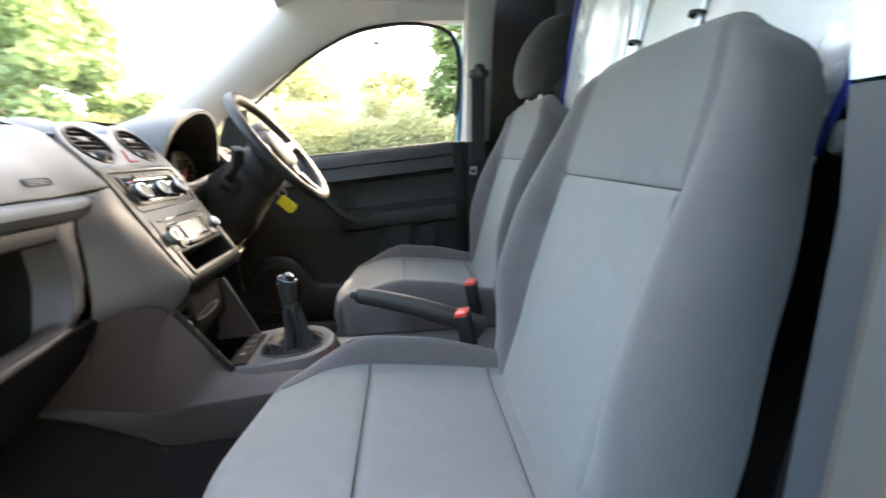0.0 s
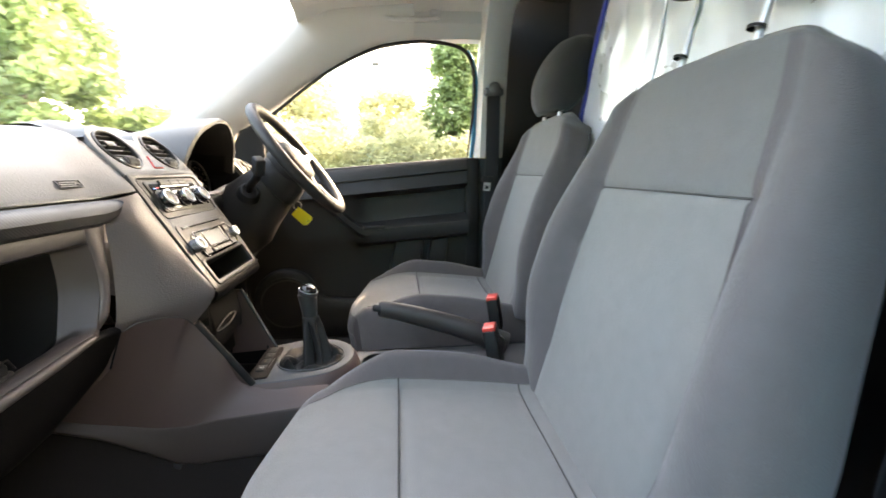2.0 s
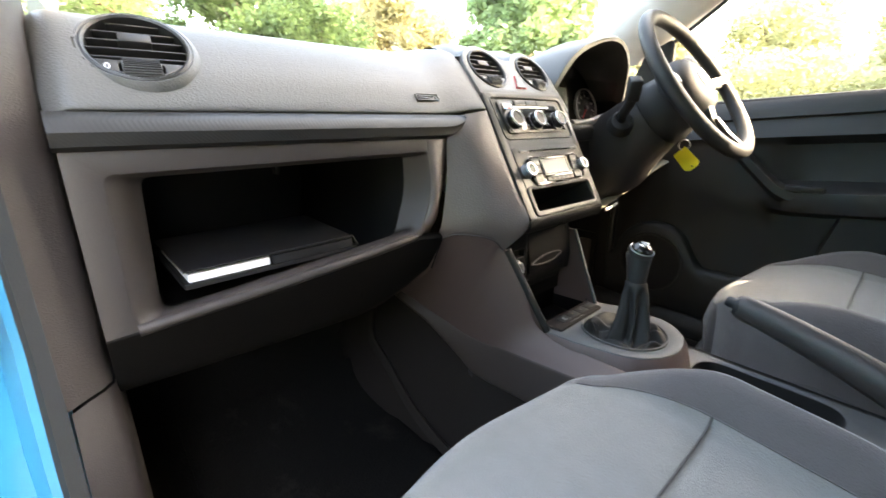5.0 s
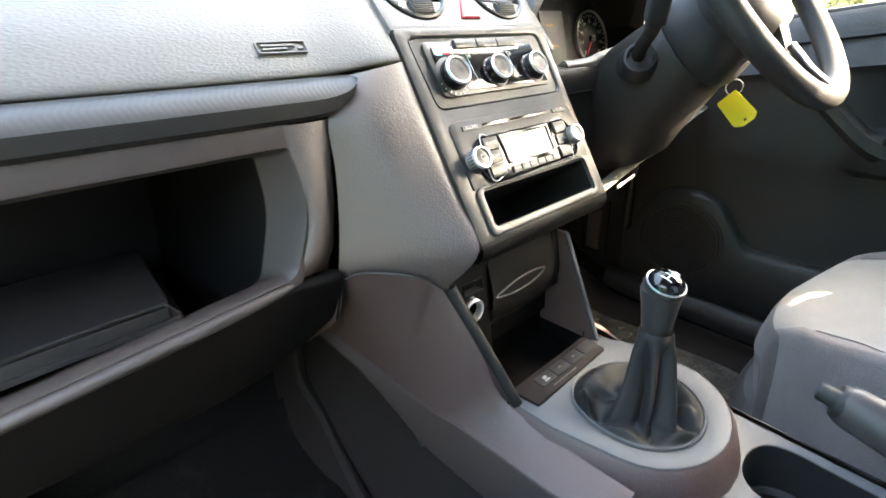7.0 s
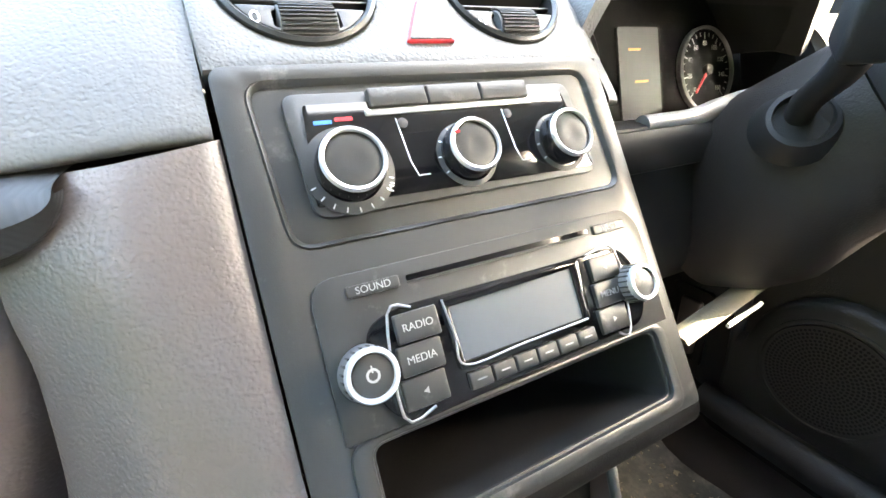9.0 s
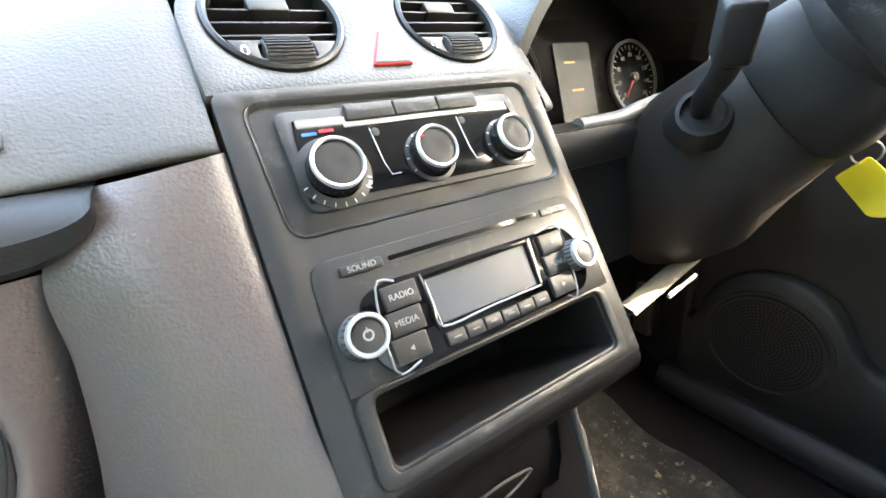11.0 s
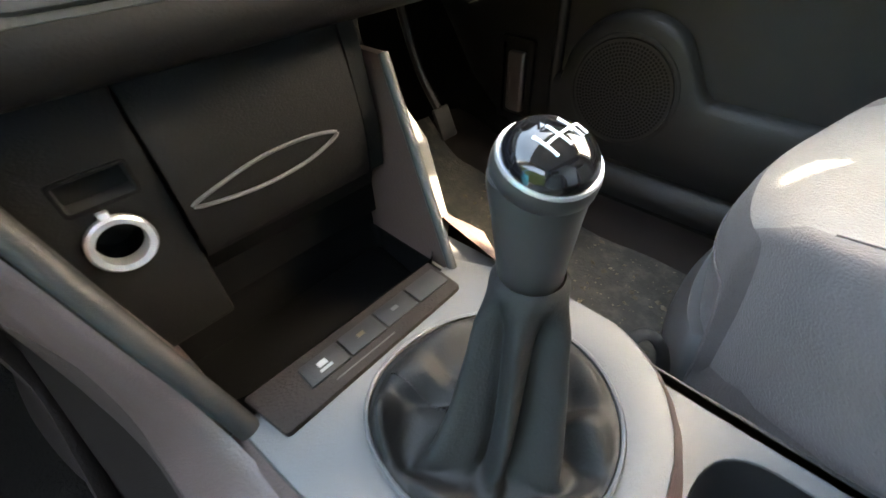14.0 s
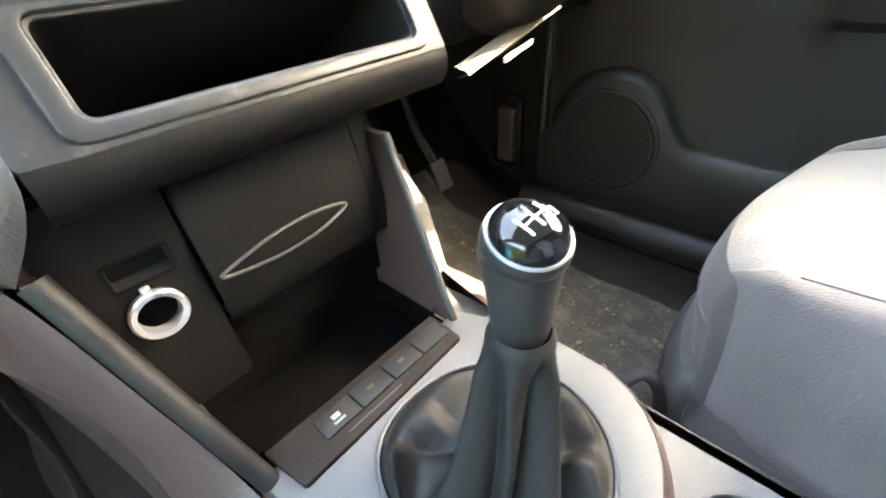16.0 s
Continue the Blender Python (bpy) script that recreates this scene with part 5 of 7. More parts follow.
for side in (-1, 1):
    up = [(-0.56, -0.248, 0.760), (-0.475, -0.2335, 0.832), (-0.4590, -0.2240, 0.8850), (-0.4385, -0.2115, 0.8965), (-0.4205, -0.1935, 0.8955), (-0.4075, -0.1765, 0.8915), (-0.3965, -0.1595, 0.8825), (-0.3915, -0.1440, 0.866), (-0.355, -0.126, 0.796), (-0.320, -0.112, 0.728), (-0.18, -0.098, 0.716)]
    if side > 0:
        up = [(-0.60, 0.165, 0.71), (-0.56, 0.158, 0.705), (-0.52, 0.150, 0.70), (-0.495, 0.148, 0.70), (-0.47, 0.145, 0.70), (-0.45, 0.142, 0.70), (-0.43, 0.140, 0.70), (-0.41, 0.136, 0.70), (-0.395, 0.130, 0.70), (-0.34, 0.110, 0.712), (-0.18, 0.080, 0.712)]
    up = smooth_line(up, 5)
    lo = smooth_line([(-0.80, side * 0.232, 0.76), (-0.70, side * 0.222, 0.755), (-0.64, side * 0.210, 0.745), (-0.59, side * 0.196, 0.730), (-0.545, side * 0.182, 0.712), (-0.51, side * 0.172, 0.700), (-0.48, side * 0.165, 0.690), (-0.455, side * 0.160, 0.684), (-0.41, side * 0.154, 0.682), (-0.36, side * 0.150, 0.688), (-0.17, side * 0.138, 0.698)], 5)
    if side > 0:
        lo = [Vector((p.x, min(p.y, table(p.x, [(-0.40, 0.20), (-0.33, 0.13), (-0.17, 0.09)])), p.z)) for p in lo]
    rows = [smooth_line([a, lerp(a, b, 0.12) + Vector((0, side * 0.004, 0)), lerp(a, b, 0.5) + Vector((0, side * 0.004, 0)), b], 4) for a, b in zip(up, lo)]
    part("side_panel", skin(rows), PANEL, console, "brown-black console side panel")
    lo2 = [Vector((p.x, side * (abs(p.y) + 0.004), p.z - 0.003)) for p in lo]
    # lower panel takes the darkened brown as footwell shade
    part("lower_panel", skin([smooth_line([b - Vector((0, side * 0.002, -0.001)), b + Vector((0, side * 0.0015, -0.004)), Vector((b2.x, side * (abs(b2.y) + 0.004), lerp(b.z, edge_z(b2.x), 0.5))), Vector((b2.x, side * (abs(b2.y) + 0.006), edge_z(b2.x) + 0.006)), Vector((b2.x, side * (abs(b2.y) + 0.003), edge_z(b2.x))), Vector((b2.x, side * (abs(b2.y) - 0.008), edge_z(b2.x) - 0.002))], 3) for b, b2 in zip(lo, lo2)]), LOWPANEL, console, "brown lower side panel, coloured darker for shade", 50)
    rows = [smooth_line([b - Vector((0, side * 0.010, 0)), Vector((b2.x, side * (abs(b2.y) - 0.006), min(0.64, b.z - 0.02))), Vector((b2.x, side * (abs(b2.y) + 0.020), 0.56)), Vector((b2.x, side * (abs(b2.y) + 0.052), 0.49)), Vector((b2.x, side * (abs(b2.y) + 0.072), 0.445))], 3) for b, b2 in zip(lo, lo2)]
    part("tunnel_cover", skin(rows), TUNNEL, console, "black tunnel side cover")
# arched upper edge of the side panel, where the cheek meets it
arch_line = smooth_line([(-0.4590, -0.2235, 0.886), (-0.4500, -0.2180, 0.8915), (-0.4405, -0.2095, 0.896), (-0.4225, -0.1915, 0.895), (-0.4095, -0.1745, 0.891), (-0.3995, -0.1585, 0.883), (-0.3945, -0.1425, 0.866)], 5)
part("panel_edge", sweep([p + Vector((0.0025, -0.002, 0.001)) for p in arch_line], 0.0012, 8), BOXTRIM, console, "thin arched panel edge")
part("panel_seam", sweep(smooth_line([(-0.4585, -0.2245, 0.886), (-0.4640, -0.2290, 0.866), (-0.4735, -0.2345, 0.834)], 5), 0.0013, 8), INK, console, "dark seam beside the glovebox")
# sunlit flank of the tunnel on the driver's side
part("tunnel_flange", slab([[(-0.445, 0.105, 0.820), (-0.452, 0.132, 0.812)], [(-0.424, 0.105, 0.785), (-0.432, 0.150, 0.764)], [(-0.396, 0.105, 0.715), (-0.395, 0.138, 0.692)], [(-0.385, 0.105, 0.66), (-0.382, 0.116, 0.64)]], (-0.012, 0, -0.004)), GREYTRIM, console, "grey flange on the tunnel's flank")
part("tunnel_flange", slab([[(-0.378, 0.076, 0.702), (-0.380, 0.112, 0.700)], [(-0.345, 0.074, 0.703), (-0.340, 0.114, 0.700)], [(-0.315, 0.074, 0.704), (-0.305, 0.115, 0.700)]], (0, 0, -0.01)), GREYTRIM, console)
part("notch", box((-0.446, -0.166, 0.585), (-0.432, -0.150, 0.622), 0.003), RUBBER, console)
# moulded carpet edge where the tunnel meets the passenger footwell; lighter colour paints its lit crest
fold = smooth_line([(-0.690, -0.222, 0.74), (-0.676, -0.228, 0.690), (-0.668, -0.238, 0.620), (-0.622, -0.232, 0.575), (-0.55, -0.236, 0.528), (-0.47, -0.238, 0.495), (-0.36, -0.236, 0.474), (-0.22, -0.232, 0.466)], 6)
part("carpet_edge", skin([[p + Vector((-0.006, 0.012, -0.006)), p + Vector((-0.001, 0.005, 0.003)), p + Vector((0.002, 0.0, 0.004)), p + Vector((0.001, -0.003, 0.000)), p + Vector((-0.008, -0.006, -0.012))] for p in fold]), FOLD, console, "raised carpet edge along the tunnel foot, coloured lighter as if lit", 60)
# tray
tray_loop = rounded([(-0.420, -0.1225), (-0.333, -0.1035), (-0.333, 0.060), (-0.420, 0.070)], 0.012)
part("tray", tray(tray_loop, 0.737, 0.694, Matrix(), 0.04), INK, console, "black open storage tray")
part("tray_rim", sweep(smooth_line([(-0.345, -0.1075, 0.7375), (-0.405, -0.1195, 0.7385), (-0.4205, -0.110, 0.7395), (-0.4215, 0.0, 0.7395), (-0.4200, 0.062, 0.7385)], 6), 0.0022, 8), ASH, console, "thin rounded tray rim")
part("tray_back", slab([[(-0.404, y, 0.795), (-0.412, y, 0.765), (-0.422, y, 0.737)] for y in (-0.072, 0.0, 0.080)], (-0.01, 0, 0.0)), ASH, console, "black wall under the ashtray")
part("tray_mat", plate([(p.x, p.y) for p in (Vector((-0.377, -0.026)) + (Vector(q) - Vector((-0.377, -0.026))) * 0.93 for q in tray_loop)], [], 0.6945, 0.6965, Matrix(), 0.0008), INK, console, "black rubber tray mat")
# top surface with the hole for the gear lever, egg-shaped at its rear
GC = Vector((-0.226, -0.004, 0.735))


def ring_r(deg):
    d = (deg + 140 + 180) % 360 - 180
    return 0.0625 + 0.0085 * math.exp(-(d / 34) ** 2)


def ring_loop(grow, n=64):
    return [(GC.x + (ring_r(360 * k / n) + grow) * math.cos(2 * math.pi * k / n), GC.y + (ring_r(360 * k / n) + grow) * math.sin(2 * math.pi * k / n)) for k in range(n)]



rear = [(-0.222 + 0.082 * math.cos(radians(a)), 0.003 + 0.092 * math.sin(radians(a))) for a in range(-78, 79, 12)]
top_loop = [(-0.325, -0.108), (-0.27, -0.1035)] + rear + [(-0.27, 0.094), (-0.325, 0.070)]
TZ = axes((0, 0, 0.732), (1, 0, 0), (0, 1, 0))
part("console_top", plate(top_loop, [ring_loop(0.001)], -0.012, 0.0, TZ, 0.004), GREYTRIM, console, "dark grey console top round the gear lever")
part("boot_ring", skin([[Vector((x, y, 0.733 + h)) for x, y in ring_loop(g)] for g, h in ((0.0030, -0.002), (0.0032, 0.0014), (0.0022, 0.0024), (0.0008, 0.0018), (-0.0004, -0.008))], close_v=True), GREYTRIM, console, "thin dark grey boot ring")
rows = []
for p in [(-0.325, -0.108), (-0.27, -0.1035)] + rear + [(-0.27, 0.094), (-0.325, 0.070)]:
    d = (Vector(p) - Vector((-0.24, 0.0))).normalized()
    rows.append([Vector((*p, 0.729)), Vector((*(Vector(p) + d * 0.006), 0.722)), Vector((*(Vector(p) + d * 0.014), 0.695)), Vector((*(Vector(p) + d * 0.026), 0.62))])
part("console_skirt", skin(rows), PANEL, console, "brown-black console skirt")
# switch strip
strip = part("switch_strip", plate(rounded([(-0.334, -0.098), (-0.297, -0.092), (-0.300, 0.048), (-0.334, 0.050)], 0.003), [], -0.004, 0.0025, axes((0, 0, 0.7335), (1, 0, 0), (0, 1, 0)), 0.001), TUNNEL, console, "dark switch strip")
for k in range(4):
    y0 = -0.068 + 0.0285 * k
    sw = part("switch", box((-0.326, y0 + 0.0006, 0.734), (-0.309, y0 + 0.0278, 0.7378), 0.001), DARK, strip, "black rocker switch")
    if k == 0:
        part("symbol", box((-0.3205, y0 + 0.0105, 0.7376), (-0.3165, y0 + 0.0165, 0.7381), 0), SOFT, sw, "pale bar symbol")
        part("symbol", box((-0.3150, y0 + 0.0095, 0.7376), (-0.3130, y0 + 0.0180, 0.7381), 0), SOFT, sw)
    elif k < 3:
        part("symbol", box((-0.3195, y0 + 0.011, 0.7376), (-0.3165, y0 + 0.016, 0.7381), 0), ORANGE if k == 1 else DIM, sw)
part("strip_edge", box((-0.3045, -0.055, 0.734), (-0.3035, -0.010, 0.7364), 0.0003), SATIN, strip, "thin worn strip edge")
# rear of the console: cup holder and handbrake trough
HZ0 = axes((0, 0, 0.690), (1, 0, 0), (0, 1, 0))
cup = rounded([(-0.128, 0.006), (0.060, 0.010), (0.060, 0.088), (-0.128, 0.090)], 0.041, 9)
part("rear_deck", plate(rounded([(-0.20, -0.115), (0.30, -0.105), (0.30, 0.105), (-0.20, 0.115)], 0.02), [cup, rounded([(-0.06, -0.045), (0.17, -0.045), (0.17, 0.0), (-0.06, 0.0)], 0.012)], -0.02, 0.0, HZ0, 0.004), GREYTRIM, console, "dark grey rear console deck")
part("cup_holder", tray(cup, -0.002, -0.07, HZ0, 0.12), DARK, console, "round black cup holder")
part("cup_rim", lathe([(0.034, -0.062), (0.034, -0.050), (0.031, -0.048), (0.030, -0.058)], HZ0 @ shift(-0.085, 0.047), 40), GREYTRIM, console, "cup holder rim")
part("cup_divider", sweep([HZ0 @ Vector(p) for p in ((-0.030, 0.012, -0.030), (-0.026, 0.03, -0.052), (-0.026, 0.066, -0.052), (-0.030, 0.086, -0.030))], 0.007, 10), GREYTRIM, console, "ridge between the cup wells")
part("deck_side", slab([[(x, y, z) for z, y in ((0.69, -0.112), (0.64, -0.118), (0.50, -0.125))] for x in (-0.2, 0.0, 0.3)], (0, 0.01, 0)), DARK, console)
part("deck_side", slab([[(x, y, z) for z, y in ((0.69, 0.112), (0.64, 0.118), (0.50, 0.125))] for x in (-0.2, 0.0, 0.3)], (0, -0.01, 0)), DARK, console)
part("brake_trough", tray(rounded([(-0.06, -0.045), (0.17, -0.045), (0.17, 0.0), (-0.06, 0.0)], 0.012), -0.002, -0.05, HZ0, 0.05), DARK, console)

# ==== gear lever ====
gear = thing("gear_lever", (GC.x, GC.y, 0.735), "gear lever with a gloss-topped knob and black leather boot", "gear lever")
GK, GA = Vector((-0.234, 0.020, 0.862)), Vector((-0.05, 0.03, 1.0)).normalized()
GM = axes(GK, (0.95, 0, 0.05), (0, 1, -0.03)) @ Matrix.Diagonal((1.00, 1.00, 1.0, 1))
part("knob", lathe([(0.0120, -0.052), (0.0150, -0.046), (0.0165, -0.030), (0.0186, -0.012), (0.0204, 0.0), (0.0204, 0.004), (0.0150, 0.008)], GM, 40), PEWTER, gear, "dark pewter knob body")
GT = GM @ Matrix.Translation((0.002, -0.001, 0.006)) @ Matrix.Rotation(radians(20), 4, "Y") @ Matrix.Rotation(radians(8), 4, "X")
part("knob_collar", lathe([(0.0150, -0.010), (0.0209, 0.0), (0.0206, 0.0045), (0.0198, 0.0068), (0.0188, 0.0070)], GT, 40), PEWTER, gear, "satin pewter knob collar")
part("knob_ring", lathe([(0.0198, 0.0055), (0.0200, 0.0068), (0.0194, 0.0078), (0.0186, 0.0076), (0.0184, 0.0055)], GT, 40), CHROME, gear, "thin bright ring round the cap")
cap = part("knob_cap", lathe([(0.0188, 0.0050), (0.0184, 0.0082), (0.0166, 0.0120), (0.0132, 0.0150), (0.0088, 0.0169), (0.0044, 0.0178), (0.0003, 0.0180)], GT, 40), GLOSS, gear, "gloss black domed cap with the shift pattern")
bm = bmesh.new()
PATTERN = [((-0.0055, v), (0.0055, v)) for v in (-0.0075, -0.0005, 0.0065)] + [((0.0, -0.0075), (0.0, 0.0105)), ((0.0, 0.0105), (0.0050, 0.0105))]
for a, b in PATTERN:
    pts = [lerp(Vector(a), Vector(b), t) for t in (0, 0.25, 0.5, 0.75, 1)]
    sweep([GT @ Vector((p.x, p.y, table(p.length, [(0.0, 0.0180), (0.0044, 0.0178), (0.0088, 0.0169), (0.0132, 0.0150)]))) for p in pts], 0.00065, 6, bm=bm)
part("shift_pattern", bm, MARK, cap, "white shift pattern lines")
part("collar_tab", box((-0.002, 0.014, -0.047), (0.004, 0.020, -0.036), 0.001, GM), MARK, gear)
# ridges and hollows of the leather: angle, width, height, drift down the sleeve
RIDGES = ((-120, 13, 0.22, 10), (-60, 12, 0.20, 16), (2, 14, 0.22, -14), (70, 22, 0.12, 0), (152, 20, 0.15, -10))
HOLLOWS = ((-90, 11, 0.26, 26), (-30, 13, 0.34, -22), (36, 13, 0.18, 0), (110, 18, 0.12, 8), (-160, 16, 0.24, -12))
LOBES = ((-128, 10, 0.80, 0.16, 0.0125), (-158, 15, 0.62, 0.22, 0.0060), (165, 22, 0.70, 0.25, 0.0075), (24, 11, 0.55, 0.22, 0.0085), (58, 14, 0.66, 0.25, 0.0060), (-20, 10, 0.62, 0.22, 0.0070), (-84, 13, 0.72, 0.22, 0.0040), (105, 18, 0.62, 0.26, 0.0060))
DIPS = ((-142, 6, 0.0045), (-106, 8, 0.0050), (4, 6, 0.0060), (41, 7, 0.0045), (82, 9, 0.0040), (-52, 8, 0.0040), (-176, 8, 0.0035))


def turn(a, b):
    return (a - b + 180) % 360 - 180


rows = []
for j in range(57):
    s = j / 56
    row = []
    f = min(1.0, s / 0.60)
    g = max(0.0, (s - 0.60) / 0.40)
    c = Vector((lerp(GK.x + 0.004, -0.219, ease(f)), lerp(GK.y - 0.003, -0.015, f ** 1.3), 0))
    zs = lerp(0.819, 0.7365, f) if f < 1 else 0.7365
    for k in range(160):
        deg = 360 * k / 160 - 180
        a = radians(deg)
        r = table(f, [(0.0, 0.0152), (0.05, 0.0180), (0.14, 0.0188), (0.4, 0.0208), (0.75, 0.0245), (1.0, 0.0285)])
        m = ease((f - 0.04) / 0.25) * (0.95 + 0.75 * f)
        v = 0.0
        for d0, w, h, drift in RIDGES:
            v += h * m * math.exp(-(turn(deg, d0 + drift * (f - 0.4)) / w) ** 2)
        for d0, w, h, drift in HOLLOWS:
            v -= h * m * math.exp(-abs(turn(deg, d0 + drift * (f - 0.4)) / w) ** 1.25)
        p = c + Vector((math.cos(a), math.sin(a), 0)) * r * (1 + v)
        q = Vector((GC.x, GC.y, 0)) + Vector((math.cos(a), math.sin(a), 0)) * ring_r(deg)
        z = zs
        if g > 0:
            z += -0.004 * math.sin(math.pi * min(1, g * 1.3)) - 0.003 * g
            az = math.degrees(math.atan2(lerp(p, q, g).y - GC.y, lerp(p, q, g).x - GC.x))
            for d0, w, gc, gw, h in LOBES:
                z += 1.5 * h * math.exp(-(turn(az, d0) / (1.35 * w)) ** 2 - ((g - gc) / (1.25 * gw)) ** 2)
            for d0, w, h in DIPS:
                z -= 1.4 * h * math.exp(-abs(turn(az, d0) / (1.2 * w)) ** 1.3) * math.sin(math.pi * g)
            z = lerp(z, 0.7335, ease((g - 0.82) / 0.18))
        row.append(lerp(p, q, g) + Vector((0, 0, z)))
    rows.append(row)
part("boot", skin(rows, close_v=True), BOOT, gear, "creased black leather boot", 60)
boot_seam = [rows[j][11] + Vector((0, 0, 0.0004)) for j in range(36, 54)]
bm = bmesh.new()
for p, q in zip(boot_seam, boot_seam[1:]):
    sweep([lerp(p, q, 0.15), lerp(p, q, 0.5), lerp(p, q, 0.8)], 0.0006, 6, bm=bm)
part("stitching", bm, DARK, gear, "row of dark stitches")

# ==== handbrake ====
brake = thing("handbrake", (0.05, -0.02, 0.69), "dark grey handbrake lever, lowered, with a push button", "handbrake")
hb = smooth_line([(-0.080, 0.008, 0.829), (-0.03, 0.002, 0.820), (0.05, -0.010, 0.800), (0.12, -0.020, 0.777), (0.19, -0.024, 0.748)], 6)
part("grip", sweep(hb, [0.0140, 0.0152, 0.0156] + [lerp(0.0158, 0.0215, k / 21) for k in range(22)], 18, flat=1.2), BOXTRIM, brake, "brown-black tapering grip")
part("grip_seam", sweep([p + Vector((0.0, -0.001, 0.0165 + 0.0075 * k / 24)) for k, p in enumerate(hb)][4:], 0.0012, 6), BOXTRIM, brake, "moulded seam along the grip")
part("button", lathe([(0.0078, -0.01), (0.0078, 0.010), (0.0064, 0.0125), (0.0005, 0.0132)], axes((-0.084, 0.008, 0.830), (0.16, 0, 0.98), (0, 1, 0)), 20), DARK, brake, "dark grey release button")
part("button_rim", lathe([(0.0148, -0.004), (0.0152, 0.001), (0.0135, 0.0045), (0.0098, 0.0040), (0.0088, -0.003)], axes((-0.080, 0.008, 0.829), (0.16, 0, 0.98), (0, 1, 0)), 22), DARK, brake, "collar round the button")
part("pivot_cover", lathe([(0.020, -0.026), (0.021, 0.020), (0.016, 0.026), (0.009, 0.024), (0.007, 0.018), (0.001, 0.018)], axes((0.165, -0.024, 0.757), (1, 0, 0), (0, 0, -1)), 26), BOXTRIM, brake, "round pivot cover")

# ==== pedals and driver's floor ====
pedals = thing("pedal_set", (-0.62, 0.33, 0.5), "three black rubber-faced driving pedals", "pedals")
for y, z, w in ((0.22, 0.60, 0.055), (0.33, 0.60, 0.06), (0.45, 0.55, 0.04)):
    m = axes((-0.70, y, z + 0.04), (0, 1, 0), (-0.45, 0, 1))
    pd = part("pedal", box((-w / 2, -0.03, 0), (w / 2, 0.03, 0.008), 0.003, m), RUBBER, pedals, "rubber pedal pad")
    part("arm", sweep(smooth_line([m @ Vector((0, 0.02, 0)), (-0.76, y, z + 0.13), (-0.80, y, z + 0.24)], 5), 0.008, 8), DARK, pd, "black pedal arm")
rows = [[(x, y, table(x, [(-0.80, 0.575), (-0.70, 0.502), (-0.58, 0.465), (0.0, 0.463)]) + 0.0025 * math.sin(31 * x + 17 * y)) for y in [lerp(0.245, 0.484 + 0.004 * math.sin(38 * x), k / 16) for k in range(17)]] for x in [lerp(-0.78, -0.18, k / 20) for k in range(21)]]
rise = [smooth_line([(x, 0.480, 0.462 + b), (x, 0.505, 0.474 + b), (x, 0.545, 0.480 + b), (x, 0.590, 0.470 + b), (x, 0.628, 0.448 + b)], 4) for x, b in [(lerp(-0.78, -0.05, k / 14), max(0.0, -0.58 - lerp(-0.78, -0.05, k / 14)) * 0.40) for k in range(15)]]
part("carpet_rise", skin(rise), TUNNEL, van, "smooth black carpet swelling up to the sill", 60)
solid("floor_mat", slab(rows, (0, 0, 0.006)), MAT, "worn dirty grey rubber mat in the driver's footwell", "floor mat")
rows = [[(x, -y, table(x, [(-0.80, 0.577), (-0.70, 0.504), (-0.58, 0.467), (0.0, 0.465)]) + 0.0025 * math.sin(27 * x + 13 * y)) for y in [lerp(0.25, 0.61, k / 16) for k in range(17)]] for x in [lerp(-0.74, -0.14, k / 20) for k in range(21)]]
solid("floor_mat", slab(rows, (0, 0, 0.006)), CARPET, "black carpet mat in the passenger footwell", "floor mat")

# crumbs and dry leaf flakes trodden into the mats
CRUMB = material("dry_crumbs", (0.16, 0.14, 0.10), 0.9, vary=0.3, scale=40, island=0.5)
FLAKE = material("pale_crumbs", (0.42, 0.40, 0.37), 0.8, vary=0.2, scale=40, island=0.4)


def crumbs(seed, count, x_range, y_range, sizes, mat, label):
    rnd = random.Random(seed)
    verts, faces = [], []
    for _ in range(count):
        x, y = rnd.uniform(*x_range), rnd.uniform(*y_range)
        wave = 0.0025 * math.sin(31 * x + 17 * y) if y > 0 else 0.002 + 0.0025 * math.sin(27 * x - 13 * y)
        z = table(x, [(-0.80, 0.575), (-0.70, 0.502), (-0.58, 0.465), (0.0, 0.463)]) + 0.0075 + wave
        s_, a_ = rnd.choice(sizes), rnd.uniform(0, 6.28)
        u, v = Vector((math.cos(a_), math.sin(a_), rnd.uniform(-0.2, 0.2))) * s_, Vector((-math.sin(a_), math.cos(a_), rnd.uniform(-0.2, 0.2))) * s_ * rnd.uniform(0.3, 0.9)
        c, k = Vector((x, y, z)), len(verts)
        verts += [c - u, c - v, c + u, c + v, c + Vector((0, 0, s_ * 0.5))]
        faces += [(k, k + 1, k + 4), (k + 1, k + 2, k + 4), (k + 2, k + 3, k + 4), (k + 3, k, k + 4)]
    me = bpy.data.meshes.new("floor_crumbs")
    me.from_pydata([tuple(p) for p in verts], [], faces)
    me.materials.append(mat)
    return tagged(new("floor_crumbs", me), label, "crumbs", "", "stuff")


crumbs(31, 420, (-0.62, -0.20), (0.25, 0.476), (0.001, 0.0015, 0.0015, 0.0022, 0.0022, 0.004, 0.0065), CRUMB, "dry crumbs and leaf flakes on the rubber mat")
crumbs(7, 4, (-0.53, -0.40), (-0.56, -0.43), (0.0012, 0.002, 0.0032), FLAKE, "few pale crumbs on the black carpet mat")

# ==== documents in the glovebox ====
book = thing("document_wallet", (-0.52, -0.49, 0.895), "black document wallet with white pages lying in the glovebox", "document wallet")
BM = axes((-0.478, -0.592, 0.896), (-0.03, 1, 0.008), (-1, 0, 0.03))
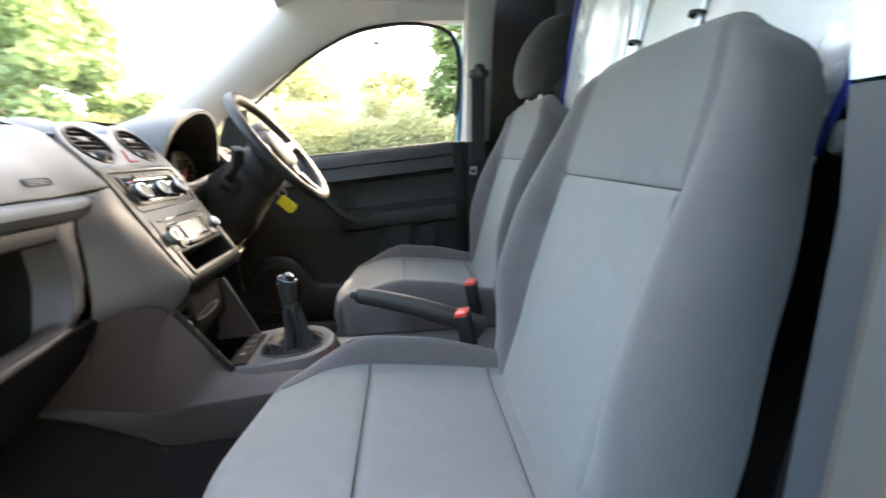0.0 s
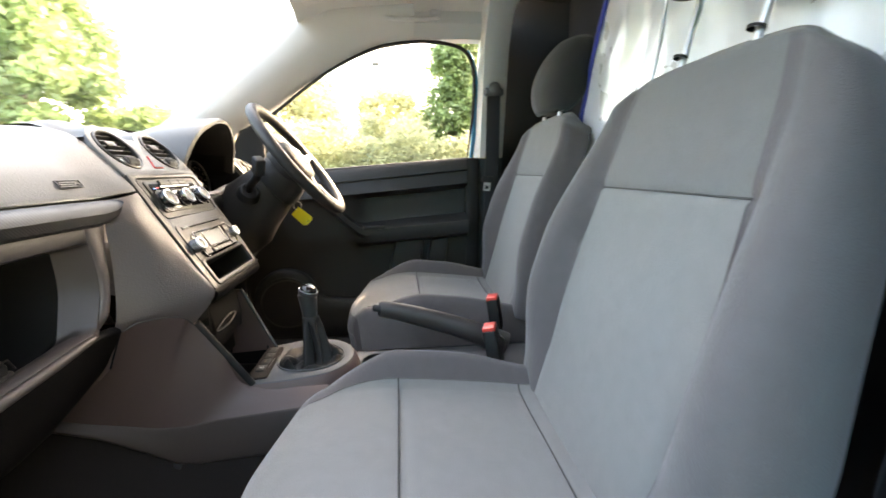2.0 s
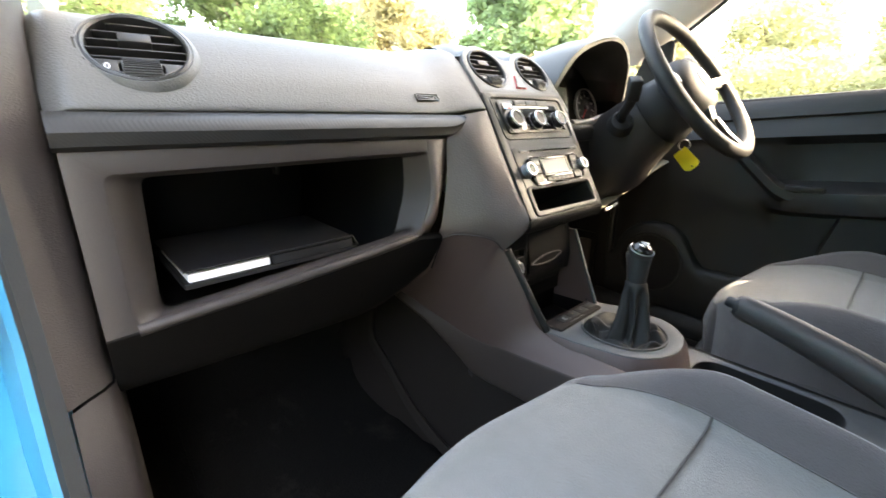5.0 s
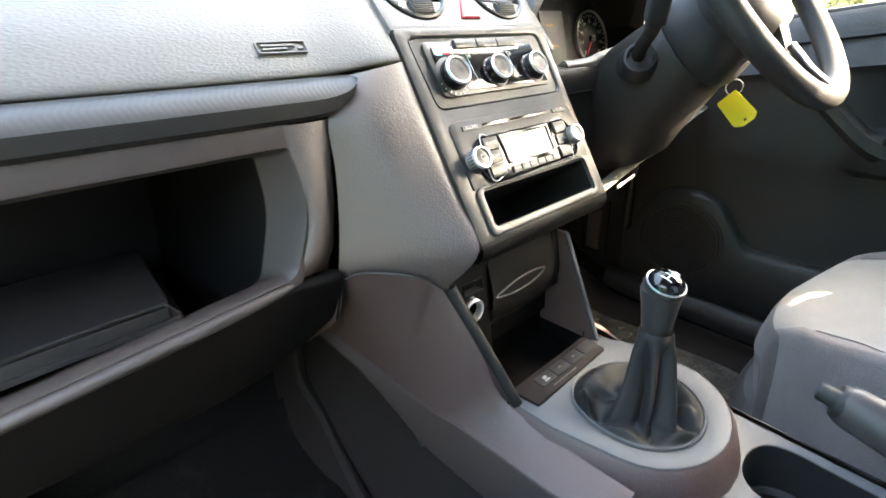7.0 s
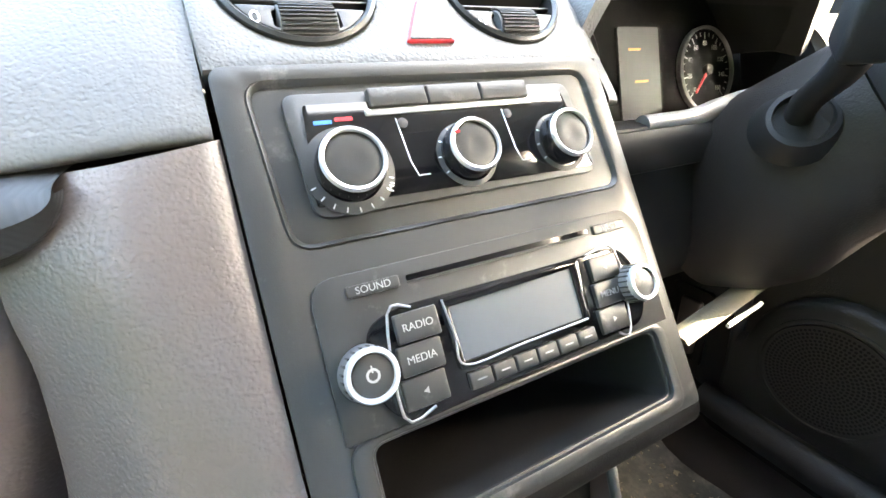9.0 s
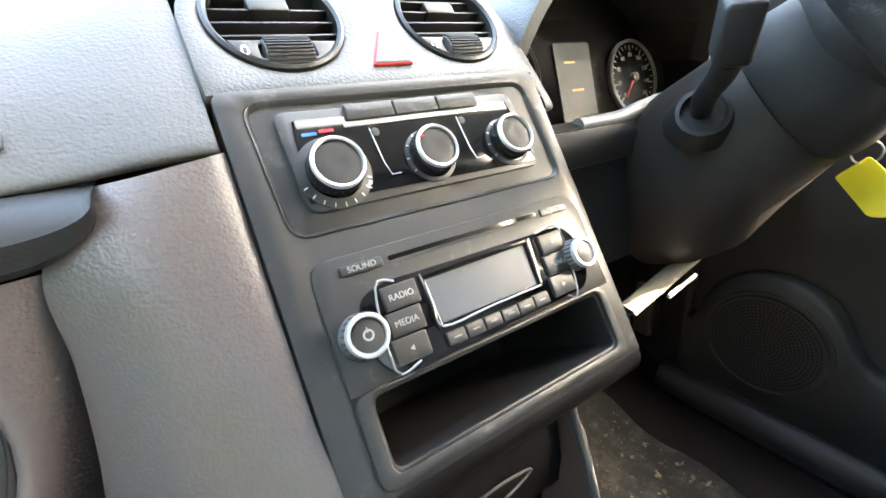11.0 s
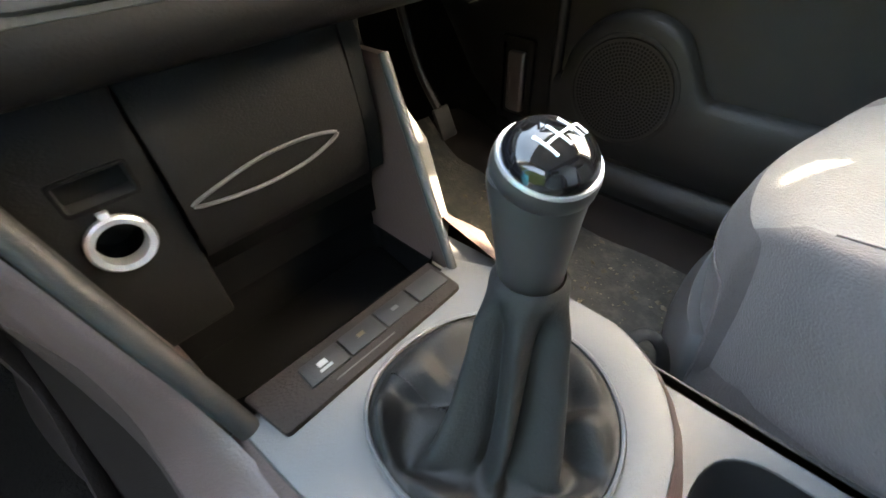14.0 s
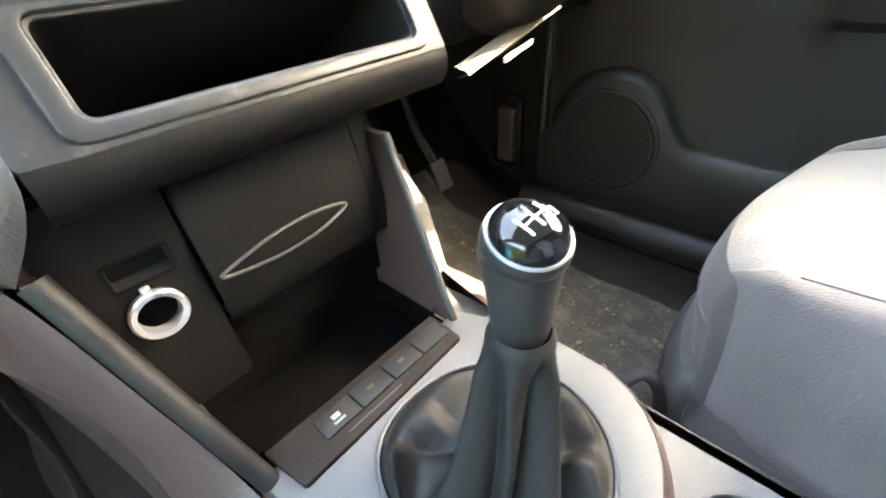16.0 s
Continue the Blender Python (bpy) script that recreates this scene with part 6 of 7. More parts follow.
part("cover", plate(rect(-0.006, -0.003, 0.222, 0.15, 0.006), [], -0.003, 0.003, BM, 0.001), FOLDER, book, "black lower cover")
part("paper_block", plate(rect(0.0, 0.001, 0.094, 0.14, 0.002), [], 0.0032, 0.0130, BM, 0.001), PAPER, book, "white paper pages")
part("cover_flap", plate(rect(0.096, -0.002, 0.215, 0.15, 0.004), [], 0.0032, 0.0150, BM, 0.003), FOLDER, book, "black closed half")
part("upper_cover", plate(rect(-0.004, 0.0, 0.215, 0.15, 0.005), [], 0.0155, 0.0180, BM, 0.0008), FOLDER, book, "black upper cover")
part("cover_edge", sweep([BM @ Vector(p) for p in ((0.094, -0.002, 0.0190), (0.15, -0.003, 0.0195), (0.212, -0.004, 0.0200), (0.220, -0.004, 0.006))], 0.0014, 8), FOLDER, book, "curled cover edge")

# ==== seats ====


def front_seat(yc, door_side, label, back=0.0):
    """A seat centred at yc, slid back by so much; door_side is -1 or 1."""
    seat = thing("front_seat", (0.05, yc, 0.47), label, "car seat", "front seats")

    def cushion_row(s):
        # s runs from the front edge (0) to the rear (1)
        x = lerp(-0.205, 0.265, s)
        nose = ease(s / 0.16)
        w = table(s, [(0, 0.150), (0.03, 0.174), (0.08, 0.203), (0.16, 0.232), (0.3, 0.253), (0.7, 0.255), (1.0, 0.235)])
        zc = table(s, [(0.0, 0.705), (0.05, 0.737), (0.12, 0.752), (0.22, 0.757), (0.36, 0.752), (0.7, 0.735), (0.85, 0.730), (1.0, 0.745)])
        rise = 0.045 * ease((s - 0.06) / 0.30) * (1 - 0.55 * ease((s - 0.55) / 0.4)) + 0.004
        pts = []
        for k in range(45):
            v = lerp(-1, 1, k / 44)
            a = abs(v)
            y = w * v
            inner = 0.66
            if a < inner:
                z = zc + 0.010 * (a / inner) ** 4 + 0.006 * (1 - (a / inner) ** 2)
            else:
                u = (a - inner) / (1 - inner)
                z = zc + 0.010 + rise * math.sin(min(1, u * 1.5) * math.pi / 2) - 0.095 * max(0, u - 0.42) ** 2 / 0.336
            z -= 0.0045 * math.exp(-((a - inner) / 0.018) ** 2)
            if a < inner:
                z -= 0.0045 * math.exp(-((x + 0.038) / 0.005) ** 2) + 0.0045 * math.exp(-((x - 0.170) / 0.005) ** 2)
            if a > 0.93:
                z -= 0.03 * ((a - 0.93) / 0.07) ** 2
            pts.append(Vector((x - 0.03 * (1 - nose) * (1 - a ** 2) - (0.012 * math.sin(max(0, 1 - a * a) * 1.57) if s < 0.1 else 0), yc + y, z)))
        return pts

    ss = [0, 0.015, 0.03, 0.05, 0.075, 0.1, 0.13, 0.16, 0.2, 0.24, 0.28, 0.31, 0.335, 0.345, 0.355, 0.37, 0.4, 0.45, 0.5, 0.55, 0.6, 0.65, 0.7, 0.75, 0.78, 0.79, 0.798, 0.806, 0.82, 0.86, 0.9, 0.95, 1.0]
    grid = [cushion_row(s) for s in ss]
    lo_k, hi_k = 7, 37
    part("cushion_centre", skin([r[lo_k:hi_k + 1] for r in grid]), FABRIC, seat, "mid-grey woven cloth panel", 70)
    for nm, sl in (("cushion_bolster", slice(0, lo_k + 1)), ("cushion_bolster", slice(hi_k, 45))):
        part(nm, skin([r[sl] for r in grid]), BOLSTER, seat, "dark grey cloth bolster", 70)
    seam_front = [p + Vector((0, 0, 0.0012)) for p in grid[13][lo_k:hi_k + 1]]
    seam_rear = [p + Vector((0, 0, 0.0012)) for p in grid[26][lo_k:hi_k + 1]]
    for ln in (seam_front, seam_rear):
        part("seam", sweep(ln, 0.0013, 6), DARKSEAM, seat, "dark stitched seam")
    for k in (lo_k, hi_k):
        part("seam", sweep([r[k] + Vector((0, 0, 0.0006)) for r in grid[4:]], 0.0009, 6), BOLSTER, seat, "stitched seam")
    # valance round the cushion, with its piping seam
    ring = [r[0] for r in reversed(grid)] + grid[0][1:] + [r[-1] for r in grid[1:]]
    cx = Vector((0.03, yc, 0))
    rows = []
    for p in ring:
        d = Vector((p.x - cx.x, p.y - cx.y, 0)).normalized()
        rows.append([p, p + d * 0.006 + Vector((0, 0, -0.016)), p + d * 0.010 + Vector((0, 0, -0.036)), p + d * 0.0105 + Vector((0, 0, -0.050)), p + d * 0.006 + Vector((0, 0, -0.085)), p - d * 0.002 + Vector((0, 0, -0.125))])
    part("cushion_side", skin(rows), SHADECLOTH, seat, "grey cloth cushion side, coloured darker for its shade", 70)
    part("piping", sweep([p[3] + (p[3] - p[4]).normalized() * 0.001 for p in rows], 0.0016, 6), BOLSTER, seat, "piped seam")
    rows = [[p - Vector((0, 0, 0.119)) + (Vector((cx.x, cx.y, 0)) - Vector((p.x, p.y, 0))).normalized() * 0.004, p - Vector((0, 0, 0.122)) + (Vector((p.x - cx.x, p.y - cx.y, 0))).normalized() * 0.010, p - Vector((0, 0, 0.130)) + (Vector((p.x - cx.x, p.y - cx.y, 0))).normalized() * 0.015, p - Vector((0, 0, 0.150)) + (Vector((p.x - cx.x, p.y - cx.y, 0))).normalized() * 0.020, p - Vector((0, 0, 0.170)) + (Vector((p.x - cx.x, p.y - cx.y, 0))).normalized() * 0.021, p - Vector((0, 0, 0.178)) + (Vector((p.x - cx.x, p.y - cx.y, 0))).normalized() * 0.016, Vector((p.x, p.y, 0.54)), Vector((lerp(p.x, cx.x, 0.12), lerp(p.y, cx.y, 0.12), 0.465))] for p in ring]
    part("seat_base", skin(rows), GREYTRIM, seat, "dark grey plastic seat base skirt")

    # backrest: sections from the bottom to the top, leaning back
    def back_row(s):
        lean = Vector((0.285, 0, 1.0)).normalized()
        nrm = Vector((-1.0, 0, 0.285)).normalized()
        o = Vector((0.196, yc, 0.735)) + lean * (0.560 * s)
        w = table(s, [(0, 0.240), (0.12, 0.254), (0.3, 0.258), (0.5, 0.249), (0.68, 0.231), (0.85, 0.214), (0.95, 0.194), (1.0, 0.152)])
        bol = 0.046 * ease((s - 0.02) / 0.34) * (1 - 0.80 * ease((s - 0.48) / 0.40)) + 0.008
        wrap = table(s, [(0, 0.095), (0.25, 0.068), (0.5, 0.050), (0.75, 0.056), (0.9, 0.074), (0.95, 0.066), (1.0, 0.020)])
        cap = 0.012 * ease((s - 0.93) / 0.07)
        inner = lerp(0.60, 0.72, s)
        pts = []
        for k in range(57):
            v = lerp(-1.24, 1.24, k / 56)
            a = abs(v)
            if a <= 1:
                y = w * v
                if a < inner:
                    d = 0.006 * (1 - (a / inner) ** 2) + 0.004 * (a / inner) ** 4
                else:
                    u = (a - inner) / (1 - inner)
                    d = 0.004 + bol * math.sin(min(1, u * 1.35) * math.pi / 2) * (1 - 0.35 * max(0, u - 0.7) ** 2 / 0.09)
                d -= 0.0055 * math.exp(-((a - inner) / 0.016) ** 2) * (1 - ease((s - 0.62) / 0.25))
                if a < inner:
                    d -= 0.005 * math.exp(-((s - 0.667) / 0.009) ** 2)
                d -= cap * 3 * a ** 4 + 0.03 * ease((s - 0.955) / 0.045)
            else:
                u = (a - 1) / 0.24
                y = math.copysign(w * (1 + 0.028 * math.sin(u * math.pi) - 0.11 * u * ease((s - 0.55) / 0.4)), v)
                d = 0.004 + bol * 0.65 - cap * 3 - u * (wrap + bol * 0.6) - 0.03 * ease((s - 0.955) / 0.045)
            drop = 0.034 * ease((min(a, 1.0) - 0.45) / 0.55) ** 2 * ease((s - 0.70) / 0.30)
            pts.append(o + nrm * d + Vector((0, y, 0)) - lean * drop)
        for _ in range(10):
            pts = [p if abs(k - 28) < 18 or k in (0, 56) else (pts[k - 1] + p * 2 + pts[k + 1]) / 4 for k, p in enumerate(pts)]
        return pts

    ss = [0, 0.03, 0.07, 0.12, 0.17, 0.22, 0.27, 0.32, 0.37, 0.42, 0.47, 0.52, 0.57, 0.61, 0.64, 0.652, 0.66, 0.667, 0.675, 0.69, 0.72, 0.76, 0.80, 0.84, 0.88, 0.91, 0.935, 0.955, 0.97, 0.98, 0.99, 1.0]
    grid = [back_row(s) for s in ss]
    ci, cj = 14, 42
    part("backrest_centre", skin([r[ci:cj + 1] for r in grid[:18]]), FABRIC, seat, "mid-grey woven cloth backrest panel", 70)
    part("backrest_upper", skin([r[ci:cj + 1] for r in grid[17:]]), UPPER, seat, "darker grey cloth upper backrest", 70)
    for sl in (slice(0, ci + 1), slice(cj, 57)):
        part("backrest_bolster", skin([r[sl] for r in grid]), BOLSTER, seat, "dark grey cloth backrest bolster", 70)
    off = Vector((-0.0012, 0, 0.0003))
    part("seam", sweep([p + off for p in grid[17][ci:cj + 1]], 0.0014, 6), DARKSEAM, seat, "dark stitched seam")
    for k in (ci, cj):
        part("seam", sweep([r[k] for r in grid[2:18]], 0.0009, 6), BOLSTER, seat, "stitched seam")
    rows = [[r[0], lerp(r[0], r[-1], 0.1) + Vector((0.012, 0, 0)), lerp(r[0], r[-1], 0.5) + Vector((0.02, 0, 0)), lerp(r[0], r[-1], 0.9) + Vector((0.012, 0, 0)), r[-1]] for r in grid]
    part("backrest_rear", skin(rows), BOLSTER, seat, "grey cloth seat back")
    tp = grid[-1]
    bk = [lerp(tp[0], tp[-1], k / 56) + Vector((0.012 * math.sin(math.pi * k / 56), 0, 0)) for k in range(57)]
    part("backrest_top", skin([[lerp(p, q, s) + Vector((0, 0, 0.008 * math.sin(math.pi * s) * math.sin(math.pi * k / 56))) for k, (p, q) in enumerate(zip(tp, bk))] for s in (0, 0.25, 0.5, 0.75, 1)]), BOLSTER, seat, "", 70)
    # head restraint on two posts
    hx, hz = 0.372, 1.385
    for dy in (-0.062, 0.062):
        part("headrest_post", sweep([(0.350, yc + dy, 1.24), (0.372, yc + dy, 1.33), (0.382, yc + dy, 1.40)], 0.0052, 10), CHROME, seat, "chrome headrest post")
        part("post_guide", lathe([(0.009, 0.0), (0.009, 0.004), (0.006, 0.005)], pose(0.352, yc + dy, 1.268, 0, 12, 0), 18), DARK, seat)
    rows = []
    for j in range(15):
        s = j / 14
        hw = (0.136 if door_side < 0 else 0.142) * (1 - 0.10 * s) * math.sin(math.pi * (0.10 + 0.80 * s)) ** 0.35
        th = 0.066 * math.sin(math.pi * (0.07 + 0.86 * s)) ** 0.5
        z = (1.350 if door_side < 0 else 1.272) + (0.175 if door_side < 0 else 0.190) * s
        row = []
        for k in range(32):
            a = 2 * math.pi * k / 32
            ca, sa = math.cos(a), math.sin(a)
            row.append(Vector((0.378 + 0.05 * (s - 0.3) + th * math.copysign(abs(ca) ** 0.75, ca) - 0.012 * (1 - abs(sa)), yc + hw * math.copysign(abs(sa) ** 0.7, sa), z)))
        rows.append(row)
    part("headrest", skin(rows, close_v=True, cap=True), HEADCLOTH, seat, "black padded headrest", 70)
    # recliner cover on the door side
    ys = yc + door_side * 0.262
    rl = axes((0.235, ys, 0.665), (1, 0, 0), (0, 0, 1)) if door_side < 0 else axes((0.235, ys, 0.665), (-1, 0, 0), (0, 0, 1))
    rc = part("recliner_cover", plate(rounded([(-0.14, -0.05), (0.06, -0.05), (0.085, 0.04), (0.07, 0.125), (0.03, 0.13), (-0.04, 0.06), (-0.14, 0.02)], 0.02) if door_side < 0 else rounded([(-0.06, -0.05), (0.14, -0.05), (0.14, 0.02), (0.04, 0.06), (-0.03, 0.13), (-0.07, 0.125), (-0.085, 0.04)], 0.02), [], 0.0, 0.024, rl, 0.006), DARK, seat, "black plastic recliner cover")
    part("recliner_lever", box((-0.03, 0.045, 0.02), (0.015, 0.085, 0.04), 0.008, rl, None, 3), TRIM, rc, "dark recliner lever")
    for dy in (-0.17, 0.17):
        part("seat_rail", box((-0.22, yc + dy - 0.02, 0.452), (0.26, yc + dy + 0.02, 0.50), 0.004), DARK, seat, "steel seat rail")
    return seat


front_seat(-0.365, -1, "grey cloth passenger seat with raised headrest on chrome posts")
driver = front_seat(0.365, 1, "grey cloth driver's seat with padded headrest")
driver.location.x += 0.062
driver.location.z += 0.010

# adjuster loop on the floor beside the driver's seat
loop = thing("seat_strap", (-0.185, 0.185, 0.468), "black strap loop lying beside the driver's seat rail", "strap")
part("strap_loop", sweep(smooth_line([(-0.198, 0.168, 0.575), (-0.212, 0.185, 0.598), (-0.200, 0.205, 0.612), (-0.182, 0.207, 0.600), (-0.172, 0.196, 0.572), (-0.182, 0.176, 0.562)], 6, True), 0.0075, 10, closed=True, flat=0.5), RUBBER, loop, "black rubbery loop")
part("strap_tail", sweep(smooth_line([(-0.175, 0.187, 0.566), (-0.15, 0.172, 0.555), (-0.11, 0.158, 0.53), (-0.06, 0.15, 0.47)], 6), 0.011, 10, flat=0.4), RUBBER, loop, "black strap tail")

# ==== belts ====


def buckle(base, top, label):
    b = thing("belt_buckle", base, label, "seat belt buckle", "belt buckles")
    base, top = Vector(base), Vector(top)
    up = (top - base).normalized()
    m = axes(top, (0, 1, 0), up.cross(Vector((0, 1, 0))).cross(Vector((0, 1, 0))) * -1)
    m = axes(top, (0.35, 1, 0), up)
    part("body", box((-0.020, -0.080, -0.014), (0.020, -0.002, 0.014), 0.005, m, None, 3), DARK, b, "black buckle body")
    part("release_button", box((-0.0185, -0.010, -0.0125), (0.0185, 0.003, 0.0125), 0.002, m), RED, b, "bright red release button")
    part("strap", sweep([base, lerp(base, m @ Vector((0, -0.07, 0)), 0.5) + Vector((0.005, 0, 0)), m @ Vector((0, -0.07, 0))], 0.013, 10, flat=0.35, up=(1, 0, 0)), RUBBER, b, "black buckle stem")


buckle((0.185, -0.085, 0.62), (0.138, -0.097, 0.818), "black seat belt buckle with red button beside the passenger seat")
buckle((0.22, 0.085, 0.62), (0.184, 0.085, 0.822), "black seat belt buckle with red button beside the driver's seat")
for side, zt in ((1, 1.385), (-1, 1.42)):
    y0 = side * 0.632
    belt = thing("seat_belt", (0.30, y0, 1.0), "black seat belt hanging from the pillar" if side > 0 else "black seat belt hanging beside the passenger seat", "seat belt", "seat belts")
    x0 = 0.305 if side > 0 else 0.372
    rows = []
    for k in range(14):
        s = k / 13
        z = lerp(zt - 0.01, 0.52, s)
        x = lerp(x0, x0 + (-0.02 if s < 0.6 else -0.03), s)
        rows.append([(x - 0.024, y0 - side * 0.010 * math.sin(3 * s), z), (x, y0 - side * (0.004 + 0.010 * math.sin(3 * s)), z), (x + 0.024, y0 - side * 0.010 * math.sin(3 * s), z)])
    part("webbing", slab(rows, (0, side * 0.0015, 0)), WEB, belt, "black webbing")
    part("upper_guide", box((x0 - 0.034, y0 - 0.012, zt - 0.012), (x0 + 0.034, y0 + 0.022, zt + 0.014), 0.008, None, None, 3), GREYTRIM if side > 0 else DARK, belt, "belt guide on the pillar")
    part("guide_bolt", lathe([(0.020, 0.0), (0.019, 0.010), (0.012, 0.014), (0.001, 0.015)], axes((x0, y0 - side * 0.010, zt + 0.012), (1, 0, 0), (0, 0, side)), 24), GREYTRIM, belt, "round bolt cover")
    if side > 0:
        tm = axes((0.283, y0 - 0.012, 1.085), (1, 0, -0.1), (0.1, 0, 1))
        part("tongue_body", box((-0.022, -0.008, -0.005), (0.022, 0.014, 0.006), 0.003, tm), DARK, belt, "black tongue housing")
        part("tongue", plate(rect(-0.012, -0.038, 0.012, -0.006, 0.004), [rect(-0.0065, -0.031, 0.0065, -0.019, 0.002)], -0.001, 0.001, tm), STEEL, belt, "steel belt tongue")
    else:
        tm = axes((0.350, y0 + 0.010, 1.135), (1, 0, -0.1), (0.1, 0, 1))
        part("tongue_body", box((-0.024, -0.010, -0.006), (0.024, 0.014, 0.008), 0.005, tm), DARK, belt, "black tongue housing")

# ==== driver's door ====
door = thing("door_1", (-0.2, 0.70, 0.5), "closed driver's door with black plastic lining, armrest and speaker", "car door", kind="structure")


def sill_z(x):
    return 1.105 + 0.062 * (x + 0.50) / 0.73 if x > -0.5 else 1.105


# lining: sections along the door, each a line from the window sill to the bottom edge
rows = []
for i in range(41):
    x = lerp(-0.60, 0.215, i / 40)
    top = sill_z(x)
    arm = ease((x + 0.22) / 0.08)  # the armrest runs over the rear part
    az = table(x, [(-0.56, 0.93), (-0.2, 0.925), (-0.146, 0.925), (0.0, 0.938), (0.22, 0.955)])
    dip = 0.655 + 0.012
    rows.append([(x, y, z) for y, z in (
        (0.700, top), (0.672, top + 0.001), (0.664, top - 0.008), (0.659, top - 0.026), (0.655, top - 0.042), (0.663, top - 0.046), (0.648, top - 0.090),
        (0.657, top - 0.097), (lerp(0.662, 0.690, arm), top - 0.11), (lerp(0.664, 0.697, arm), az + 0.045), (lerp(0.664, 0.690, arm), az + 0.012),
        (lerp(0.664, 0.640, arm), az), (lerp(0.664, 0.618, arm), az - 0.010), (lerp(0.664, 0.614, arm), az - 0.030), (lerp(0.664, 0.625, arm), az - 0.058),
        (0.668, az - 0.075), (0.672, 0.80), (0.672, 0.74), (0.670, 0.69), (0.664, 0.60), (0.664, 0.50))])
lining = part("lining", slab(rows, (0, 0.004, 0)), DOORSKIN, door, "black moulded door lining")
# front sweep of the armrest up towards the mirror
part("armrest_front", skin([[Vector(p) + Vector((0.0, dy, dz)) for dy, dz in ((0.030, 0.018), (0.006, 0.022), (-0.008, 0.012), (-0.010, -0.008), (0.004, -0.024), (0.034, -0.022))] for p in smooth_line([(-0.36, 0.668, 1.045), (-0.29, 0.652, 1.010), (-0.225, 0.636, 0.955), (-0.175, 0.627, 0.915), (-0.13, 0.626, 0.902), (-0.06, 0.628, 0.905)], 6)], close_v=False), DOORSKIN, door, "sweeping armrest pull")
part("handle_recess", box((-0.160, 0.612, 0.918), (-0.085, 0.636, 0.9320), 0.004), RIM, door, "black switch recess in the armrest")
part("window_switch", box((-0.128, 0.616, 0.930), (-0.106, 0.632, 0.9345), 0.002), DARK, door, "window switch")
# pocket: one raised lower wall that swells round the speaker and runs back as a ledge
SX, SZ = -0.447, 0.652


def pocket_top(x):
    """The upper edge of the raised wall: an arch over the speaker, then a level ledge."""
    d = x - SX
    ledge = 0.662 - 0.012 * (x + 0.30)
    round_top = SZ + math.sqrt(max(0.0, 0.122 ** 2 - d * d)) if abs(d) < 0.122 else SZ - 0.02
    if d < 0.07:
        return max(round_top, SZ)
    return lerp(SZ + 0.0999, ledge, ease((d - 0.07) / 0.075) ** 0.8) if d < 0.145 else ledge


rows = []
for i in range(61):
    x = lerp(-0.584, 0.205, i / 60)
    zt = pocket_top(x)
    rows.append([(x, 0.669, zt + 0.003), (x, 0.654, zt + 0.002), (x, 0.645, zt - 0.003), (x, 0.640, zt - 0.012), (x, 0.638, lerp(zt, 0.58, 0.5)), (x, 0.637, 0.575), (x, 0.643, 0.525), (x, 0.662, 0.505)])
part("pocket", skin(rows), DOORSKIN, door, "black door pocket wall swelling round the speaker", 60)
SP = axes((SX, 0.642, SZ), (1, 0, 0), (0, 0, 1))
part("speaker_pod", lathe([(0.100, -0.004), (0.097, 0.005), (0.094, 0.0065), (0.091, 0.006), (0.0885, 0.003), (0.001, 0.002)], SP, 56), DOORSKIN, door, "round speaker moulding")
bm = bmesh.new()
for ring_i in range(1, 15):
    rr = 0.0058 * ring_i
    cnt = max(6, int(6.0 * ring_i))
    for k in range(cnt):
        a = 2 * math.pi * k / cnt + 0.2 * ring_i
        c = Vector((rr * math.cos(a), rr * math.sin(a)))
        bm.faces.new([bm.verts.new(SP @ Vector((c.x + 0.0023 * math.cos(b), c.y + 0.0023 * math.sin(b), 0.0074))) for b in [2 * math.pi * q / 6 for q in range(6)]])
grille = part("speaker_grille", lathe([(0.0885, 0.004), (0.088, 0.0066), (0.05, 0.0069), (0.001, 0.007)], SP, 48), MESH, door, "perforated black speaker grille")
part("perforations", bm, HOLE, grille, "", 0)
for xs, w in (((-0.052, 0.062, 0.022, -0.098), 0.650), ((0.080, 0.150, 0.118, 0.040), 0.648)):
    x0, x1, x2, x3 = xs
    z0, z1 = 0.880, 0.672
    outer = [Vector((x0, 0.6735, z0)), Vector((x1, 0.6735, z0 + 0.012)), Vector((x2, 0.6735, z1)), Vector((x3, 0.6735, z1))]
    mid = sum(outer, Vector()) / 4
    inner = [lerp(p, mid, 0.14) + Vector((0, w - 0.6735, 0)) for p in outer]
    soft = [lerp(p, q, 0.72) + Vector((0, -0.003, 0)) for p, q in zip(outer, inner)]
    bm = skin([outer, soft, inner], close_v=True)
    bm.verts.ensure_lookup_table()
    bm.faces.new(bm.verts[-4:])
    part("lining_panel", bm, DOORSKIN, door, "raised panel on the lining")
part("sill_trim", skin([smooth_line([(x, 0.668, 0.510), (x, 0.652, 0.514), (x, 0.637, 0.509), (x, 0.627, 0.496), (x, 0.623, 0.476), (x, 0.630, 0.450)], 4) for x in (-0.62, -0.45, -0.3, -0.1, 0.22)]), DOORSKIN, van, "rounded black door sill trim", 70)
part("door_edge", sweep(smooth_line([(-0.596, 0.668, 0.98), (-0.594, 0.664, 0.72), (-0.588, 0.662, 0.59), (-0.565, 0.660, 0.538), (-0.50, 0.658, 0.515), (-0.25, 0.656, 0.530), (0.2, 0.656, 0.542)], 6), 0.011, 10), DOORSKIN, door, "rounded lower door edge")
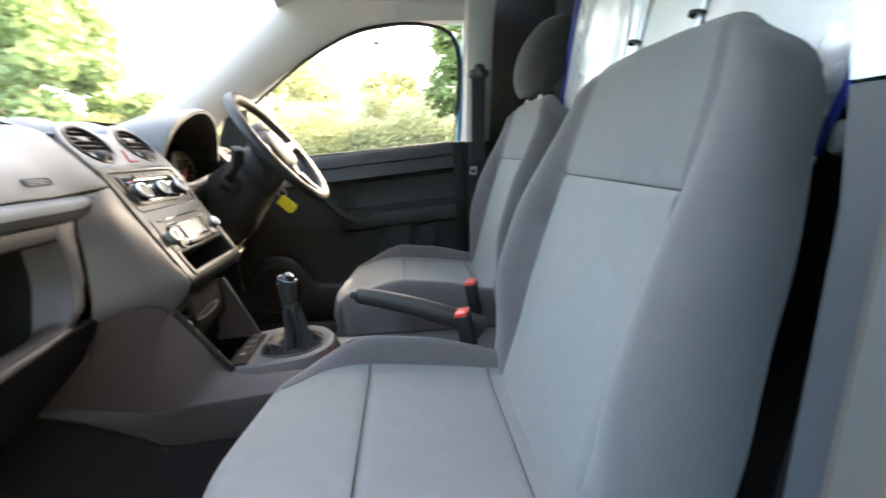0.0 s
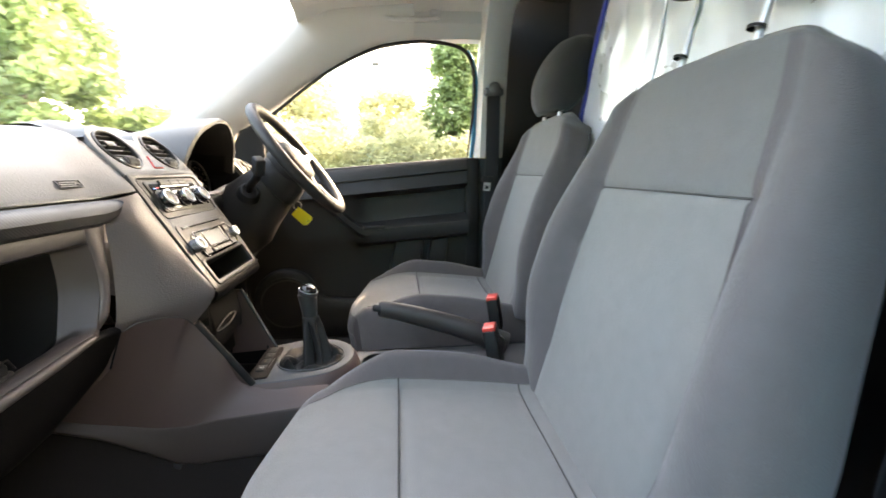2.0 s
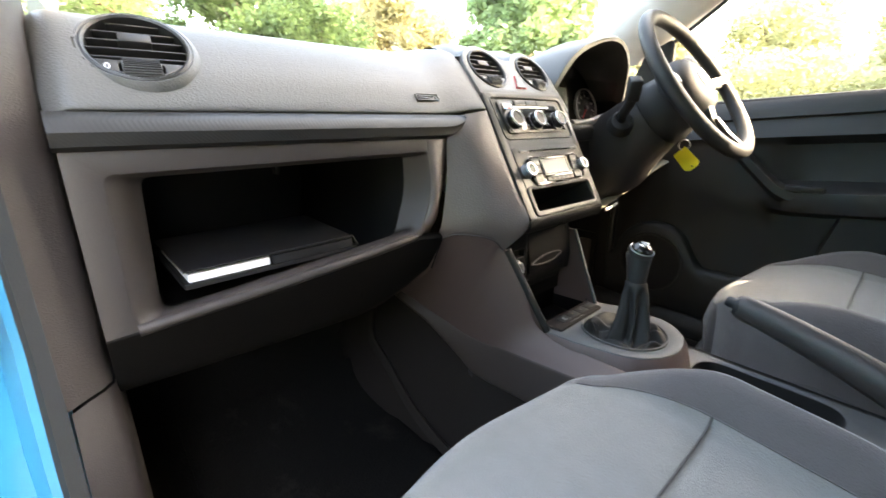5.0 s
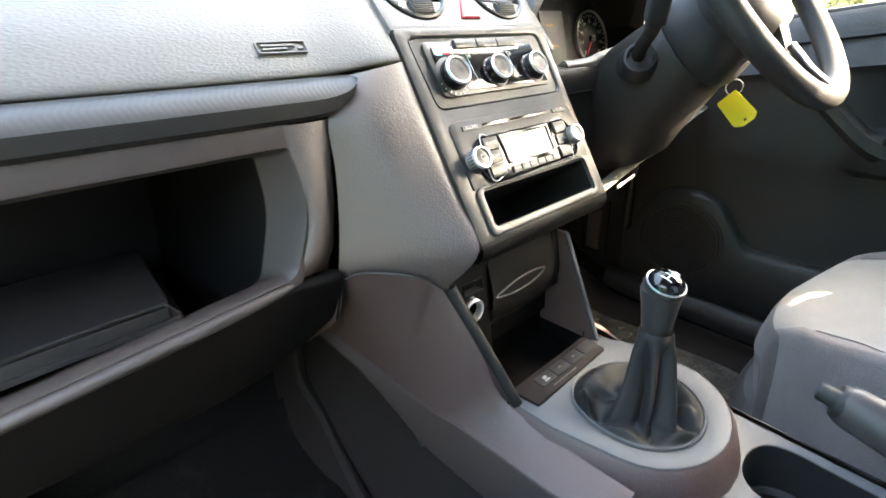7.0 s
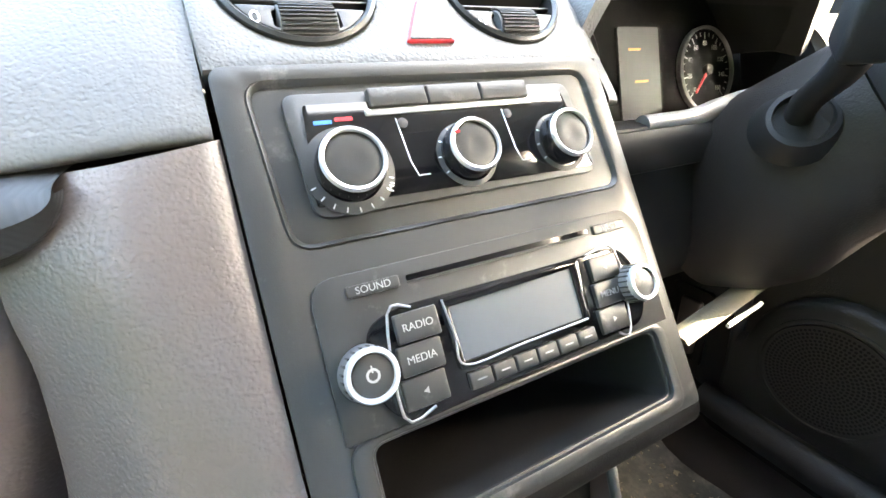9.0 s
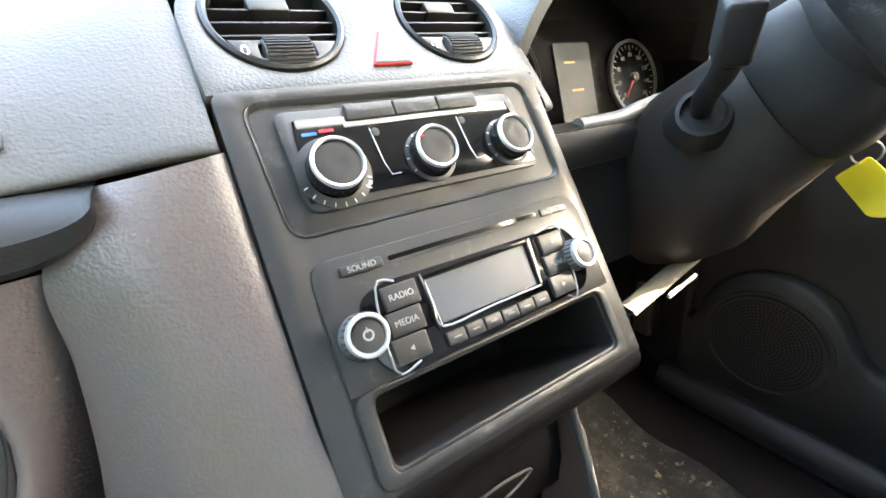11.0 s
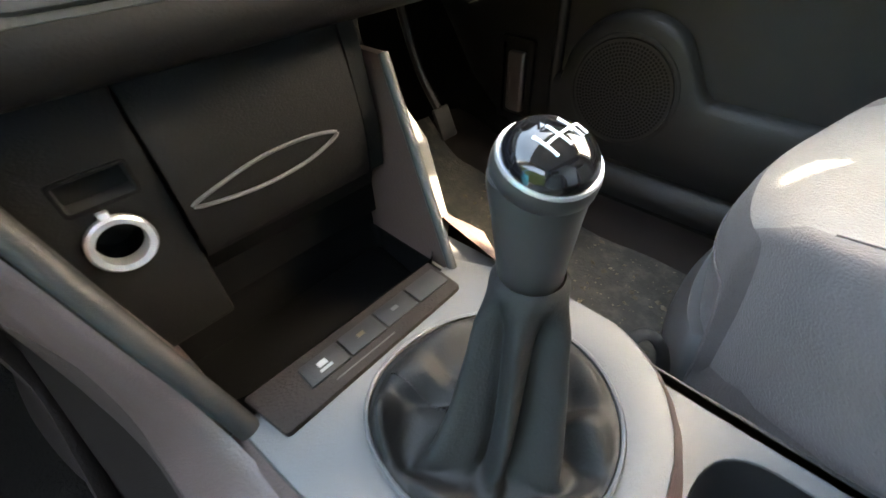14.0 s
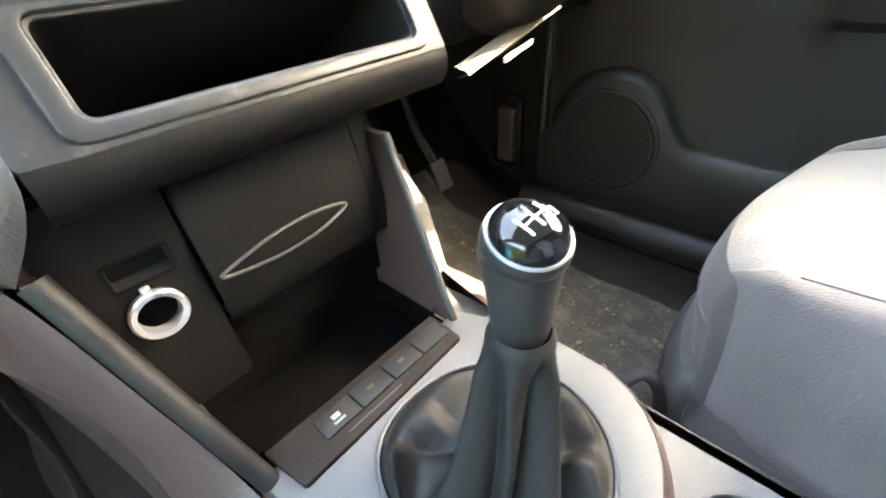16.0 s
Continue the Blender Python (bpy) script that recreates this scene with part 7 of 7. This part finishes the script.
part("inner_panel", slab([[(x, 0.706, z) for x in (-0.58, -0.2, 0.235)] for z in (0.44, 0.8, 1.10)], (0, 0.03, 0)), BLUE, door, "sky-blue door skin")
part("door_rear_edge", box((0.212, 0.668, 0.45), (0.262, 0.735, 1.165), 0.006), DARK, door, "black door edge seal")
# window: frame follows the pillar and roof rail, glass stands inside it
win = [(-0.500, 1.112), (-0.36, 1.117), (-0.10, 1.138), (0.222, 1.162), (0.238, 1.30), (0.240, 1.44), (0.205, 1.522), (0.10, 1.547), (-0.03, 1.540), (-0.126, 1.515), (-0.277, 1.440), (-0.435, 1.330), (-0.50, 1.285)]
edge = smooth_line([(x, 0, z) for x, z in win[4:]], 5)
line = [Vector((-0.5, 0, 1.112)), Vector((0.222, 0, 1.162))] + edge
frame_pts = [Vector((p.x, side_y(p.z) - 0.002, p.z)) for p in line]
part("window_seal", sweep(frame_pts, 0.006, 8, closed=True), RUBBER, door, "black window seal")
rear_edge = [Vector((x, side_y(z) + 0.012, z)) for x, z in ((0.236, 1.12), (0.247, 1.25), (0.250, 1.40), (0.240, 1.48), (0.215, 1.525))]
part("window_frame", sweep(smooth_line(rear_edge, 5), 0.0085, 10), BLUE, door, "sky-blue painted window frame")
bm = bmesh.new()
bm.faces.new([bm.verts.new((p.x, side_y(p.z) + 0.006, p.z)) for p in line])
bmesh.ops.solidify(bm, geom=bm.faces[:], thickness=0.003)
g = part("window_glass", bm, GLASS, door, "clear side window")
g.visible_shadow = False
# mirror sail and the door mirror outside
part("mirror_sail", slab([[(-0.62, side_y(1.1) - 0.012, 1.105), (-0.502, side_y(1.1) - 0.012, 1.115)], [(-0.60, side_y(1.18) - 0.012, 1.205), (-0.502, side_y(1.2) - 0.012, 1.24)], [(-0.57, side_y(1.26) - 0.012, 1.262), (-0.502, side_y(1.28) - 0.012, 1.292)]], (0, 0.03, 0)), DARK, door, "black mirror sail panel")
mirror = thing("door_mirror", (-0.50, 0.86, 1.15), "black door mirror outside the driver's window", "door mirror")
rows = []
for k, (s, w) in enumerate(((0.0, 0.75), (0.02, 0.92), (0.05, 1.0), (0.085, 0.86), (0.11, 0.5))):
    rows.append([(-0.455 - s, 0.86 + 0.085 * w * math.copysign(abs(math.cos(a)) ** 0.6, math.cos(a)), 1.165 + 0.10 * w * math.copysign(abs(math.sin(a)) ** 0.6, math.sin(a))) for a in [2 * math.pi * q / 28 for q in range(28)]])
part("housing", skin(rows, close_v=True, cap=True), DARK, mirror, "black mirror housing")
part("mirror_glass", plate(rect(-0.070, -0.082, 0.070, 0.082, 0.03), [], 0.0, 0.003, axes((-0.452, 0.86, 1.165), (0, 1, 0), (0, 0, 1))), CHROME, mirror, "mirror glass")
part("arm", sweep([(-0.50, 0.70, 1.11), (-0.49, 0.76, 1.11), (-0.48, 0.80, 1.12)], 0.025, 12), DARK, mirror)
# bonnet release lever on the kick panel
release = thing("bonnet_release", (-0.70, 0.655, 0.58), "black bonnet release lever on the footwell side", "release lever")
RMX = axes((-0.690, 0.662, 0.612), (-1, 0, 0), (0.0, 0, 1)) @ Matrix.Diagonal((1.55, 1.15, 1.6, 1))
part("surround", plate(rect(-0.028, -0.075, 0.028, 0.075, 0.008), [rect(-0.020, -0.066, 0.020, 0.066, 0.006)], 0.0, 0.007, RMX, 0.002), DARK, release, "raised lever surround")
part("lever", box((-0.014, -0.06, 0.0), (0.014, 0.05, 0.012), 0.005, RMX, None, 3), TRIM, release, "release lever")

# ==== roof fittings ====
lamp = thing("roof_lamp", (-0.10, 0.0, 1.66), "pale grey roof lamp and sun visor block on the headlining", "roof lamp")
part("housing", box((-0.17, -0.13, 1.650), (-0.02, 0.13, 1.682), 0.012, None, None, 3), PILLAR, lamp, "pale lamp housing")
part("lens", box((-0.14, -0.06, 1.644), (-0.06, 0.06, 1.654), 0.004), PAPER, lamp, "white lamp lens")
for side in (-1, 1):
    vis = thing("sun_visor", (-0.24, side * 0.33, 1.64), "pale grey folded sun visor", "sun visor", "sun visors")
    part("flap", box((-0.10, -0.19, -0.009), (0.075, 0.19, 0.009), 0.008, pose(-0.205, side * 0.34, 1.640, 0, -16, 0), None, 3), LINER, vis, "padded visor flap")
    part("hinge_rod", sweep([(-0.275, side * 0.16, 1.627), (-0.275, side * 0.53, 1.625)], 0.005, 8), DARK, vis)
grab = thing("grab_handle", (0.03, 0.60, 1.62), "pale grey roof grab handle above the driver's door", "grab handle")
part("bar", sweep(smooth_line([(-0.075, 0.605, 1.618), (-0.06, 0.588, 1.602), (-0.02, 0.580, 1.596), (0.05, 0.580, 1.597), (0.09, 0.588, 1.604), (0.105, 0.605, 1.622)], 6), 0.010, 12, flat=0.7), PILLAR, grab, "curved handle bar")
for x in (-0.072, 0.102):
    part("mount", box((x - 0.018, 0.592, 1.605), (x + 0.018, 0.625, 1.632), 0.008, None, None, 3), PILLAR, grab)

# ==== film cover behind the seats ====
cover = thing("insulated_cover", (0.47, -0.1, 1.0), "silver bubble-film cover with blue binding hanging behind the seats", "insulated cover")
rows = []
for j in range(25):
    s = j / 24
    z = lerp(1.66, 0.80, s)
    row = []
    for k in range(41):
        u = k / 40
        left = table(z, [(0.8, 0.33), (1.15, 0.295), (1.26, 0.285), (1.52, 0.150), (1.66, 0.10)])
        y = lerp(left, table(z, [(0.8, -0.42), (1.02, -0.455), (1.2, -0.515)]), u)
        row.append((0.462 + 0.006 * math.sin(21 * u + 3 * s) + 0.010 * noise.noise((3.2 * u, 2.6 * s, 0.3)) * 2 + 0.004 * noise.noise((11 * u, 9 * s, 2.0)), y, z))
    rows.append(row)
part("film", slab(rows, (0.004, 0, 0)), SHEET, cover, "creased silver bubble film")
part("binding", sweep([Vector(r[0]) + Vector((-0.002, 0, 0)) for r in rows], 0.010, 10, flat=0.4, up=(1, 0, 0)), BLUEEDGE, cover, "blue binding tape")
part("binding", sweep([Vector(r[-1]) + Vector((-0.002, 0, 0)) for r in rows[:16]], 0.006, 10, flat=0.4, up=(1, 0, 0)), BLUEEDGE, cover, "blue binding tape")
part("seam", sweep([Vector(rows[j][17]) + Vector((-0.003, 0, 0)) for j in range(25)], 0.004, 6, flat=0.5, up=(1, 0, 0)), SHEET, cover)

# ==== outdoors ====
GROUND = material("worn_asphalt", (0.052, 0.051, 0.050), 0.9, vary=0.25, scale=1.2, grain=0.01, grain_size=0.02, kind="noise", dirt=(0.09, 0.085, 0.075), dirt_amount=0.3, dirt_scale=0.6)
bm = bmesh.new()
bmesh.ops.create_grid(bm, x_segments=40, y_segments=40, size=400)
solid("ground", bm, GROUND, "worn dark asphalt yard round the van", "ground", "structure")


def leaf_material(name, colour, island=0.35):
    m = material(name, colour, 0.55, vary=0.25, scale=1.5, island=island)
    nt = m.node_tree
    b = nt.nodes["Principled BSDF"]
    tr = nt.nodes.new("ShaderNodeBsdfTranslucent")
    src = b.inputs["Base Color"].links[0].from_socket
    nt.links.new(src, tr.inputs["Color"])
    mx = nt.nodes.new("ShaderNodeMixShader")
    mx.inputs["Fac"].default_value = 0.5
    nt.links.new(b.outputs["BSDF"], mx.inputs[1])
    nt.links.new(tr.outputs["BSDF"], mx.inputs[2])
    nt.links.new(mx.outputs["Shader"], nt.nodes["Material Output"].inputs["Surface"])
    return m


BARK = material("bark", (0.11, 0.085, 0.065), 0.9, vary=0.3, scale=12, grain=0.01, grain_size=0.03, kind="noise")
GREEN = leaf_material("green_leaves", (0.26, 0.36, 0.17))
DEEP = leaf_material("dark_green_leaves", (0.11, 0.175, 0.07))
MIDGREEN = leaf_material("mid_green_leaves", (0.21, 0.29, 0.12))
GOLD = leaf_material("yellow_green_leaves", (0.43, 0.40, 0.23))
HEDGE = leaf_material("hedge_leaves", (0.42, 0.43, 0.24))


def bearing(deg, dist, z=0.0):
    """A place at so many degrees from +y towards the van's front."""
    return Vector((-math.sin(radians(deg)) * dist, math.cos(radians(deg)) * dist - 0.8, z))


def tree(at, height, width, mat, label, seed, shape="round", leaves=15300, size=0.22):
    leaves, size = int(leaves * 1.9), size * 0.68
    rnd = random.Random(seed)
    t = thing("tree", at, label, "tree", "trees round the yard")
    at = Vector(at)
    bm = sweep([at + Vector((0.03 * height * math.sin(k * 1.7 + seed) * k / 6, 0.02 * height * math.cos(k * 2.1 + seed) * k / 6, height * 0.8 * k / 6)) for k in range(7)], [0.035 * height * (1 - 0.13 * k) for k in range(7)], 9)
    clumps = []
    for k in range(90):
        h = rnd.uniform(0.10, 0.97)
        if shape == "cone":
            rad = width / 2 * (1.02 - h) ** 0.75
        else:
            rad = width / 2 * math.sqrt(max(0.05, 1 - ((h - 0.52) / 0.52) ** 2))
        a, q = rnd.uniform(0, 6.283), math.sqrt(rnd.uniform(0.15, 1.0))
        c = at + Vector((rad * q * math.cos(a), rad * q * math.sin(a), height * h))
        r = height * rnd.uniform(0.08, 0.14) * (0.7 if shape == "cone" else 1.0)
        clumps.append((c, r))
        if k % 5 == 0:
            sweep([at + Vector((0, 0, max(0.1, h - 0.18) * height * 0.85)), lerp(at + Vector((0, 0, h * height * 0.8)), c, 0.6), c], [0.010 * height, 0.006 * height, 0.002 * height], 5, bm=bm)
    part("trunk", bm, BARK, t, "brown trunk and limbs")
    verts, faces = [], []
    for _ in range(leaves):
        c, r = clumps[rnd.randrange(len(clumps))]
        d = Vector((rnd.gauss(0, 1), rnd.gauss(0, 1), rnd.gauss(0, 0.75))).normalized() * r * rnd.uniform(0.35, 1.12)
        p = c + d
        u = Vector((rnd.gauss(0, 1), rnd.gauss(0, 1), rnd.gauss(-0.3, 0.6))).normalized()
        v = u.orthogonal().normalized()
        s = size * rnd.uniform(0.6, 1.3)
        i = len(verts)
        verts += [p - u * s * 0.5, p + v * s * 0.28, p + u * s * 0.6, p - v * s * 0.28]
        faces.append((i, i + 1, i + 2, i + 3))
    me = bpy.data.meshes.new("crown")
    me.from_pydata([tuple(v) for v in verts], [], faces)
    me.materials.append(mat)
    cr = new("crown", me)
    cr.parent = t
    cr.matrix_parent_inverse = Matrix.Translation(at).inverted()
    tagged(cr, "uneven leafy crown")
    return t


tree(bearing(37.8, 15.0), 6.6, 7.6, GREEN, "broad bright green tree beyond the windscreen", 3, "cone", leaves=25500, size=0.32)
tree(bearing(55, 24.0), 6.5, 7.2, GOLD, "yellowing tree at the edge of the yard", 5, leaves=15300, size=0.41)
tree(bearing(70, 22.0), 6.7, 6.6, DEEP, "dark green oak by the yard", 8, leaves=15300, size=0.38)
tree(bearing(63, 19.0), 5.4, 3.8, DEEP, "dark green shrubby tree by the yard", 21, leaves=11900, size=0.32)
tree(bearing(-8.2, 15.0), 7.0, 2.9, MIDGREEN, "tall green conifer beyond the hedge", 11, "cone", 18000, 0.24)
tree(bearing(-14.5, 18.0), 8.4, 3.6, MIDGREEN, "tall green conifer beyond the hedge", 12, "cone", 15000, 0.28)
tree(bearing(12.0, 17.0), 4.5, 3.2, HEDGE, "pale green bushy tree behind the hedge", 13, leaves=10200, size=0.24)
tree(bearing(1.0, 16.0), 3.9, 3.6, HEDGE, "light green bushy tree behind the hedge", 14, leaves=10200, size=0.23)
tree(bearing(23, 19.0), 3.6, 4.4, GOLD, "yellow-green bushy tree behind the hedge", 15, leaves=10200, size=0.27)
tree(bearing(84, 30.0), 9.5, 6.0, GREEN, "green garden tree near the house", 16, leaves=11900, size=0.46)

def hedge(name, label, seed, count, place, height, size, mat):
    """A bank of small leaves: place gives a spot on its line for 0 to 1, height its top there."""
    rnd = random.Random(seed)
    verts, faces = [], []
    for _ in range(count):
        t = rnd.random()
        p = place(t) + Vector((rnd.uniform(-0.6, 0.6), rnd.uniform(-0.6, 0.6), height(t) * rnd.random() ** 0.6))
        u = Vector((rnd.gauss(0, 1), rnd.gauss(0, 1), rnd.gauss(0.3, 0.7))).normalized()
        v = u.orthogonal().normalized()
        s = size * rnd.uniform(0.6, 1.4)
        i = len(verts)
        verts += [p - u * s * 0.5, p + v * s * 0.28, p + u * s * 0.6, p - v * s * 0.28]
        faces.append((i, i + 1, i + 2, i + 3))
    me = bpy.data.meshes.new(name)
    me.from_pydata([tuple(v) for v in verts], [], faces)
    me.materials.append(mat)
    return tagged(new(name, me), label, "hedge", "", "stuff")


hedge("hedge", "ragged sunlit green hedge along the yard", 9, 80000,
      lambda t: bearing(lerp(-32, 34, t), 13.0 / max(0.5, math.cos(radians(lerp(-32, 34, t))))),
      lambda t: 1.95 + 1.3 * noise.noise((t * 27, 0, 3)) + 0.7 * noise.noise((t * 79, 1, 0)), 0.115, HEDGE)
# unseen hedge, added to cut low sky light through the passenger doorway
hedge("hedge", "unseen tall dark evergreen hedge, added to shade the passenger side", 10, 90000,
      lambda t: Vector((lerp(-12.0, 12.0, t), -6.2, 0)),
      lambda t: 4.1 + 0.5 * noise.noise((t * 19, 4, 1)), 0.26, DEEP)

post = thing("lamp_post", bearing(2.6, 17.0), "slim grey lamp post behind the hedge", "lamp post")
pb = bearing(2.6, 17.0)
part("pole", sweep([pb, pb + Vector((0, 0, 2.5)), pb + Vector((0, 0, 5.0))], [0.06, 0.05, 0.04], 10), GREYTRIM, post, "grey tapering pole")
part("lantern", box((-0.15, -0.08, 0), (0.15, 0.08, 0.12), 0.03, Matrix.Translation(pb + Vector((0, 0, 4.98)))), GREYTRIM, post, "grey lantern head")
house = thing("house", bearing(90, 34.0), "white rendered house with a tiled gable roof", "house")
RENDERED = material("white_render", (0.75, 0.73, 0.70), 0.9, vary=0.06, scale=2)
TILES = material("red_brown_roof_tiles", (0.20, 0.10, 0.075), 0.85, vary=0.2, scale=6)
hb_ = bearing(90, 34.0)
HM = Matrix.Translation(hb_)
part("wall", box((-4, -4.5, 0), (4, 4.5, 5.2), 0.02, HM), RENDERED, house, "white rendered walls")
rows = [[HM @ Vector((4.4, y, z)), HM @ Vector((-4.4, y, z))] for y, z in ((-5.0, 5.0), (0, 8.6), (5.0, 5.0))]
part("roof", slab(rows, (0, 0, 0.18)), TILES, house, "red-brown tiled gable roof")
bm = bmesh.new()
bm.faces.new([bm.verts.new(HM @ Vector((4.0, y, z))) for y, z in ((-4.5, 5.2), (0, 8.4), (4.5, 5.2))])
part("gable", bm, RENDERED, house)
for y in (-2.2, 2.2):
    w = part("window", box((3.98, y - 0.6, 2.9), (4.04, y + 0.6, 4.2), 0.01, HM), GREYTRIM, house, "dark window")
    part("frame", plate(rect(-0.66, -0.71, 0.66, 0.71, 0.02), [rect(-0.56, -0.61, 0.56, 0.61, 0.01)], 0.0, 0.08, HM @ axes((4.0, y, 3.55), (0, 1, 0), (0, 0, 1))), RENDERED, w, "white window frame")
